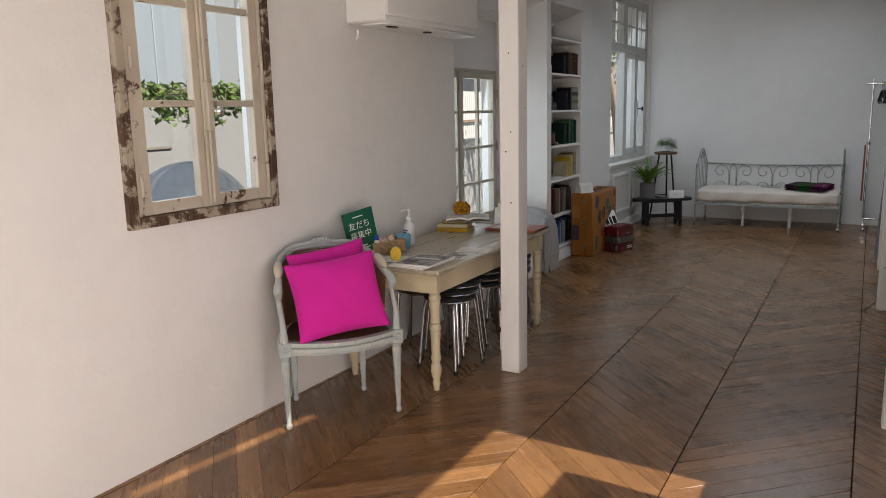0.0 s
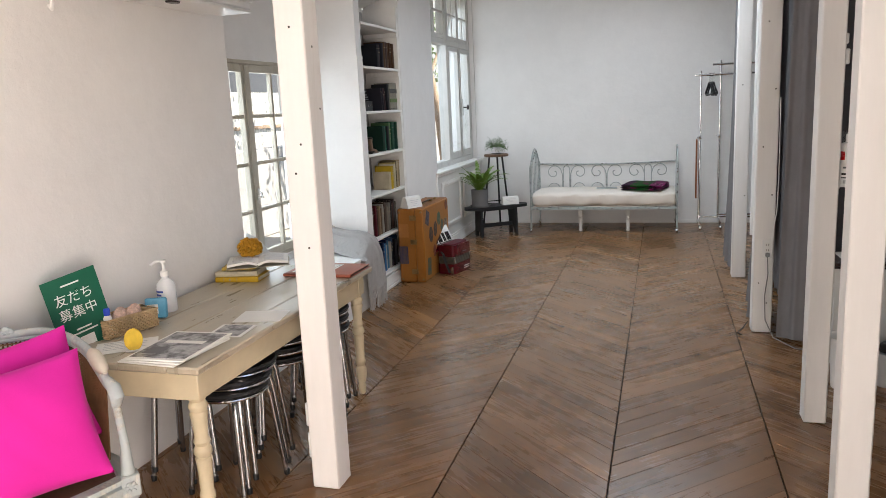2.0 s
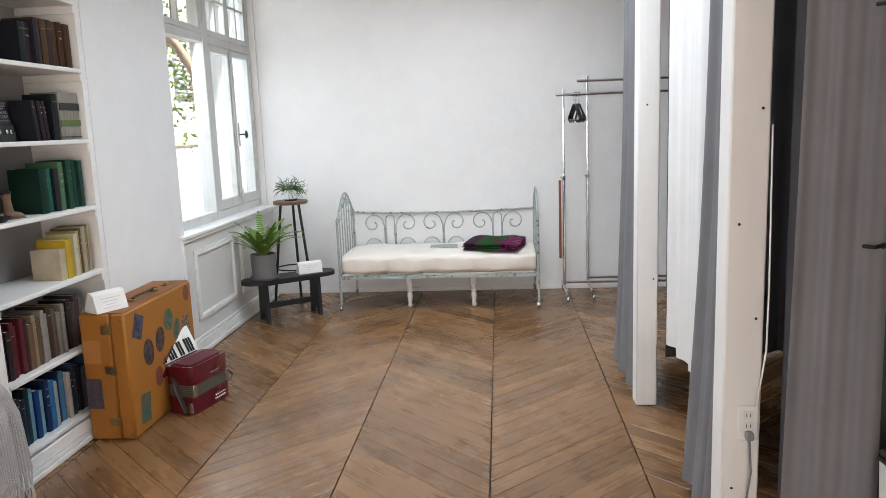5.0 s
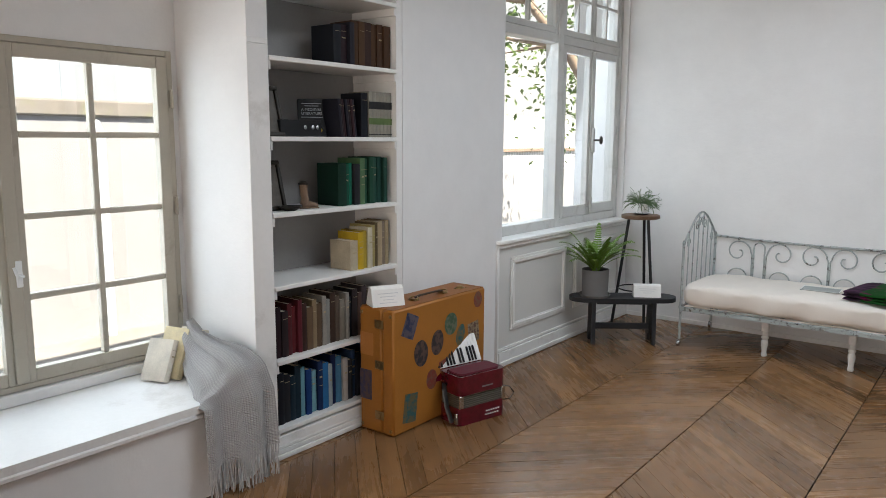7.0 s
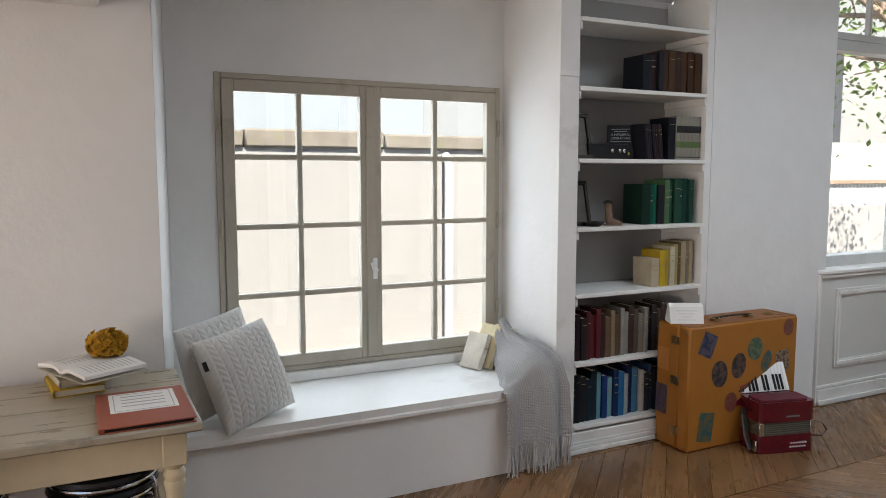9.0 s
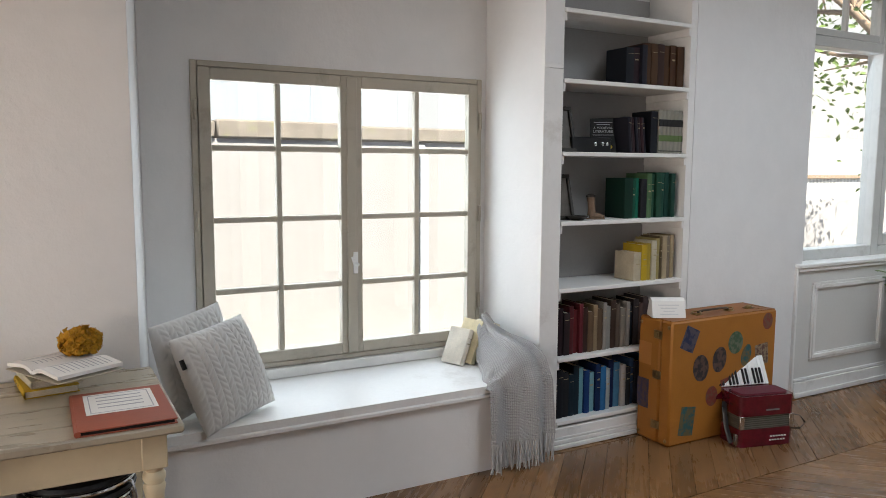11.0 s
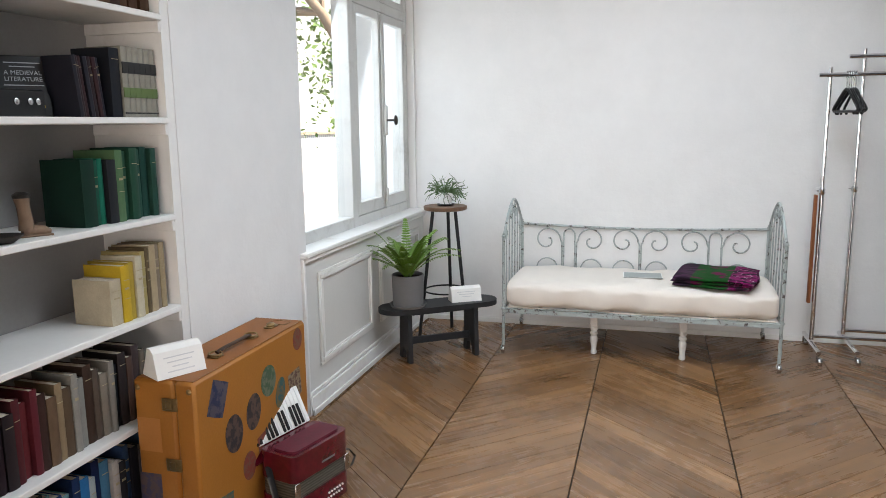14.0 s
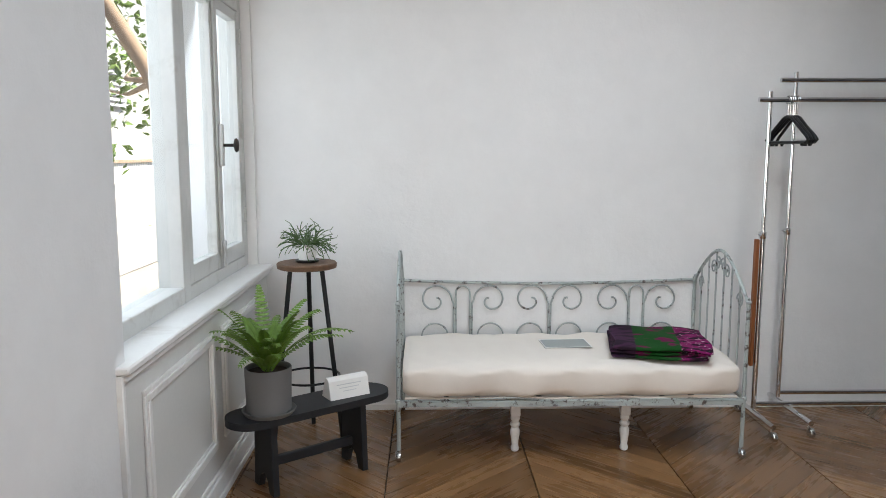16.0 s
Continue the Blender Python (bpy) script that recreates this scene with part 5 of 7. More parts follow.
datum(-0.03, 0.12, -0.008)
cush1 = thing("knitted_cushion", "pale grey cable-knit cushion with a black tag", "cushion", m=axes((-2.455, 5.425, 0.618), (-0.56, 0.82, 0.09), (-0.18, -0.40, 0.9)), group="knitted cushions on the window seat")
part("cover", pillow(0.405, 0.405, 0.14, 110, braid, 0.03), KNIT, cush1, smooth=60)
part("tag", M().sheet(lambda u, v: (-0.20 - 0.004 * math.sin(u * 3), -0.012 - 0.028 * u, 0.075 + 0.04 * v), 4, 4, 0.002), BLACK, cush1, "black fabric tag")
cush2 = thing("knitted_cushion", "pale grey cable-knit cushion leaning on the niche wall", "cushion", m=axes((-2.56, 5.335, 0.655), (-0.60, 0.80, 0.10), (-0.08, -0.22, 0.97)), group="knitted cushions on the window seat")
part("cover", pillow(0.40, 0.40, 0.11, 90, braid, 0.03), KNIT, cush2, smooth=60)

datum(0.0, 0.1, -0.008)
WOOL = NT("grey_waffle_wool")
_co = WOOL.coords("UV")
_st = WOOL.n("TexVoronoi", Scale=1.0, Randomness=0.15)
_mp = WOOL.n("Mapping")
_mp.inputs["Scale"].default_value = (42, 105, 1)
WOOL.ln(_co, _mp.inputs["Vector"])
WOOL.ln(_mp.outputs[0], _st.inputs["Vector"])
WOOL.ln(WOOL.ramp(_st.outputs["Distance"], ((0.1, (0.50, 0.49, 0.485)), (0.8, (0.33, 0.325, 0.32)))), WOOL.b.inputs["Base Color"])
_iv = WOOL.n("Invert")
WOOL.ln(_st.outputs["Distance"], _iv.inputs["Color"])
WOOL.ln(WOOL.bump(_iv.outputs[0], 0.9, 0.008), WOOL.b.inputs["Normal"])
WOOL.b.inputs["Roughness"].default_value = 0.95
WOOLM = WOOL.m

PATHT = [(-2.735, 0.66), (-2.66, 0.60), (-2.57, 0.575), (-2.48, 0.565), (-2.41, 0.545), (-2.352, 0.50), (-2.325, 0.42), (-2.318, 0.33), (-2.312, 0.24), (-2.308, 0.16)]


def throw_at(u, v):
    q = v * (len(PATHT) - 1)
    i = min(int(q), len(PATHT) - 2)
    f = q - i
    x = PATHT[i][0] + (PATHT[i + 1][0] - PATHT[i][0]) * f
    z = PATHT[i][1] + (PATHT[i + 1][1] - PATHT[i][1]) * f
    y0 = 6.80 - 0.19 * min(1, v * 1.9)
    y1 = 6.865 + 0.125 * min(1, v * 1.5)
    fold = math.sin(u * 11 + 1.5 * v) * 0.6 + math.sin(u * 21 - 2.0 * v + 1) * 0.4
    drop = min(1, v * 2)
    y = y0 + (y1 - y0) * u + 0.008 * math.sin(u * 17 + 2 * v)
    on_seat = 1 - min(1, max(0, (v - 0.5) * 6))
    side = 0.06 * on_seat * (u - 0.3)
    lift = 0.022 * fold * (0.5 + 0.5 * drop)
    low = -0.115 * on_seat * max(0, 0.45 - u) * 2.2
    if v > 0.5:
        x += lift * min(1, (v - 0.5) * 5) + 0.012
    return (x, y, z + lift * on_seat + side + low)


throw = thing("throw_blanket", "grey waffle-knit wool throw with fringe draped over the seat", "blanket", (-2.45, 6.8, 0.435))
g = M().sheet(throw_at, 50, 70, 0.009)
nu, nv = 50, 70
g.uv = [(i / (nu - 1), j / (nv - 1)) for _ in range(2) for j in range(nv) for i in range(nu)]
part("cloth", g, WOOLM, throw, world=True, smooth=80)
g = M()
rng = random.Random(12)
for k in range(52):
    u = (k + 0.5) / 52
    x, y, z = throw_at(u, 1.0)
    pts = [(x, y, z + 0.005)]
    dx, dy = rng.uniform(-0.012, 0.02), rng.uniform(-0.02, 0.02)
    for j in range(1, 6):
        f = j / 5
        pts.append((x + dx * f + rng.uniform(-0.003, 0.003), y + dy * f + rng.uniform(-0.004, 0.004), z - f * rng.uniform(0.125, 0.15)))
    g.tube(pts, [0.0045, 0.004, 0.0045, 0.004, 0.004, 0.003], 5)
part("fringe", g, surf("grey_wool_strand", (0.44, 0.43, 0.425), 0.95, amt=0.15, scale=30), throw, world=True, kind="stuff")

datum(-0.05, 0.16, -0.009)
sb = "books leaning on the window seat"
book(0.036, 0.195, 0.13, (0.98, 0.90, 0.76), (-2.655, 6.635, 0.434), 20, -26, group=sb, bars=2, label="cream paperback leaning on the window seat")
book(0.032, 0.235, 0.14, (0.92, 0.80, 0.52), (-2.645, 6.695, 0.434), 14, -23, group=sb, bars=2, label="pale yellow paperback leaning on the window seat")
book(0.040, 0.225, 0.14, (0.95, 0.87, 0.72), (-2.61, 6.755, 0.434), 8, -20, group=sb, bars=3, label="ivory paperback leaning on the window seat")

datum(0, 0.1)
# ---- bookcase ----
SHELFZ = [0.147, 0.481, 0.84, 1.182, 1.53, 1.887, 2.225]
BY0, BY1, BX0 = 7.084, 7.999, -2.755
bc = thing("bookcase", "white painted built-in bookcase with seven shelves", "bookcase", (-2.55, 7.54, 0.001), kind="structure")
# back coloured darker than the shelves: the shade inside the case is in its colour
part("back_panel", M().box(BX0, BX0 + 0.012, BY0, BY1, 0.001, 2.40), surf("shaded_back_board", (0.38, 0.37, 0.36), 0.6, amt=0.1, scale=3), bc, world=True)
part("side_panel", M().box(BX0 + 0.0125, WB - 0.003, BY0 + 0.0005, BY0 + 0.012, 0.001, 2.42), TRIMW, bc, world=True)
part("side_panel", M().box(BX0 + 0.0125, WB - 0.003, 7.952, BY1 - 0.001, 0.001, 2.42), TRIMW, bc, world=True)
for z in SHELFZ:
    part("shelf", M().box(BX0 + 0.0125, WB + 0.006, BY0 + 0.0125, 7.951, z - 0.022, z, 0.003), TRIMW, bc, world=True)
    for y in (BY0 + 0.0125, 7.937):
        part("cleat", M().box(BX0 + 0.02, WB - 0.002, y, y + 0.014, z - 0.062, z - 0.0225, 0.002), TRIMW, bc, world=True)
part("plinth", M().box(WB - 0.03, WB + 0.008, BY0 - 0.03, 8.0, 0.001, 0.112, 0.003), TRIMW, bc, world=True)
part("plinth_moulding", M().box(WB + 0.0085, WB + 0.016, BY0 - 0.03, 8.0, 0.028, 0.052, 0.004).box(WB + 0.0085, WB + 0.022, BY0 - 0.03, 8.0, 0.001, 0.027, 0.004).box(WB + 0.0085, WB + 0.013, BY0 - 0.03, 8.0, 0.053, 0.066, 0.003), TRIMW, bc, world=True)
part("face_strip", M().box(WB + 0.0005, WB + 0.006, 6.975, BY0 + 0.004, 0.113, 1.93, 0.002), TRIMW, bc, world=True)
part("face_strip", M().box(WB + 0.0005, WB + 0.008, 6.975, BY0 + 0.004, 1.931, 1.955, 0.002), TRIMW, bc, world=True)


def shelf_row(z, y, specs, front, group, label, lean=0.0, depth=0.16, bands=()):
    """Books side by side; specs are (thickness, height, colour)."""
    rr = random.Random(int(z * 1000))
    for t, h, col in specs:
        y += t / 2
        b_ = book(t - 0.0015, h, depth * rr.uniform(0.9, 1.05), col, (front - rr.uniform(0, 0.022) * (not bands), y, z + 0.0005), rr.uniform(-2, 2) * (not bands), lean, group=group, bars=0 if bands else rr.choice((0, 0, 1, 2, 3)), label=label)
        for z0, z1, m_ in bands:
            part("band", M().box(0.0005, 0.0046, -t * 0.49, t * 0.49, h * z0, h * z1, 0.0005), m_, b_)
        y += t / 2
    return y


def run_of(rr, count, cols, t, h):
    return [(rr.uniform(*t), rr.uniform(*h), rr.choice(cols)) for _ in range(count)]


BANDG = surf("olive_band", (0.10, 0.15, 0.05), 0.6)
rr = random.Random(2)
FR = WB - 0.035
blues = [(0.012, 0.014, 0.02), (0.015, 0.016, 0.02), (0.02, 0.022, 0.026), (0.012, 0.03, 0.045), (0.012, 0.03, 0.045), (0.18, 0.40, 0.48), (0.012, 0.05, 0.19), (0.22, 0.45, 0.5), (0.01, 0.03, 0.1), (0.03, 0.17, 0.40), (0.40, 0.47, 0.48), (0.012, 0.025, 0.09), (0.07, 0.20, 0.33), (0.50, 0.46, 0.42), (0.03, 0.03, 0.035), (0.05, 0.10, 0.2), (0.02, 0.02, 0.03), (0.1, 0.1, 0.12), (0.02, 0.06, 0.12), (0.03, 0.03, 0.04)]
shelf_row(SHELFZ[0], 7.102, [(0.030 + 0.014 * ((i * 7) % 5) / 5, 0.215 + 0.06 * ((i * 5) % 7) / 7, c) for i, c in enumerate(blues)], FR, "books on the lowest shelf", "black and blue hardbacks standing on a shelf")
reds = [(0.055, 0.03, 0.06), (0.03, 0.015, 0.02), (0.03, 0.02, 0.022), (0.10, 0.02, 0.025), (0.16, 0.025, 0.03), (0.13, 0.02, 0.03), (0.05, 0.025, 0.02), (0.16, 0.10, 0.06), (0.30, 0.22, 0.13), (0.12, 0.08, 0.05), (0.33, 0.31, 0.28), (0.30, 0.30, 0.28), (0.06, 0.035, 0.025), (0.12, 0.09, 0.07), (0.25, 0.22, 0.18), (0.28, 0.26, 0.23), (0.02, 0.02, 0.02), (0.04, 0.03, 0.03), (0.10, 0.06, 0.05), (0.07, 0.05, 0.05), (0.14, 0.12, 0.1)]
shelf_row(SHELFZ[1], 7.102, [(0.026 + 0.016 * ((i * 7) % 5) / 5, 0.215 + 0.055 * ((i * 4) % 7) / 7, c) for i, c in enumerate(reds)], FR, "books on the second shelf", "dark red and brown hardbacks standing on a shelf")
yell = [(0.055, 0.155, (0.58, 0.50, 0.36)), (0.04, 0.195, (0.62, 0.42, 0.03)), (0.03, 0.20, (0.50, 0.36, 0.06)), (0.035, 0.215, (0.62, 0.56, 0.42)), (0.03, 0.225, (0.45, 0.36, 0.15)), (0.02, 0.235, (0.15, 0.11, 0.06)), (0.036, 0.24, (0.48, 0.38, 0.24)), (0.03, 0.235, (0.30, 0.24, 0.18)), (0.03, 0.24, (0.42, 0.33, 0.2))]
shelf_row(SHELFZ[2], 7.62, yell, FR + 0.012, "books on the third shelf", "yellow and cream paperbacks standing on a shelf")
green = [(0.058, 0.215, (0.006, 0.032, 0.02)), (0.03, 0.21, (0.01, 0.10, 0.06)), (0.024, 0.215, (0.012, 0.16, 0.10)), (0.042, 0.21, (0.018, 0.026, 0.022)), (0.036, 0.24, (0.10, 0.19, 0.09)), (0.034, 0.235, (0.03, 0.10, 0.06)), (0.04, 0.245, (0.018, 0.075, 0.045)), (0.036, 0.24, (0.02, 0.085, 0.06)), (0.034, 0.245, (0.014, 0.06, 0.045)), (0.03, 0.24, (0.02, 0.07, 0.05))]
shelf_row(SHELFZ[3], 7.55, green, FR, "books on the fourth shelf", "green cloth hardbacks standing on a shelf")
dvd = [(0.018, 0.19, (0.02, 0.02, 0.022)) for _ in range(7)]
shelf_row(SHELFZ[4], 7.575, [(t, h, (0.02 + 0.012 * (i % 3), 0.02, 0.024)) for i, (t, h, _) in enumerate(dvd)], FR, "disc cases on the fifth shelf", "thin black cases standing on a shelf", 7, 0.12)
shelf_row(SHELFZ[4], 7.72, [(0.05, 0.225, (0.015, 0.012, 0.014))], FR, "books on the fifth shelf", "tall black hardback on a shelf")
shelf_row(SHELFZ[4], 7.772, [(0.029, 0.235, (0.33, 0.31, 0.26)) for i in range(6)], FR, "set of pale volumes", "pale grey cloth volume with dark bands", bands=((0.62, 0.78, BLACK), (0.28, 0.42, BANDG), (0.05, 0.07, BLACK)))
brown = [(0.055, 0.19, (0.02, 0.016, 0.014)), (0.05, 0.195, (0.025, 0.02, 0.02)), (0.035, 0.21, (0.018, 0.018, 0.022)), (0.045, 0.225, (0.085, 0.04, 0.018)), (0.045, 0.225, (0.095, 0.048, 0.022)), (0.048, 0.225, (0.05, 0.025, 0.012)), (0.04, 0.222, (0.085, 0.04, 0.018)), (0.042, 0.225, (0.07, 0.032, 0.016)), (0.05, 0.22, (0.075, 0.035, 0.016))]
shelf_row(SHELFZ[5], 7.535, brown, FR, "books on the sixth shelf", "old brown leather volumes standing on a shelf")
radio = thing("black_box", "small black box with round dials on the shelf", "radio", (-2.56, 7.36, SHELFZ[4] + 0.0005), 0)
part("case", M().box(-0.05, 0.05, -0.13, 0.13, 0, 0.08, 0.004), BLACK, radio)
for y in (0.02, 0.07, 0.1):
    part("dial", M().lathe([(0.010, 0), (0.010, 0.004), (0.006, 0.006)], 14, Matrix.Translation((0.0502, y, 0.045)) @ Matrix.Rotation(radians(90), 4, "Y")), STEEL, radio, "steel dial")
# a black book with its titled cover turned outwards, built as a plain block
blk = thing("disc_box", "black printed book leaning on the shelf, cover facing out", "box", m=Matrix.Translation((-2.60, 7.51, SHELFZ[4] + 0.0015)) @ Matrix.Rotation(radians(55), 4, "Z") @ Matrix.Rotation(radians(-12), 4, "X"))
part("case", M().box(-0.07, 0.07, -0.012, 0.012, 0, 0.19, 0.003), BLACK, blk)
for body, z in (("A MEDIEVAL", 0.135), ("LITERATURE", 0.115)):
    words(body, 0.019, Matrix.Translation((0, -0.0124, z)) @ face, LIGHTINK, blk)
for z, w in ((0.165, 0.05), (0.153, 0.035), (0.095, 0.055)):
    part("print_bar", M().box(-w, w, -0.0128, -0.0121, z, z + 0.003), LIGHTINK, blk, smooth=0)
part("price_dot", M().lathe([(0.0, 0.0), (0.010, 0.0), (0.010, 0.0006)], 16, Matrix.Translation((0.04, -0.0122, 0.03)) @ face), YEL, blk, "yellow round sticker")
for z in (SHELFZ[4], SHELFZ[3]):
    fr = thing("picture_frame", "dark framed picture leaning on the bookcase side", "picture", m=Matrix.Translation((-2.515, 7.168, z + 0.001)) @ Matrix.Rotation(radians(90), 4, "Z") @ Matrix.Rotation(radians(-14), 4, "X"), group="frames on the shelves")
    g = M().box(-0.09, 0.09, -0.01, 0.01, 0, 0.02, 0.003).box(-0.09, 0.09, -0.01, 0.01, 0.22, 0.24, 0.003).box(-0.09, -0.07, -0.01, 0.01, 0.02, 0.22, 0.003).box(0.07, 0.09, -0.01, 0.01, 0.02, 0.22, 0.003)
    part("surround", g, IRON, fr)
    part("picture", M().box(-0.07, 0.07, 0.0, 0.006, 0.02, 0.22), surf("sepia_print", (0.10, 0.085, 0.07), 0.4, amt=0.4, scale=20), fr, smooth=0)
dish = M().lathe([(0.0, 0.0), (0.03, 0.0), (0.055, 0.018), (0.058, 0.022), (0.05, 0.02), (0.0, 0.008)], 20, Matrix.Translation((-2.475, 7.245, SHELFZ[3] + 0.0005)), cap=False)
solid("small_dish", dish, IRON, "small dark dish on the shelf", "dish")
BOOT = surf("tan_boot", (0.20, 0.13, 0.085), 0.7, amt=0.2, scale=25)
bo = thing("boot_ornament", "small tan boot ornament with a dark cork top", "ornament", (-2.50, 7.36, SHELFZ[3] + 0.0005), 60)
g = M().tube([(0, 0, 0.02), (0, 0, 0.05), (-0.004, 0, 0.09), (-0.006, 0, 0.115)], [0.022, 0.019, 0.018, 0.022], 14)
g.tube([(-0.012, 0, 0.016), (0.02, 0, 0.018), (0.05, 0, 0.014), (0.065, 0, 0.011)], [0.016, 0.018, 0.014, 0.006], 12)
g.box(-0.03, 0.068, -0.018, 0.018, 0, 0.006, 0.002)
part("boot", g, BOOT, bo)
part("stopper", M().lathe([(0.024, 0.1155), (0.025, 0.125), (0.012, 0.133), (0, 0.134)], 14, Matrix.Translation((-0.006, 0, 0))), IRON, bo, "dark cork top")

datum()
# ---- suitcase ----
TAN = surf("tan_fibre_case", (0.35, 0.14, 0.024), 0.45, amt=0.16, scale=3, fine=120, bump=0.2, stain=(0.30, 0.11, 0.018))
LIDD = surf("dark_leather", (0.05, 0.026, 0.014), 0.5, amt=0.2, scale=20)
TANTOP = surf("brown_case_band", (0.27, 0.10, 0.025), 0.5, amt=0.15, scale=5, fine=100)
SX0, SX1, SY0, SY1, SZ = -2.398, -2.16, 7.725, 8.535, 0.665
case = thing("suitcase", "upright tan vintage suitcase with old travel stickers", "suitcase", (-2.295, 8.1, 0.0015))
part("body", M().box(SX0, -2.24, SY0, SY1, 0.0015, SZ, 0.01), TAN, case, world=True)
part("front_lid", M().box(-2.2385, SX1, SY0, SY1, 0.0015, SZ, 0.01), TAN, case, world=True)
part("top_band", M().box(SX0 + 0.012, SX1 - 0.008, SY0 + 0.01, SY1 - 0.01, SZ + 0.0002, SZ + 0.003), TANTOP, case, world=True)
g = M()
for k in range(46):
    y = SY0 + 0.015 + k * (SY1 - SY0 - 0.03) / 45
    for x in (SX0 + 0.014, SX1 - 0.011):
        g.lathe([(0.0035, 0), (0.0025, 0.002), (0, 0.0025)], 6, Matrix.Translation((x, y, SZ + 0.0022)))
part("rivets", g, BRASS, case, world=True, kind="stuff")
for y in (7.86, 8.40):
    g = M().box(-2.268, -2.228, y - 0.03, y + 0.03, SZ + 0.0032, SZ + 0.009, 0.003)
    g.lathe([(0.0, 0.009), (0.017, 0.009), (0.019, 0.013), (0.012, 0.020), (0.0, 0.021)], 18, Matrix.Translation((-2.248, y, SZ)) @ Matrix.Diagonal((0.9, 1.4, 1, 1)), cap=False)
    part("latch", g, BRASS, case, "aged brass latch", world=True)
for y in (7.99, 8.24):
    part("handle_plate", M().box(-2.272, -2.224, y - 0.022, y + 0.022, SZ + 0.0032, SZ + 0.008, 0.002), BRASS, case, world=True)
    part("handle_ring", M().tube([(-2.248 + 0.026 * math.cos(a), y + 0.018 * math.sin(a), SZ + 0.015 + 0.004 * math.sin(a)) for a in np.linspace(0, 2 * math.pi, 17)[:-1]], 0.004, 6, closed=True), BRASS, case, "brass handle ring", world=True)
part("carry_handle", M().tube([(-2.248, 8.0, SZ + 0.016), (-2.24, 8.03, SZ + 0.024), (-2.232, 8.115, SZ + 0.027), (-2.24, 8.2, SZ + 0.024), (-2.248, 8.23, SZ + 0.016)], 0.010, 8, flat=0.6), LIDD, case, "dark leather carrying handle", world=True)
g = M()
for x in (-2.29, -2.206):
    g.box(x - 0.0015, x + 0.0015, 8.44, 8.50, SZ + 0.0032, SZ + 0.0048)
for y in (8.44, 8.50):
    g.box(-2.29, -2.206, y - 0.0015, y + 0.0015, SZ + 0.0032, SZ + 0.0048)
part("label_holder", g, BRASS, case, "brass label holder", world=True)
for z in (0.10, 0.37, 0.585):
    part("hasp", M().box(-2.285, -2.225, SY0 - 0.006, SY0 - 0.0002, z - 0.022, z + 0.022, 0.002).box(-2.268, -2.245, SY0 - 0.011, SY0 - 0.006, z - 0.014, z + 0.014, 0.002), BRASS, case, "aged brass hasp", world=True)
for x in (SX0 + 0.02, SX1 - 0.02):
    for z in (0.03, SZ - 0.03):
        part("stud", M().lathe([(0.010, 0), (0.010, 0.003), (0.004, 0.007)], 10, Matrix.Translation((x, SY0 - 0.0002, z)) @ Matrix.Rotation(radians(90), 4, "X")), BRASS, case, world=True)


def sticker_mat(name, a, b, scale):
    t = NT(name)
    v = t.n("TexVoronoi", Scale=scale)
    t.ln(t.coords(), v.inputs["Vector"])
    n1 = t.noise(t.coords(), scale * 2, 5)
    t.ln(t.mix(t.ramp(n1, ((0.45, (0, 0, 0)), (0.55, (1, 1, 1)))), mul(a, 0.7), mul(b, 0.75)), t.b.inputs["Base Color"])
    t.b.inputs["Roughness"].default_value = 0.6
    return t.m


STK = [sticker_mat("sticker_navy", (0.02, 0.03, 0.09), (0.10, 0.09, 0.12), 14), sticker_mat("sticker_green", (0.06, 0.13, 0.07), (0.16, 0.19, 0.13), 24), sticker_mat("sticker_dark", (0.03, 0.025, 0.03), (0.12, 0.075, 0.06), 20), sticker_mat("sticker_red", (0.26, 0.05, 0.035), (0.20, 0.09, 0.06), 24), sticker_mat("sticker_cream", (0.34, 0.27, 0.18), (0.12, 0.06, 0.05), 34), sticker_mat("sticker_teal", (0.03, 0.13, 0.14), (0.16, 0.13, 0.06), 16), sticker_mat("sticker_violet", (0.07, 0.06, 0.12), (0.12, 0.08, 0.08), 16)]
rngs = random.Random(6)


def sticker(y, z, w, h, k, spin=0.0, round_=False):
    m = Matrix.Translation((SX1 + 0.0002, y, z)) @ Matrix.Rotation(radians(90), 4, "Z") @ Matrix.Rotation(radians(90), 4, "X") @ Matrix.Rotation(radians(spin), 4, "Z")
    g = M()
    pts = [(w / 2 * math.cos(a), h / 2 * math.sin(a)) for a in np.linspace(0, 2 * math.pi, 25)[:-1]] if round_ else [(-w / 2, -h / 2), (0, -h / 2 * 1.02), (w / 2, -h / 2), (w / 2 * 1.02, 0), (w / 2, h / 2), (-w / 2, h / 2)]
    g.prism(pts, 0, 0.0008, m)
    part("sticker", g, STK[k], case, world=True, smooth=0)


sticker(7.855, 0.565, 0.10, 0.125, 0, -24)
sticker(7.944, 0.40, 0.115, 0.145, 2, 8, True)
sticker(8.083, 0.43, 0.105, 0.14, 2, -10, True)
sticker(8.204, 0.51, 0.115, 0.125, 1, 0, True)
sticker(8.293, 0.43, 0.075, 0.125, 5, -18, True)
sticker(8.419, 0.42, 0.105, 0.12, 4, 6)
sticker(8.459, 0.605, 0.08, 0.095, 3, 0, True)
sticker(8.034, 0.235, 0.09, 0.11, 3, 0, True)
sticker(8.141, 0.29, 0.08, 0.06, 3, 10)
sticker(7.855, 0.125, 0.105, 0.155, 5, -8)
g = M().box(-2.395, -2.312, SY0 - 0.001, SY0 - 0.0002, 0.17, 0.33)
part("sticker", g, STK[6], case, world=True, smooth=0)
g = M().box(-2.39, -2.30, SY0 - 0.0009, SY0 - 0.0002, 0.41, 0.53)
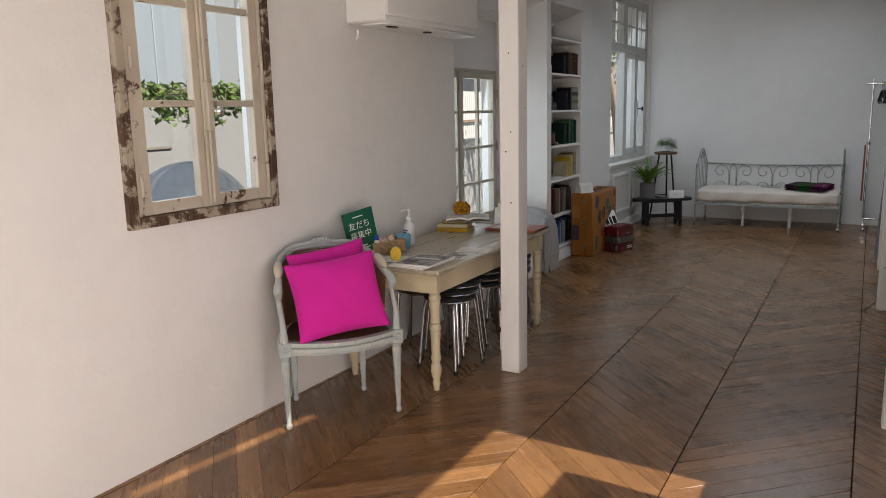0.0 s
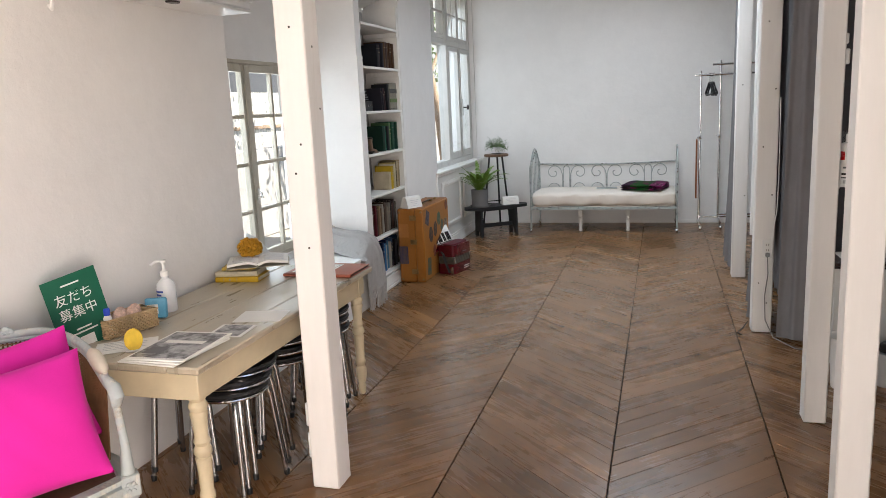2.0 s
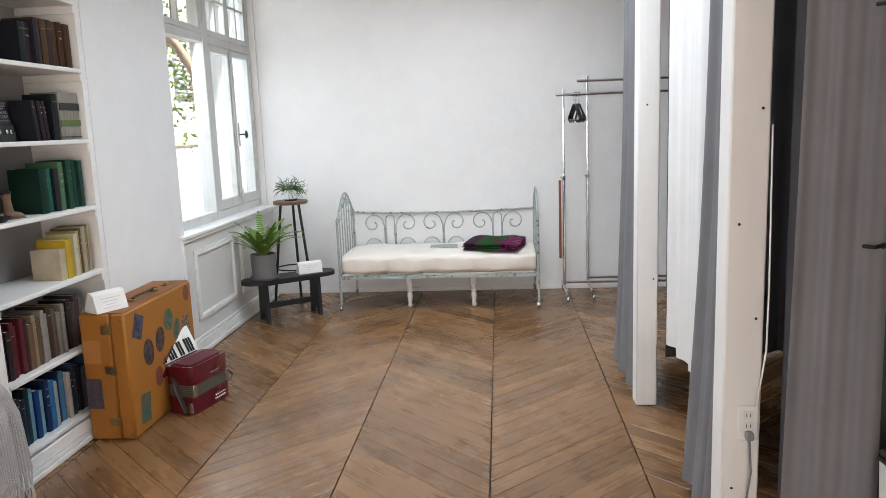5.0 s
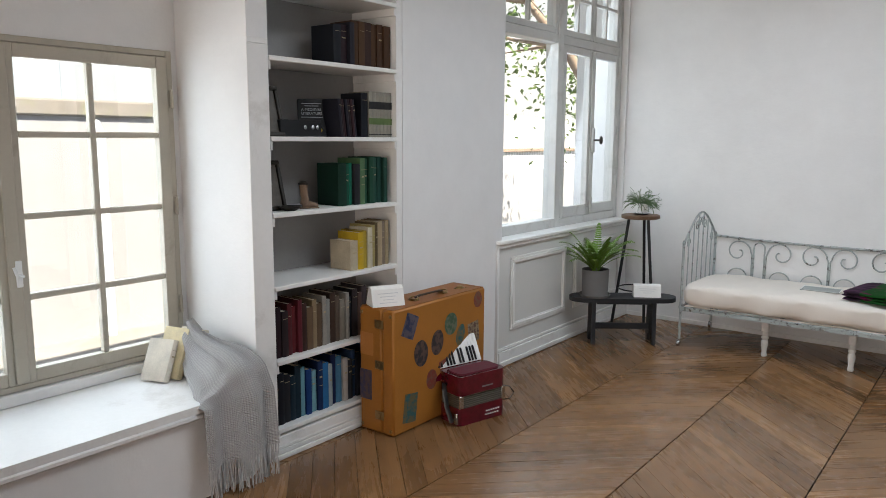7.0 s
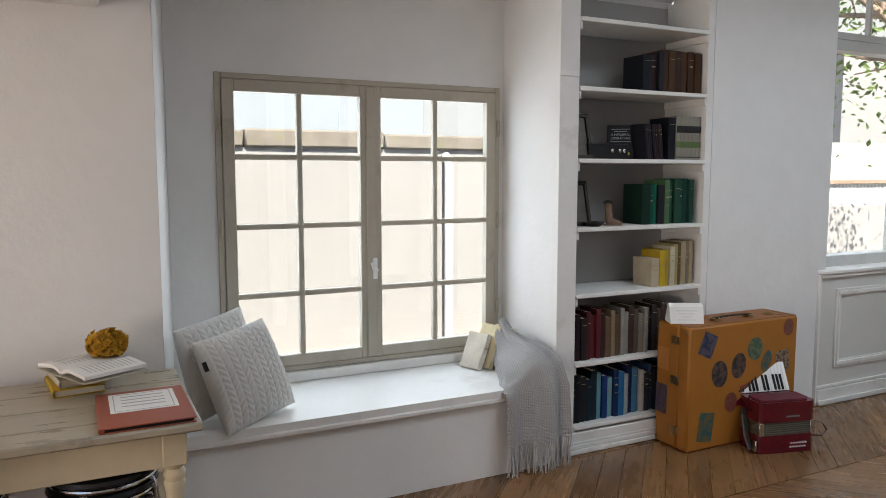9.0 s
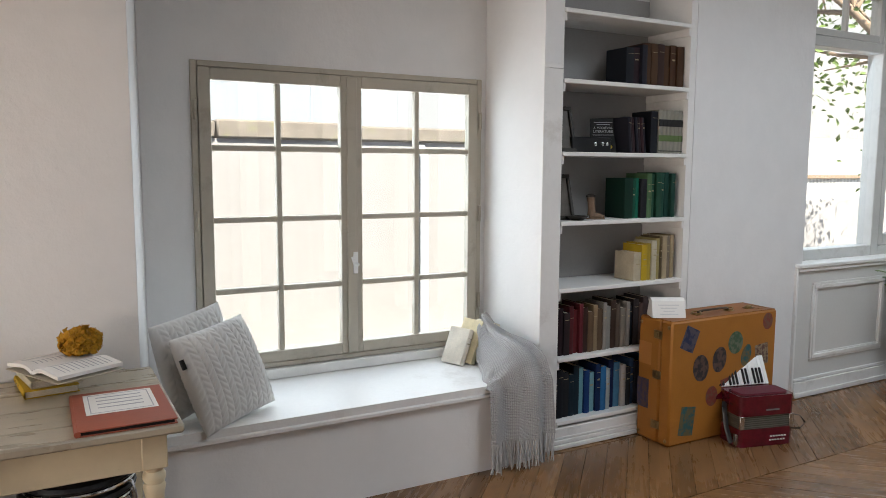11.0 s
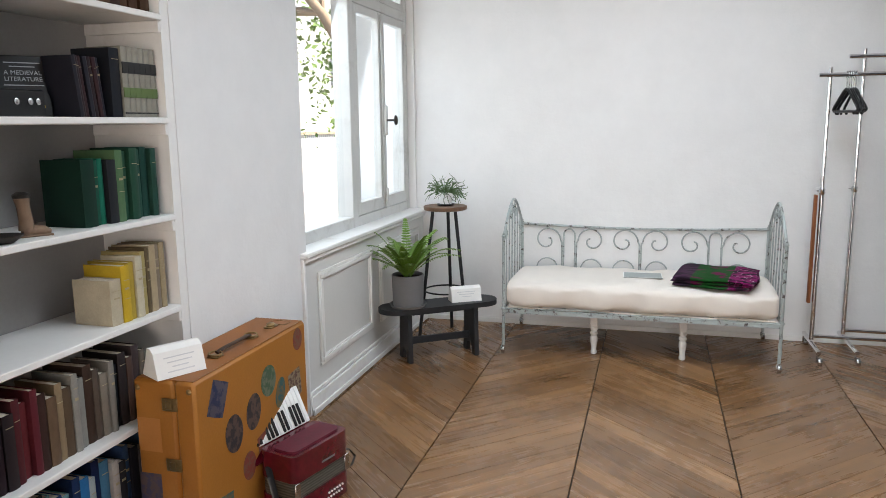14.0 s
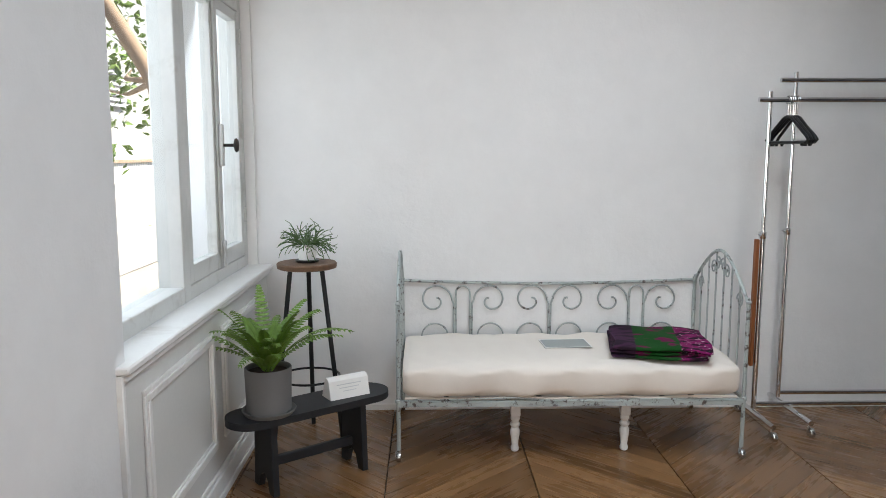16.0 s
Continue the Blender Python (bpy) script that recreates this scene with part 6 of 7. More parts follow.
part("sticker", g, surf("faded_label", (0.45, 0.19, 0.05), 0.6, amt=0.1), case, world=True, smooth=0)


CARDINK = surf("faint_ink", (0.60, 0.60, 0.61), 0.85)


def tent_card(name, label, centre, rz, w, h, d, bars):
    t = thing(name, label, "card", centre, rz)
    g = M()
    prof = [(-d, 0.0), (-d * 0.55, h * 0.86), (-d * 0.2, h), (d * 0.2, h), (d, 0.0)]
    g.add([(x, y, z) for x in (-w / 2, w / 2) for y, z in prof], [(i, i + 1, i + 6, i + 5) for i in range(4)] + [(0, 5, 9, 4), (0, 4, 3, 2, 1), (5, 6, 7, 8, 9)])
    part("card", g, PAPER, t, smooth=20)
    sl = Matrix.Translation((0, -d, 0)) @ Matrix.Rotation(math.atan2(d * 0.45, h * 0.86) * -1, 4, "X")
    for k in range(bars):
        ww = w * (0.62, 0.5, 0.34, 0.55)[k % 4]
        part("text_bar", M().box(-ww / 2, ww / 2, -0.0012, -0.0002, h * (0.66 - 0.16 * k), h * (0.66 - 0.16 * k) + 0.004, 0, sl), CARDINK, t, smooth=0)
    return t


tent_card("tent_card", "folded white paper card on top of the suitcase", (-2.29, 7.81, SZ + 0.0045), 62, 0.175, 0.10, 0.055, 4)

# ---- accordion ----
REDP = surf("pearly_dark_red", (0.095, 0.004, 0.012), 0.2, amt=0.35, scale=25, fine=60, bump=0.03, coat=0.6)
BELLOW = stripes("bellows_cloth", 2, 90, (0.05, 0.045, 0.032), (0.12, 0.11, 0.085), 0.6, 0.5, 0.6, 0.003)
acc = thing("accordion", "small pearly red accordion resting against the suitcase", "accordion", m=Matrix.Translation((-2.034, 8.234, 0.0015)) @ Matrix.Rotation(radians(75.7), 4, "Z") @ Matrix.Diagonal((1, 1, 1, 1)))


def slab(g, x0, x1, y0, y1, z0, z1, r=0.03):
    pts = []
    for cx, cy, a0 in ((x1 - r, y1 - r, 0), (x0 + r, y1 - r, 90), (x0 + r, y0 + r, 180), (x1 - r, y0 + r, 270)):
        pts += [(cx + r * math.cos(radians(a0 + k * 22.5)), cy + r * math.sin(radians(a0 + k * 22.5))) for k in range(5)]
    return g.prism(pts, z0, z1)


part("bass_box", slab(M(), -0.165, 0.165, -0.095, 0.085, 0.0, 0.095), REDP, acc, smooth=35)
part("bellows", slab(M(), -0.158, 0.158, -0.088, 0.078, 0.0955, 0.165, 0.02), BELLOW, acc, "grey-olive pleated bellows", smooth=35)
part("treble_box", slab(M(), -0.165, 0.165, -0.095, 0.085, 0.1655, 0.27), REDP, acc, smooth=35)
part("grille", slab(M(), -0.14, 0.145, -0.07, 0.045, 0.2702, 0.278, 0.03), surf("worn_red_cloth", (0.11, 0.018, 0.03), 0.6, amt=0.35, scale=30, bump=0.4), acc, smooth=35)
g = M()
for i in range(6):
    for j in range(2):
        g.lathe([(0.0045, 0), (0.004, 0.005), (0.0, 0.0055)], 8, Matrix.Translation((0.02 + 0.017 * i + 0.006 * j, -0.0952, 0.03 + 0.02 * j)) @ Matrix.Rotation(radians(90), 4, "X"))
part("bass_buttons", g, WHITEP, acc, "white bass buttons", kind="stuff")
part("name_strip", M().box(-0.01, 0.07, -0.0965, -0.0952, 0.190, 0.198), INK, acc)
for sx in (-1, 1):
    part("corner_strip", M().box(sx * 0.150 - 0.014, sx * 0.150 + 0.014, -0.0955, -0.0882, 0.0955, 0.165, 0.002), STEEL, acc, "metal corner strip")
kb = Matrix.Translation((-0.02, 0.07, 0.215)) @ Matrix.Rotation(radians(-26), 4, "X") @ Matrix.Scale(1.12, 4)
part("keyboard_bed", M().box(-0.155, 0.155, 0.004, 0.03, 0.0, 0.20, 0.006, kb), REDP, acc)
for k in range(15):
    x = -0.148 + 0.0198 * k
    part("white_key", M().box(x, x + 0.0186, -0.008, 0.0035, 0.055, 0.195, 0.0015, kb), WHITEP, acc)
for k in (0, 1, 3, 4, 5, 7, 8, 10, 11, 12):
    x = -0.148 + 0.0198 * (k + 1) - 0.0055
    part("black_key", M().box(x, x + 0.011, -0.016, -0.0085, 0.06, 0.135, 0.002, kb), BLACK, acc)
part("strap", M().tube([(0.160, 0.03, 0.115), (0.22, 0.02, 0.125), (0.285, 0.0, 0.11), (0.30, -0.02, 0.075), (0.26, -0.03, 0.05), (0.21, -0.03, 0.055), (0.160, -0.02, 0.06)], 0.012, 6, flat=0.2), BLACK, acc, "black leather strap")
part("strap", M().tube([(-0.165, 0.04, 0.21), (-0.195, 0.0, 0.19), (-0.20, -0.03, 0.10), (-0.19, -0.06, 0.02), (-0.172, -0.05, 0.03)], 0.012, 6, flat=0.2), BLACK, acc, "black leather strap")
part("strap_clip", M().box(-0.178, -0.166, -0.085, -0.06, 0.01, 0.07, 0.002), STEEL, acc)

# ---- bench and plants ----
BLACKW = chipped("worn_black_paint", (0.022, 0.023, 0.026), (0.14, 0.10, 0.07), 0.70, 0.05, 13, 0.5)
BZ = 0.355
bench = thing("bench", "small black painted oval-topped wooden bench, edges worn", "bench", (-2.04, 10.19, 0.0015), 36.5)
pts = []
for cx, a0 in ((0.285, -90), (-0.285, 90)):
    pts += [(cx + 0.115 * math.cos(radians(a0 + 15 * k)), 0.115 * math.sin(radians(a0 + 15 * k))) for k in range(13)]
part("top", M().prism(pts, BZ - 0.032, BZ), BLACKW, bench, smooth=35)
for s in (-1, 1):
    m = Matrix.Translation((s * 0.225, 0, 0)) @ Matrix.Rotation(radians(90), 4, "Z") @ Matrix.Rotation(radians(90), 4, "X")
    out = [(-0.10, 0.0), (-0.055, 0.0), (-0.035, 0.06), (0.0, 0.085), (0.035, 0.06), (0.055, 0.0), (0.10, 0.0), (0.085, BZ - 0.033), (-0.085, BZ - 0.033)]
    part("leg_panel", M().prism(out, -0.014, 0.014, m), BLACKW, bench, smooth=0)
part("stretcher", M().box(-0.21, 0.21, -0.012, 0.012, 0.10, 0.145, 0.004), BLACKW, bench)
part("stretcher", M().box(-0.2, 0.2, -0.06, 0.06, BZ - 0.055, BZ - 0.0325, 0.004), BLACKW, bench)
POTG = surf("grey_stoneware", (0.16, 0.16, 0.16), 0.6, amt=0.08, scale=6, fine=200, bump=0.15)
SOIL = surf("soil", (0.03, 0.02, 0.014), 0.95, amt=0.4, scale=60, bump=0.8, dist=0.004)
FERN = surf("fern_green", (0.12, 0.21, 0.03), 0.45, amt=0.4, scale=11)
fern = thing("potted_fern", "green sword fern in a grey stoneware pot", "plant", (-2.20, 10.05, BZ + 0.002))
part("saucer", M().lathe([(0.0, 0.0), (0.105, 0.0), (0.118, 0.02), (0.115, 0.022), (0.10, 0.008), (0, 0.007)], 36, cap=False), POTG, fern)
part("pot", M().lathe([(0.0, 0.0085), (0.088, 0.0085), (0.096, 0.016), (0.101, 0.205), (0.098, 0.208), (0.093, 0.204), (0.09, 0.185), (0.0, 0.18)], 40, cap=False), POTG, fern)
part("soil", M().lathe([(0.0, 0.187), (0.05, 0.189), (0.089, 0.1862)], 24, cap=False), SOIL, fern)
rng = random.Random(21)
for k in range(34):
    a = k * 2.4 + rng.uniform(-0.3, 0.3)
    ln = rng.uniform(0.30, 0.50)
    out = rng.uniform(0.5, 1.3)
    g = M()
    stem = []
    for j in range(13):
        f = j / 12
        r = 0.02 + ln * out * f ** 1.25 * 0.72
        z = 0.19 + ln * (1.05 - 0.30 * out) * (f - 0.40 * out * f * f * f)
        stem.append(Vector((r * math.cos(a), r * math.sin(a), z)))
    g.tube(stem, [0.0025 * (1 - 0.7 * j / 12) for j in range(13)], 5)
    side = Vector((-math.sin(a), math.cos(a), 0))
    nl = 22
    for j in range(3, nl):
        f = j / nl
        q = f * 12
        i = min(int(q), 11)
        p = stem[i].lerp(stem[i + 1], q - i)
        d = (stem[i + 1] - stem[i]).normalized()
        w = 0.042 * math.sin(min(1, f * 1.6) * 1.57) * (1 - 0.75 * max(0, f - 0.5) * 2) * rng.uniform(0.9, 1.1)
        for s in (-1, 1):
            tip = p + side * s * w + d * 0.010 - Vector((0, 0, 0.008 * f))
            b = d * 0.0058
            mid = p + side * s * w * 0.5 + Vector((0, 0, 0.002))
            g.add([p - b, mid - b * 1.2, tip, mid + b * 1.2, p + b], [(0, 1, 3, 4), (1, 2, 3)])
    part("frond", g, FERN, fern, smooth=0)
tent_card("tent_card", "folded white paper card on the black bench", (-1.89, 10.285, BZ + 0.002), 32, 0.20, 0.095, 0.048, 3)

WOODT = surf("brown_wood_top", (0.15, 0.085, 0.05), 0.5, amt=0.25, scale=8, fine=80, stretch=(1, 7, 1), bump=0.2)
stand = thing("plant_stand", "tall round wooden-topped stool with black steel legs", "stool", (-2.12, 10.66, 0.0015))
part("top", M().lathe([(0.0, 0.90), (0.14, 0.90), (0.15, 0.904), (0.152, 0.925), (0.147, 0.93), (0.0, 0.93)], 40, cap=False), WOODT, stand)
for k, a in enumerate((-2.6, -0.45, 1.65)):
    ca, sa = math.cos(a), math.sin(a)
    part("leg", M().tube([(0.09 * ca, 0.09 * sa, 0.899), (0.20 * ca, 0.20 * sa, 0.0)], 0.012, 10), BLACK, stand)
part("foot_ring", M().tube([(0.155 * math.cos(a), 0.155 * math.sin(a), 0.33) for a in np.linspace(0, 2 * math.pi, 37)[:-1]], 0.006, 8, closed=True), BLACK, stand)
rh = thing("potted_cactus", "trailing stringy green plant in a white pot", "plant", (-2.12, 10.67, 0.9325))
part("pot", M().lathe([(0.0, 0.012), (0.042, 0.012), (0.053, 0.09), (0.05, 0.092), (0.047, 0.08), (0, 0.078)], 28, cap=False), WHITEP, rh)
part("saucer", M().lathe([(0.0, 0.0), (0.055, 0.0), (0.062, 0.011), (0.052, 0.009), (0, 0.006)], 28, cap=False), BLACK, rh)
STEM = surf("grey_green_stem", (0.075, 0.13, 0.045), 0.6, amt=0.3, scale=40)
g = M()
rng = random.Random(31)
for k in range(95):
    a, el = rng.uniform(0, 6.283), rng.uniform(0.0, 1.2)
    p = Vector((0.03 * math.cos(a), 0.03 * math.sin(a), 0.085))
    pts = [p]
    d = Vector((math.cos(a) * math.cos(el), math.sin(a) * math.cos(el), math.sin(el)))
    for j in range(6):
        p = p + d * rng.uniform(0.016, 0.026)
        d = (d + Vector((rng.uniform(-0.4, 0.4), rng.uniform(-0.4, 0.4), rng.uniform(-0.55, 0.12)))).normalized()
        pts.append(p)
        if rng.random() < 0.35:
            q = p + Vector((rng.uniform(-1, 1), rng.uniform(-1, 1), rng.uniform(-0.6, 1))) * 0.028
            g.tube([p, q], 0.0016, 4)
    g.tube(pts, 0.002, 4)
part("foliage", g, STEM, rh, smooth=0, kind="stuff")

datum(0.01, -0.07)
# ---- daybed ----
BEDP = chipped("flaking_pale_blue_iron", (0.40, 0.435, 0.425), (0.08, 0.06, 0.05), 0.55, 0.06, 34, 0.6, 0.1)
BXL, BXR, BYF, BYB = -1.657, 0.018, 10.42, 11.135
bed = thing("daybed", "antique wrought-iron daybed with scrolled back, flaking pale blue paint", "daybed", (-0.81, 10.78, 0.0015))
for x in (BXL, BXR):
    s = -1 if x < -0.8 else 1
    for y in (BYF, BYB):
        g = M().tube([(x, y, 0.055), (x, y, 0.30), (x, y, 0.765)], 0.0105, 8)
        g.lathe([(0.006, 0.765), (0.013, 0.771), (0.013, 0.78), (0.006, 0.785), (0.008, 0.793), (0, 0.798)], 10, Matrix.Translation((x, y, 0)))
        g.lathe([(0.011, 0.29), (0.016, 0.295), (0.016, 0.305), (0.011, 0.31)], 10, Matrix.Translation((x, y, 0)))
        part("post", g, BEDP, bed, world=True)
        m = Matrix.Translation((x, y - 0.012, 0.026)) @ Matrix.Rotation(radians(90), 4, "Y")
        g = M().lathe([(0.0, -0.011), (0.022, -0.011), (0.024, -0.008), (0.024, 0.008), (0.022, 0.011), (0, 0.011)], 18, m, cap=False)
        part("caster", g, STEEL, bed, "worn metal caster", world=True)
        part("caster_fork", M().tube([(x, y, 0.058), (x - 0.014, y - 0.004, 0.045), (x - 0.014, y - 0.012, 0.026)], 0.004, 6), STEEL, bed, world=True)
    # arched end panel
    arch = []
    for k in range(25):
        f = k / 24
        y = BYF + (BYB - BYF) * f
        arch.append((x, y, 0.755 + 0.20 * math.sin(math.pi * f) ** 0.75 * (1 - 0.12 * math.cos(math.pi * f * 2))))
    part("arch", M().tube(arch, 0.0085, 8), BEDP, bed, world=True)
    part("end_rail", M().tube([(x, BYF, 0.302), (x, BYB, 0.302)], 0.010, 8), BEDP, bed, world=True)
    for k in range(1, 7):
        f = k / 7
        y = BYF + (BYB - BYF) * f
        top = 0.755 + 0.20 * math.sin(math.pi * f) ** 0.75 * (1 - 0.12 * math.cos(math.pi * f * 2))
        part("spindle", M().tube([(x, y, 0.30), (x, y, top - 0.004)], 0.005, 6), BEDP, bed, world=True)
    for yc, zc, sg in ((BYF + 0.10, 0.765, 1), (BYB - 0.10, 0.765, -1), (BYF + 0.27, 0.88, 1), (BYB - 0.27, 0.88, -1), (10.74, 0.905, 1), (10.81, 0.905, -1)):
        g = M().tube([(x, yc + sg * (0.006 + 0.030 * (1 - q)) * math.cos(q * 9.5), zc + (0.006 + 0.036 * (1 - q)) * math.sin(q * 9.5)) for q in np.linspace(0, 1, 30)], 0.004, 6)
        part("end_scroll", g, BEDP, bed, world=True)
rail_at = lambda f: 0.765 - 0.020 * math.sin(math.pi * f)
part("back_rail", M().tube([(BXL + (BXR - BXL) * f, BYB, rail_at(f)) for f in np.linspace(0, 1, 21)], 0.009, 8), BEDP, bed, world=True)
part("back_low_rail", M().tube([(BXL, BYB, 0.302), (BXR, BYB, 0.302)], 0.009, 8), BEDP, bed, world=True)
L = BXR - BXL


def scroll(xc, zc, r, turn, start, end_x):
    """A spiral with a stem that runs down to the rail."""
    pts = [(end_x, BYB, 0.31), (end_x, BYB, zc - 0.02)]
    n = 44
    for q in range(n):
        f = q / (n - 1)
        rr = r * (1 - f) ** 0.75 * 0.88 + 0.014
        a = start + turn * f * 2.05 * math.pi * 1.12
        pts.append((xc + rr * math.cos(a), BYB, zc + rr * math.sin(a)))
    return pts


zc, r = 0.650, 0.095
for f0, sgn in ((0.11, -1), (0.30, 1), (0.435, -1), (0.57, 1), (0.71, -1), (0.89, 1)):
    xc = BXL + L * f0
    if sgn < 0:
        ptsS = scroll(xc, zc, r, 1, 0.0, xc + r + 0.012)
    else:
        ptsS = scroll(xc, zc, r, -1, math.pi, xc - r - 0.012)
    g = M().tube(ptsS, 0.006, 6)
    g.lathe([(0.006, -0.008), (0.011, -0.004), (0.011, 0.004), (0.006, 0.008)], 8, Matrix.Translation((xc, BYB, rail_at(f0) - 0.006)))
    part("scroll", g, BEDP, bed, world=True)
    g = M().tube([(xc + 0.075 * math.cos(t), BYB, 0.44 + 0.075 * math.sin(t)) for t in np.linspace(0, 3.14, 14)], 0.005, 6)
    part("lower_scroll", g, BEDP, bed, world=True)
for f0 in (0.205, 0.80):
    xc = BXL + L * f0
    g = M().tube([(xc - 0.04, BYB, 0.31), (xc - 0.04, BYB, 0.667)] + [(xc - 0.04 * math.cos(t), BYB, 0.692 + 0.04 * math.sin(t)) for t in np.linspace(0, 3.14, 10)] + [(xc + 0.04, BYB, 0.667), (xc + 0.04, BYB, 0.31)], 0.006, 6)
    part("back_loop", g, BEDP, bed, world=True)
g = M().box(BXL, BXR, BYF - 0.012, BYF + 0.012, 0.295, 0.301, 0.002).box(BXL, BXR, BYF - 0.013, BYF - 0.009, 0.273, 0.295)
part("front_rail", g, BEDP, bed, world=True)
g = M()
for k in range(11):
    x = BXL + 0.08 + k * (L - 0.16) / 10
    g.box(x - 0.012, x + 0.012, BYF + 0.013, BYB - 0.01, 0.297, 0.301)
part("bed_slats", g, BEDP, bed, world=True, kind="stuff")
part("front_rail_strap", M().tube([(BXL + 0.2, BYF - 0.004, 0.306), (-1.1, BYF - 0.006, 0.315), (-0.9, BYF - 0.004, 0.30), (-0.3, BYF - 0.005, 0.304)], 0.004, 5), BEDP, bed, world=True)
LEGW = chipped("chipped_white_leg", (0.74, 0.73, 0.71), (0.35, 0.31, 0.27), 0.7, 0.04, 20)
wl_prof = [(0.014, 0.0), (0.02, 0.006), (0.021, 0.02), (0.016, 0.03), (0.019, 0.06), (0.024, 0.09), (0.024, 0.11), (0.017, 0.125), (0.025, 0.135), (0.025, 0.145), (0.016, 0.155), (0.023, 0.165), (0.023, 0.178), (0.018, 0.185)]
for x in (-1.08, -0.53):
    g = M().lathe(wl_prof, 18, Matrix.Translation((x, 10.53, 0.0015)))
    g.box(x - 0.024, x + 0.024, 10.506, 10.554, 0.187, 0.296, 0.004)
    part("centre_leg", g, LEGW, bed, "white turned leg", world=True)
LINEN = surf("cream_linen", (0.74, 0.672, 0.60), 0.95, amt=0.05, scale=3, fine=220, bump=0.35, dist=0.001, sheen=0.2)


def mattress_at(u, v):
    """Section around the mattress (v) along its length (u)."""
    a = 2 * math.pi * v
    n = 5.0
    ca, sa = math.cos(a), math.sin(a)
    e = 2 / n
    y = 10.755 + 0.355 * math.copysign(abs(ca) ** e, ca)
    z = 0.392 + 0.087 * math.copysign(abs(sa) ** e, sa)
    w = min(1, min(u, 1 - u) * 22) ** 0.5
    x = BXL + 0.02 + (L - 0.04) * u
    wob = 0.010 * math.sin(9 * u * 3 + 4 * v * 6.28) + 0.005 * math.sin(37 * u + 3) + 0.004 * math.sin(71 * u + 9 * math.sin(v * 9))
    z2 = 0.392 + (z - 0.392) * (0.80 + 0.20 * w) + 0.4 * wob
    if z < 0.39 and y < 10.6:
        z2 += 0.004 * math.sin(31 * u) * math.sin(7 * u)
    return (x, 10.765 + (y - 10.765) * (0.93 + 0.07 * w) + 0.5 * wob, max(z2, 0.303))


mt = thing("mattress", "thin mattress in a cream linen cover on the daybed", "mattress", (-0.81, 10.765, 0.303))
g = M().grid(lambda v, u: mattress_at(u, v), 56, 90, closed=True)
n0, n1 = 56, 90
g.f += [tuple(range(n0)), tuple(range((n1 - 1) * n0, n1 * n0))[::-1]]
part("cover", g, LINEN, mt, world=True, smooth=60)
part("hem", M().tube([(BXL + 0.03 + (L - 0.06) * f, 10.428 + 0.004 * math.sin(f * 40), 0.309 + 0.003 * math.sin(f * 23)) for f in np.linspace(0, 1, 60)], 0.006, 6), LINEN, mt, world=True)
cd = thing("grey_card", "small grey framed card lying on the mattress", "card", (-0.79, 10.78, 0.484), 3)
part("card", M().box(-0.125, 0.125, -0.085, 0.085, 0, 0.003, 0.001), surf("grey_green_card", (0.30, 0.32, 0.31), 0.5, amt=0.08), cd)
part("border", M().box(-0.125, 0.125, -0.085, -0.079, 0.0031, 0.0042).box(-0.125, 0.125, 0.079, 0.085, 0.0031, 0.0042).box(-0.125, -0.119, -0.079, 0.079, 0.0031, 0.0042).box(0.119, 0.125, -0.079, 0.079, 0.0031, 0.0042), PAPER, cd, smooth=0)


def quilt_mat():
    """Ikat-like bands: plum, green with magenta lozenges, magenta with white flecks."""
    t = NT("green_magenta_weave")
    co = t.coords()
    sep = t.n("SeparateXYZ")
    t.ln(co, sep.inputs[0])
    st = t.n("Mapping")
    st.inputs["Scale"].default_value = (5, 12, 12)
    t.ln(co, st.inputs["Vector"])
    blotch = t.noise(st.outputs[0], 1.6, 2, 0.5)
    st2 = t.n("Mapping")
    st2.inputs["Scale"].default_value = (9, 16, 16)
    t.ln(co, st2.inputs["Vector"])
    fleck = t.noise(st2.outputs[0], 4.0, 5, 0.7, 0.5)
    mid = t.mix(t.ramp(blotch, ((0.56, (0, 0, 0)), (0.60, (1, 1, 1)))), (0.008, 0.055, 0.010), (0.11, 0.008, 0.05))
    lef = t.mix(t.ramp(blotch, ((0.44, (0, 0, 0)), (0.52, (1, 1, 1)))), (0.02, 0.01, 0.02), (0.05, 0.018, 0.045))
    rig = t.mix(t.ramp(t.noise(st.outputs[0], 2.6, 3, 0.6), ((0.45, (0, 0, 0)), (0.5, (1, 1, 1)))), (0.015, 0.006, 0.013), (0.17, 0.010, 0.085))
    rig = t.mix(t.ramp(fleck, ((0.60, (0, 0, 0)), (0.63, (1, 1, 1)))), rig, (0.55, 0.42, 0.46))
    mv = t.n("Math")
    mv.operation = "ADD"
    mv.inputs[1].default_value = 0.5
    t.ln(sep.outputs[0], mv.inputs[0])
    c = t.mix(t.ramp(mv.outputs[0], ((0.375, (0, 0, 0)), (0.38, (1, 1, 1)))), lef, mid)
    c = t.mix(t.ramp(mv.outputs[0], ((0.59, (0, 0, 0)), (0.595, (1, 1, 1)))), c, rig)
    t.ln(c, t.b.inputs["Base Color"])
    t.b.inputs["Roughness"].default_value = 0.95
    t.b.inputs["Specular IOR Level"].default_value = 0.15
    t.ln(t.bump(t.noise(co, 180, 3), 0.4, 0.001, t.bump(blotch, 0.2, 0.004)), t.b.inputs["Normal"])
    return t.m


QUILT = quilt_mat()
ql = thing("folded_blanket", "folded dark green and magenta patterned blanket on the daybed", "blanket", (-0.335, 10.67, 0.482), -12)


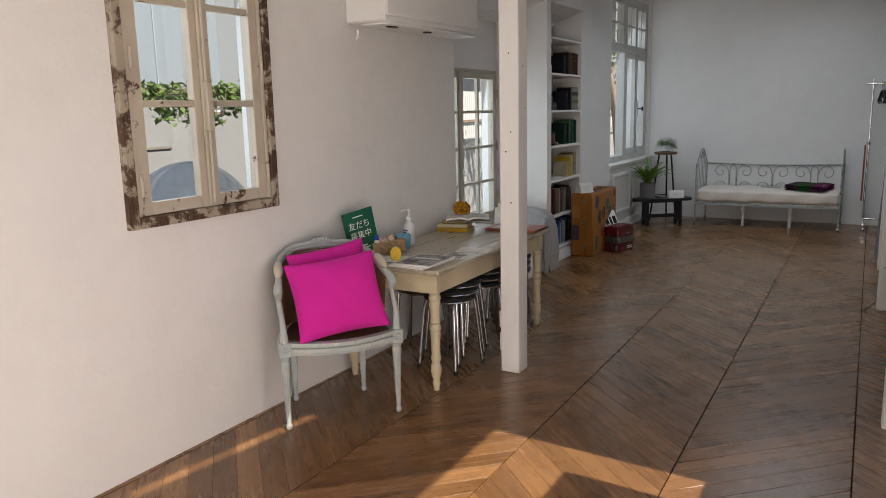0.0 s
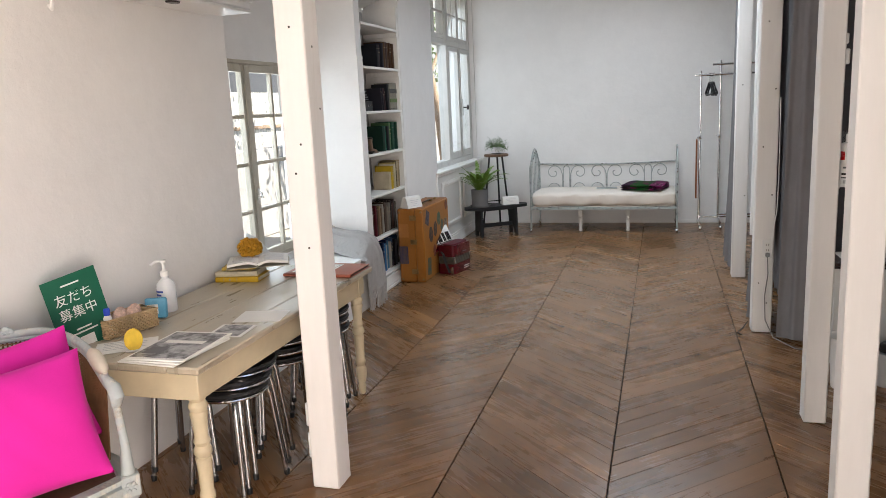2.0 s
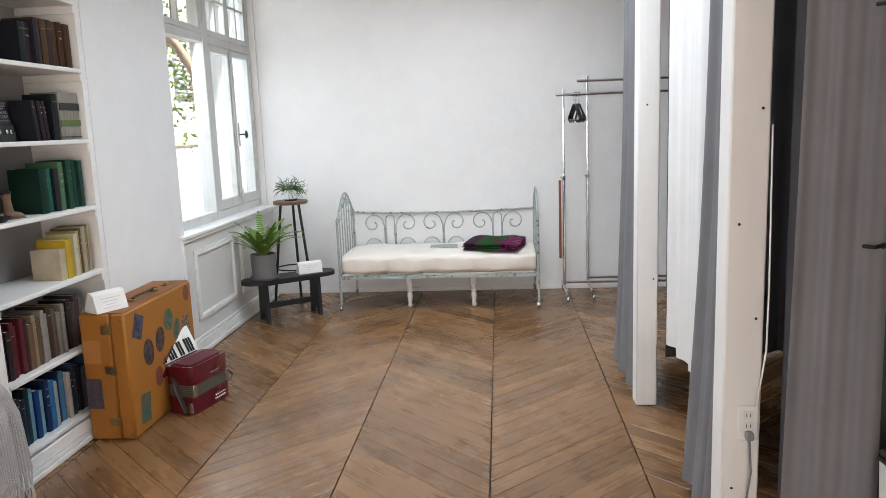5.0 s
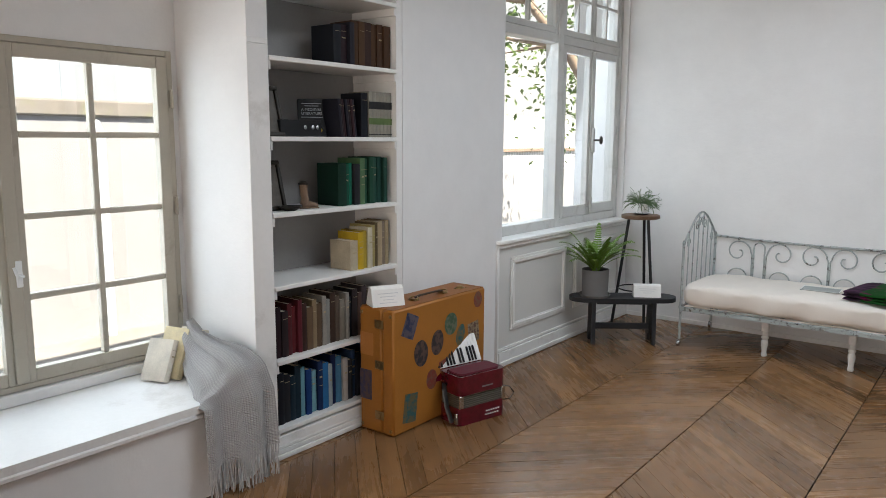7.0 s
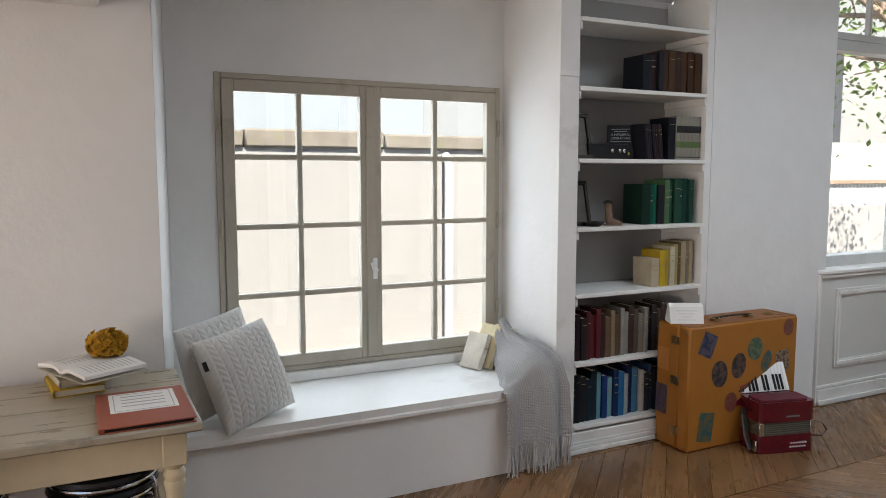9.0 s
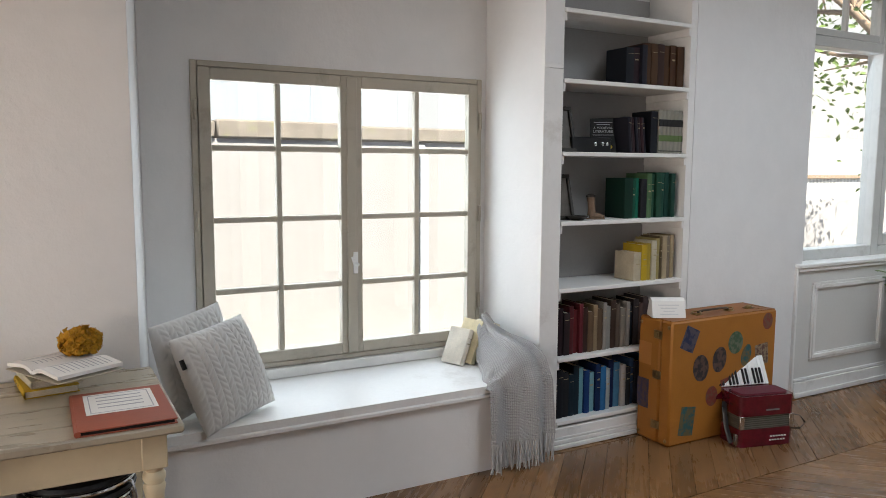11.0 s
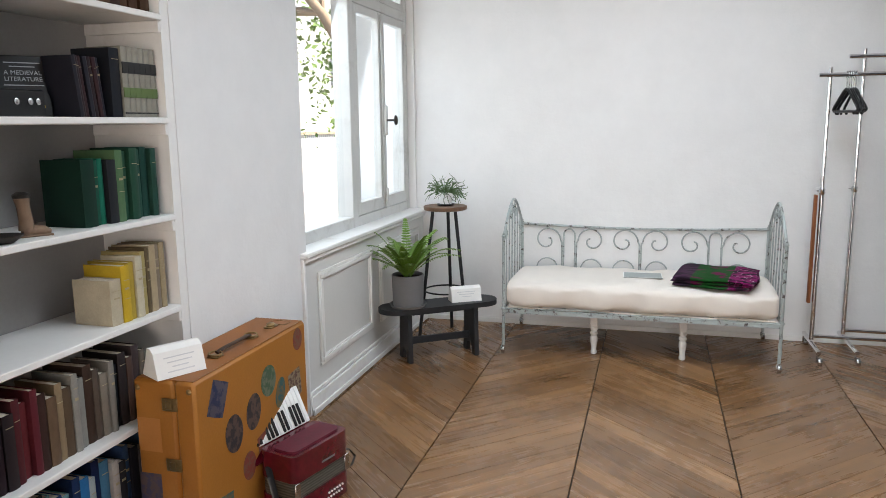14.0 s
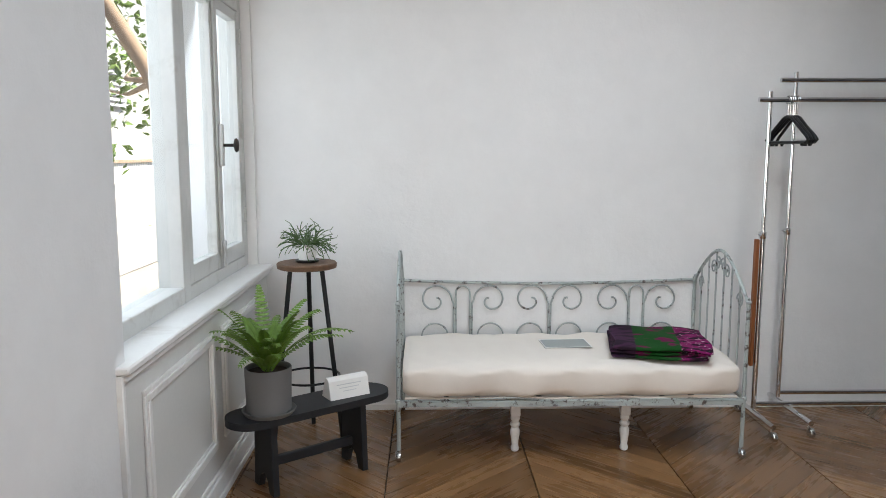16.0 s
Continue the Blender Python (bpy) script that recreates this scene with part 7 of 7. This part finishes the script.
def fold_slab(x0, x1, y0, y1, z0, z1, ph, droop):
    """One soft fold of cloth with a rounded front edge."""
    def at(v, u):
        a = 2 * math.pi * v
        ca, sa = math.cos(a), math.sin(a)
        y = math.copysign(abs(ca) ** 0.35, ca)
        z = math.copysign(abs(sa) ** 0.55, sa)
        e = min(1, min(u, 1 - u) * 12 + 0.25) ** 0.4
        yy = (y0 + y1) / 2 + (y1 - y0) / 2 * y + 0.009 * math.sin(7 * u + ph)
        zz = (z0 + z1) / 2 + (z1 - z0) / 2 * z * e * (1 - 0.12 * math.sin(4.2 * u + ph))
        zz += 0.004 * math.sin(11 * u + 3 * y + ph) * (sa > 0) - droop * (y < -0.5) * u * (sa > 0)
        return (x0 + (x1 - x0) * u + 0.012 * math.sin(3 * y + ph), yy, max(zz, z0))
    g = M().grid(at, 48, 40, closed=True)
    g.f += [tuple(range(48)), tuple(range(39 * 48, 40 * 48))[::-1]]
    return g


for x0, x1, y0, y1, z0, z1, ph, dr in ((-0.225, 0.225, -0.23, 0.22, 0.0, 0.026, 0.4, 0.0), (-0.235, 0.24, -0.22, 0.22, 0.021, 0.048, 1.9, 0.004), (-0.23, 0.235, -0.235, 0.22, 0.043, 0.074, 3.1, 0.008)):
    part("fold", fold_slab(x0, x1, y0, y1, z0, z1, ph, dr), QUILT, ql, smooth=70)

datum(-0.055, -0.04, -0.01)
# ---- clothes racks ----


def rack(name, label, x0, x1, y, top, over, foot0, foot1):
    t = thing(name, label, "clothes rack", ((x0 + x1) / 2, y, 0.0015), group="clothes racks by the end wall")
    for x in (x0, x1):
        part("upright", M().tube([(x, y, 0.105), (x, y, 1.06)], 0.0145, 12).tube([(x, y, 1.06), (x, y, top + 0.045)], 0.0115, 12), CHROME, t, world=True)
        part("collar", M().lathe([(0.0148, 1.04), (0.019, 1.045), (0.019, 1.075), (0.0118, 1.08)], 14, Matrix.Translation((x, y, 0))).tube([(x, y, 1.06), (x - 0.035, y - 0.01, 1.065)], 0.005, 6), CHROME, t, world=True)
        part("foot", M().tube([(x, foot0, 0.085), (x, foot1, 0.085)], 0.0145, 12), CHROME, t, world=True)
        for yy in (foot0 + 0.015, foot1 - 0.015):
            g = M().lathe([(0.0, -0.012), (0.025, -0.012), (0.027, -0.009), (0.027, 0.009), (0.025, 0.012), (0, 0.012)], 18, Matrix.Translation((x + 0.01, yy, 0.0285)) @ Matrix.Rotation(radians(90), 4, "Y"), cap=False)
            part("caster", g, STEEL, t, "chromed caster", world=True)
            part("caster_fork", M().tube([(x, yy, 0.075), (x - 0.006, yy, 0.06), (x - 0.006, yy, 0.03)], 0.006, 6), STEEL, t, world=True)
    part("hanging_bar", M().tube([(x0 - over, y - 0.014, top), (x1 + over, y - 0.014, top)], 0.0135, 12), CHROME, t, world=True)
    part("bottom_bar", M().tube([(x0, y, 0.13), (x1, y, 0.13)], 0.0125, 12), CHROME, t, world=True)
    return t


rack("clothes_rack", "chrome garment rack on casters with black hangers", 0.335, 1.75, 10.83, 1.767, 0.065, 10.585, 11.06)
rack("clothes_rack", "chrome garment rack on casters beside the wall", 0.56, 2.1, 11.02, 1.885, 0.09, 10.64, 11.19)
hpts = [(0, -0.15, 0), (0, -0.165, 0.012), (0, -0.15, 0.03), (0, -0.03, 0.125), (0, 0.0, 0.135), (0, 0.03, 0.125), (0, 0.15, 0.03), (0, 0.165, 0.012), (0, 0.15, 0)]
hanger = thing("clothes_hanger", "black plastic clothes hanger on the rack", "hanger", (0.43, 10.816, 1.548), 0, group="black hangers on the rack")
part("body", M().tube(hpts, 0.008, 8, closed=True), BLACK, hanger)
part("hook", M().tube([(0, 0, 0.135), (0, 0, 0.185)] + [(0, 0.02 * math.cos(a) - 0.0, 0.2175 + 0.02 * math.sin(a)) for a in np.linspace(-1.57, 3.3, 16)], 0.0035, 6), STEEL, hanger)
for s in (-1, 1):
    part("notch", M().lathe([(0.006, -0.02), (0.009, -0.008), (0.006, 0.0)], 8, Matrix.Translation((0, s * 0.12, 0))), BLACK, hanger)
for k, (x, r_) in enumerate(((0.437, 12), (0.449, 9), (0.461, 15), (0.473, 6))):
    copy_thing(hanger, pose(x - 0.055, 10.776, 1.538, 0, 0, r_))
hanger.matrix_basis = pose(0.37, 10.776, 1.538, 0, 0, 11)
st_ = thing("wooden_rod", "reddish wooden rod hung from the rack by string", "rod", (0.30, 10.82, 0.35))
part("rod", M().box(0.289, 0.309, 10.80, 10.832, 0.35, 1.04, 0.004), surf("red_brown_wood", (0.23, 0.075, 0.025), 0.5, amt=0.25, scale=8, stretch=(4, 4, 0.4)), st_, world=True)
part("string", M().tube([(0.30, 10.816, 1.04), (0.30, 10.816, 1.085), (0.325, 10.815, 1.09)], 0.002, 5), WHITEP, st_, world=True)

datum()
# ---- curtains ----
CLOTH = surf("charcoal_curtain", (0.19, 0.187, 0.197), 0.95, amt=0.12, scale=4, fine=200, bump=0.25, spec=0.1)
VOILE = surf("white_curtain", (0.72, 0.71, 0.70), 0.9, amt=0.05, scale=4, fine=200, bump=0.2)


def curtain(label, a, b, z0, z1, folds, amp, material, flare=0.0, group="curtains", ph=0.0, bow=(0, 0)):
    (xa, ya), (xb, yb) = a, b
    d = Vector((xb - xa, yb - ya))
    nrm = Vector((d.y, -d.x)).normalized()
    t = thing("curtain", label, "curtain", ((xa + xb) / 2, (ya + yb) / 2, z0), group=group)

    def fn(u, v):
        w = amp * (0.55 + 0.45 * v) * math.sin(2 * math.pi * folds * u + ph + 0.8 * v) + 0.3 * amp * math.sin(2 * math.pi * folds * 2.3 * u + 2 * v)
        k = 1 + flare * v * v
        x = xa + d.x * (0.5 + (u - 0.5) * k) + nrm.x * w + bow[0] * v ** 3
        y = ya + d.y * (0.5 + (u - 0.5) * k) + nrm.y * w + bow[1] * v ** 3
        return (x, y, z1 + (z0 - z1) * v)

    part("cloth", M().sheet(fn, 60, 26, 0.004), material, t, world=True, smooth=80)
    return t


c_ = curtain("heavy charcoal curtain with small metal hooks beside the post", (0.575, 6.44), (0.765, 6.35), 0.02, CEIL - 0.001, 2.3, 0.008, CLOTH, 0.25, ph=1.4)
for z in (0.32, 1.17, 1.80):
    part("hook", M().tube([(0.70, 6.33, z), (0.72, 6.305, z), (0.745, 6.31, z + 0.006), (0.75, 6.325, z - 0.004)], 0.006, 6), IRON, c_, "dark metal hook", world=True)
curtain("heavy charcoal curtain behind the timber post", (0.51, 6.75), (0.56, 7.25), 0.05, CEIL - 0.001, 2.6, 0.03, CLOTH, 0.05, ph=2.0, bow=(-0.07, 0))
curtain("heavy charcoal curtain between the posts", (0.72, 7.25), (0.72, 8.1), 0.06, CEIL - 0.001, 4, 0.03, CLOTH)
curtain("white cloth hanging between the posts", (0.565, 7.4), (0.555, 8.06), 0.41, CEIL - 0.001, 3, 0.015, VOILE, ph=1.0)
curtain("heavy charcoal curtain past the last post", (0.49, 8.28), (0.49, 8.86), 0.06, CEIL - 0.001, 3, 0.03, CLOTH, 0.05, ph=1.2, bow=(-0.05, 0))
curtain("heavy charcoal curtain closing the far bay", (0.75, 8.95), (2.58, 9.1), 0.02, CEIL - 0.001, 9, 0.03, CLOTH)

# ---- fittings on the posts ----
datum(-0.025, 0.245)
so = thing("wall_socket", "white double socket with plug and grey lead", "socket", (0.525, 6.348, 0.52))
part("plate", M().box(0.492, 0.556, 6.341, 6.3495, 0.50, 0.615, 0.003), WHITEP, so, world=True)
for z in (0.585, 0.548):
    part("outlet", M().box(0.510, 0.538, 6.3385, 6.341, z - 0.012, z + 0.012, 0.001), PAPER, so, world=True)
    part("slots", M().box(0.517, 0.519, 6.337, 6.3385, z - 0.006, z + 0.006).box(0.529, 0.531, 6.337, 6.3385, z - 0.006, z + 0.006), BLACK, so, world=True)
part("plug", M().box(0.512, 0.536, 6.312, 6.3368, 0.508, 0.534, 0.004), surf("grey_plug", (0.25, 0.25, 0.25), 0.5), so, world=True)
CABLE = surf("grey_cable", (0.20, 0.20, 0.20), 0.5)
part("lead", M().tube([(0.524, 6.325, 0.508), (0.53, 6.32, 0.40), (0.515, 6.325, 0.25), (0.52, 6.30, 0.10), (0.56, 6.22, 0.012), (0.66, 6.02, 0.008), (0.78, 5.99, 0.008)], 0.0035, 6), CABLE, so, world=True)
part("lead", M().tube([(0.545, 6.335, 0.61), (0.552, 6.33, 0.68), (0.57, 6.335, 0.80), (0.575, 6.345, 1.0), (0.57, 6.35, 1.5)], 0.003, 6), WHITEP, so, "white lead", world=True)
part("lead", M().tube([(0.44, 6.50, 0.03), (0.40, 6.42, 0.006), (0.36, 6.32, 0.005), (0.38, 6.27, 0.005)], 0.004, 6), BLACK, so, "black lead", world=True)
datum(-0.014, 0.315)
sw = thing("light_switch", "small white switches on the post", "switch", (0.615, 4.935, 1.64))
part("rocker", M().box(0.6105, 0.632, 4.895, 4.955, 1.635, 1.70, 0.004), WHITEP, sw, world=True)
part("rocker", M().box(0.6105, 0.626, 4.900, 4.950, 1.72, 1.765, 0.004), WHITEP, sw, world=True)
datum(-0.024, 0.31)
sw2 = thing("table_post_socket", "white socket strip on the side of the post", "socket", (-1.52, 3.9, 0.3))
part("plate", M().box(-1.524, -1.5125, 3.86, 3.92, 0.27, 0.37, 0.003), WHITEP, sw2, world=True)
part("plate", M().box(-1.522, -1.5125, 3.86, 3.91, 0.13, 0.24, 0.003), WHITEP, sw2, world=True)
datum(-0.014, 0.315)
sp = thing("spray_can", "white and red spray can in a clear holder on the post", "spray can", (0.652, 4.925, 1.10))
part("can", M().lathe([(0.030, 1.105), (0.033, 1.108), (0.033, 1.285), (0.028, 1.297), (0.012, 1.303)], 24, Matrix.Translation((0.652, 4.925, 0))), WHITEP, sp, world=True)
part("nozzle", M().lathe([(0.014, 1.304), (0.014, 1.333), (0.010, 1.338)], 14, Matrix.Translation((0.652, 4.925, 0))), WHITEP, sp, world=True)
REDI, SKYI = surf("red_print", (0.55, 0.02, 0.02), 0.4, bump=0), surf("sky_print", (0.15, 0.45, 0.6), 0.4, bump=0)


def wrap(cx, cy, r, a0, a1, z0, z1, material, parent, name="print_patch"):
    g = M().sheet(lambda u, v: (cx + r * math.cos(radians(a0 + (a1 - a0) * u)), cy + r * math.sin(radians(a0 + (a1 - a0) * u)), z0 + (z1 - z0) * v), 10, 2, 0.0006)
    part(name, g, material, parent, world=True, smooth=80)


wrap(0.652, 4.925, 0.0338, 190, 235, 1.225, 1.262, REDI, sp)
wrap(0.652, 4.925, 0.0338, 262, 300, 1.232, 1.262, SKYI, sp)
wrap(0.652, 4.925, 0.0342, 268, 290, 1.222, 1.245, REDI, sp)
wrap(0.652, 4.925, 0.0338, 225, 300, 1.188, 1.196, INK, sp, "text_bar")
wrap(0.652, 4.925, 0.0338, 215, 310, 1.16, 1.168, BLACK, sp, "text_bar")
wrap(0.652, 4.925, 0.0338, 215, 310, 1.145, 1.15, BLACK, sp, "text_bar")
wrap(0.652, 4.925, 0.0338, 230, 300, 1.122, 1.136, LIGHTINK, sp, "text_bar")
part("holder", M().box(0.607, 0.622, 4.905, 4.945, 1.10, 1.14).tube([(0.615, 4.925, 1.12), (0.652 - 0.036, 4.895, 1.12), (0.652, 4.888, 1.12), (0.688, 4.895, 1.12), (0.69, 4.935, 1.12)], 0.002, 6), WHITEP, sp, world=True)
gl = M().lathe([(0.0365, 1.24), (0.0365, 1.345), (0.034, 1.35)], 24, Matrix.Translation((0.652, 4.925, 0)), cap=False)
part("clear_cap", gl, glass("clear_plastic", (0.92, 0.92, 0.92), 0.08), sp, "clear plastic cap", world=True).visible_shadow = False

datum(0, 0.265)
# ---- bins ----
BINW = surf("white_bin_plastic", (0.70, 0.70, 0.69), 0.4, amt=0.04, bump=0.06)
LIDB = surf("dark_brown_lid", (0.03, 0.02, 0.018), 0.35, amt=0.1, bump=0.05)


def pedal_bin(x0, x1, y0, y1, label):
    t = thing("pedal_bin", label, "bin", ((x0 + x1) / 2, (y0 + y1) / 2, 0.0015), group="pedal bins")
    c = 0.018
    g = M().add([(x0 + c, y0 + c, 0.0015), (x1 - c, y0 + c, 0.0015), (x1 - c, y1 - c, 0.0015), (x0 + c, y1 - c, 0.0015), (x0, y0, 0.57), (x1, y0, 0.57), (x1, y1, 0.57), (x0, y1, 0.57)], [(3, 2, 1, 0), (4, 5, 6, 7), (0, 1, 5, 4), (1, 2, 6, 5), (2, 3, 7, 6), (3, 0, 4, 7)])
    part("body", g, BINW, t, world=True, smooth=0)
    part("rim", M().box(x0 - 0.006, x1 + 0.006, y0 - 0.006, y1 + 0.006, 0.5705, 0.583, 0.004), LIDB, t, world=True)
    part("lid", M().box(x0 - 0.004, x1 + 0.004, y0 - 0.004, y1 + 0.004, 0.5835, 0.606, 0.008), LIDB, t, "dark brown lid", world=True)
    part("lid_note", M().box(x0 + 0.05, x1 - 0.05, y0 + 0.06, y1 - 0.05, 0.6062, 0.607), PAPER, t, "white paper note", world=True)
    part("pedal", M().box((x0 + x1) / 2 - 0.05, (x0 + x1) / 2 + 0.05, y0 - 0.01, y0 + 0.03, 0.015, 0.04, 0.004), LIDB, t, world=True)
    part("clip", M().box(x0 - 0.004, x0 + 0.002, y0 + 0.08, y0 + 0.10, 0.535, 0.56, 0.002), STEEL, t, world=True)
    return t


b1 = pedal_bin(0.76, 1.07, 5.70, 6.03, "white pedal bin with a dark brown lid and label")
part("label_plate", M().box(0.885, 0.985, 5.7035, 5.7075, 0.34, 0.48), BLACK, b1, "black and blue size label", world=True)
words("45", 0.05, Matrix.Translation((0.912, 5.7025, 0.452)) @ face, SIGNW, b1).data.transform(BASE[b1].inverted() @ Matrix.Translation(DATUM))
part("label_picture", M().box(0.935, 0.98, 5.7022, 5.7034, 0.36, 0.46), SKYI, b1, world=True)
pedal_bin(1.12, 1.43, 5.72, 6.05, "white pedal bin with a dark brown lid")
bk = thing("waste_basket", "round white waste basket with a printed label", "basket", (0.80, 5.42, 0.0015))
part("basket", M().lathe([(0.0, 0.003), (0.088, 0.0), (0.106, 0.27), (0.110, 0.275), (0.104, 0.272), (0.086, 0.008), (0, 0.008)], 36, cap=False), WHITEP, bk)
part("label", M().sheet(lambda u, v: (0.1045 * math.cos(-0.9 + 0.5 * u), 0.1045 * math.sin(-0.9 + 0.5 * u), 0.17 + 0.07 * v), 6, 2, 0.0008), PAPER, bk)
cn = thing("canister", "small pale canister with a black lid", "canister", (1.0, 5.50, 0.0015))
part("body", M().lathe([(0.0, 0.0), (0.075, 0.0), (0.08, 0.006), (0.08, 0.165), (0.076, 0.175)], 28, cap=False), PETP, cn)
part("lid", M().lathe([(0.045, 0.1755), (0.05, 0.178), (0.05, 0.21), (0.04, 0.222), (0, 0.224)], 22), BLACK, cn, "black lid")


datum()
# ---- floor boards ----
BAND, STEP, SLOPE = 0.6745, 0.1422, 0.957
ANG = math.atan(SLOPE)
SEAM0 = 0.327


def board(up, gap=0.0004):
    """One chevron board; local x runs with the grain."""
    s = 1 if up else -1
    w = BAND - 0.006
    pts = [(0.003, gap), (w + 0.003, s * SLOPE * w + gap), (w + 0.003, s * SLOPE * w + STEP - gap), (0.003, STEP - gap)]
    e = 0.0005 + gap * 0.6
    cx, cy = sum(p[0] for p in pts) / 4, sum(p[1] for p in pts) / 4
    inner = [(p[0] + e * (1 if p[0] < cx else -1), p[1] + (e * 1.4 if i < 2 else -e * 1.4)) for i, p in enumerate(pts)]
    vs = [(*p, -0.014) for p in pts] + [(*p, -0.0012) for p in pts] + [(*p, 0.0) for p in inner]
    fs = [(8, 9, 10, 11)] + [(a + i, a + (i + 1) % 4, b + (i + 1) % 4, b + i) for a, b in ((0, 4), (4, 8)) for i in range(4)]
    c, sn = math.cos(s * ANG), math.sin(s * ANG)
    uv = [(p[0] * c + p[1] * sn, -p[0] * sn + p[1] * c) for p in vs]
    return vs, fs, uv


floor = thing("floor", "worn brown oak chevron floorboards with dark seams", "floor", (-0.4, 4, -0.03), kind="structure")
part("subfloor", M().box(-2.95, 0.70, -3.3, 3.5, -0.05, -0.015).box(-2.95, 2.75, 3.5, NORTH, -0.05, -0.015), GAP, floor, smooth=0, world=True)
shared = {}
for up in (True, False):
    for gap in (0.0004, 0.0014):
        g = M()
        vs, fs, uv = board(up, gap)
        g.add(vs, fs)
        g.uv = uv
        shared[up, gap] = g.mesh("floor_board", FLOOR, 0)
rest = M()
rest.uv = []
lift = random.Random(5)
for k in range(-5, 4):
    x0 = SEAM0 + BAND * k
    up = k % 2 == 1
    n0 = int(-4.2 / STEP)
    for n in range(n0, int(12.2 / STEP)):
        y = n * STEP + (0.0 if up else SLOPE * BAND) + 0.035
        mid = y + (SLOPE if up else -SLOPE) * BAND / 2
        if not -3.4 < mid < NORTH + 0.25 or (k >= 1 and mid < 3.2):
            continue
        dz = lift.uniform(-0.0007, 0.0)
        if -4 <= k <= 0 and 3.1 < mid < 10.9:
            ob = new("floor_board", shared[up, 0.0014 if lift.random() < 0.3 else 0.0004])
            ob.parent = floor
            ob.location = (x0 + 0.4, y - 4, 0.03 + dz)
        else:
            vs, fs, uv = board(up)
            rest.add([(p[0] + x0, p[1] + y, p[2] + dz) for p in vs], fs)
            rest.uv += [(u + 3.1 * n, v + 5.3 * k) for u, v in uv]
part("floor_boards_beyond", rest, FLOOR, floor, smooth=0, world=True, kind="stuff")
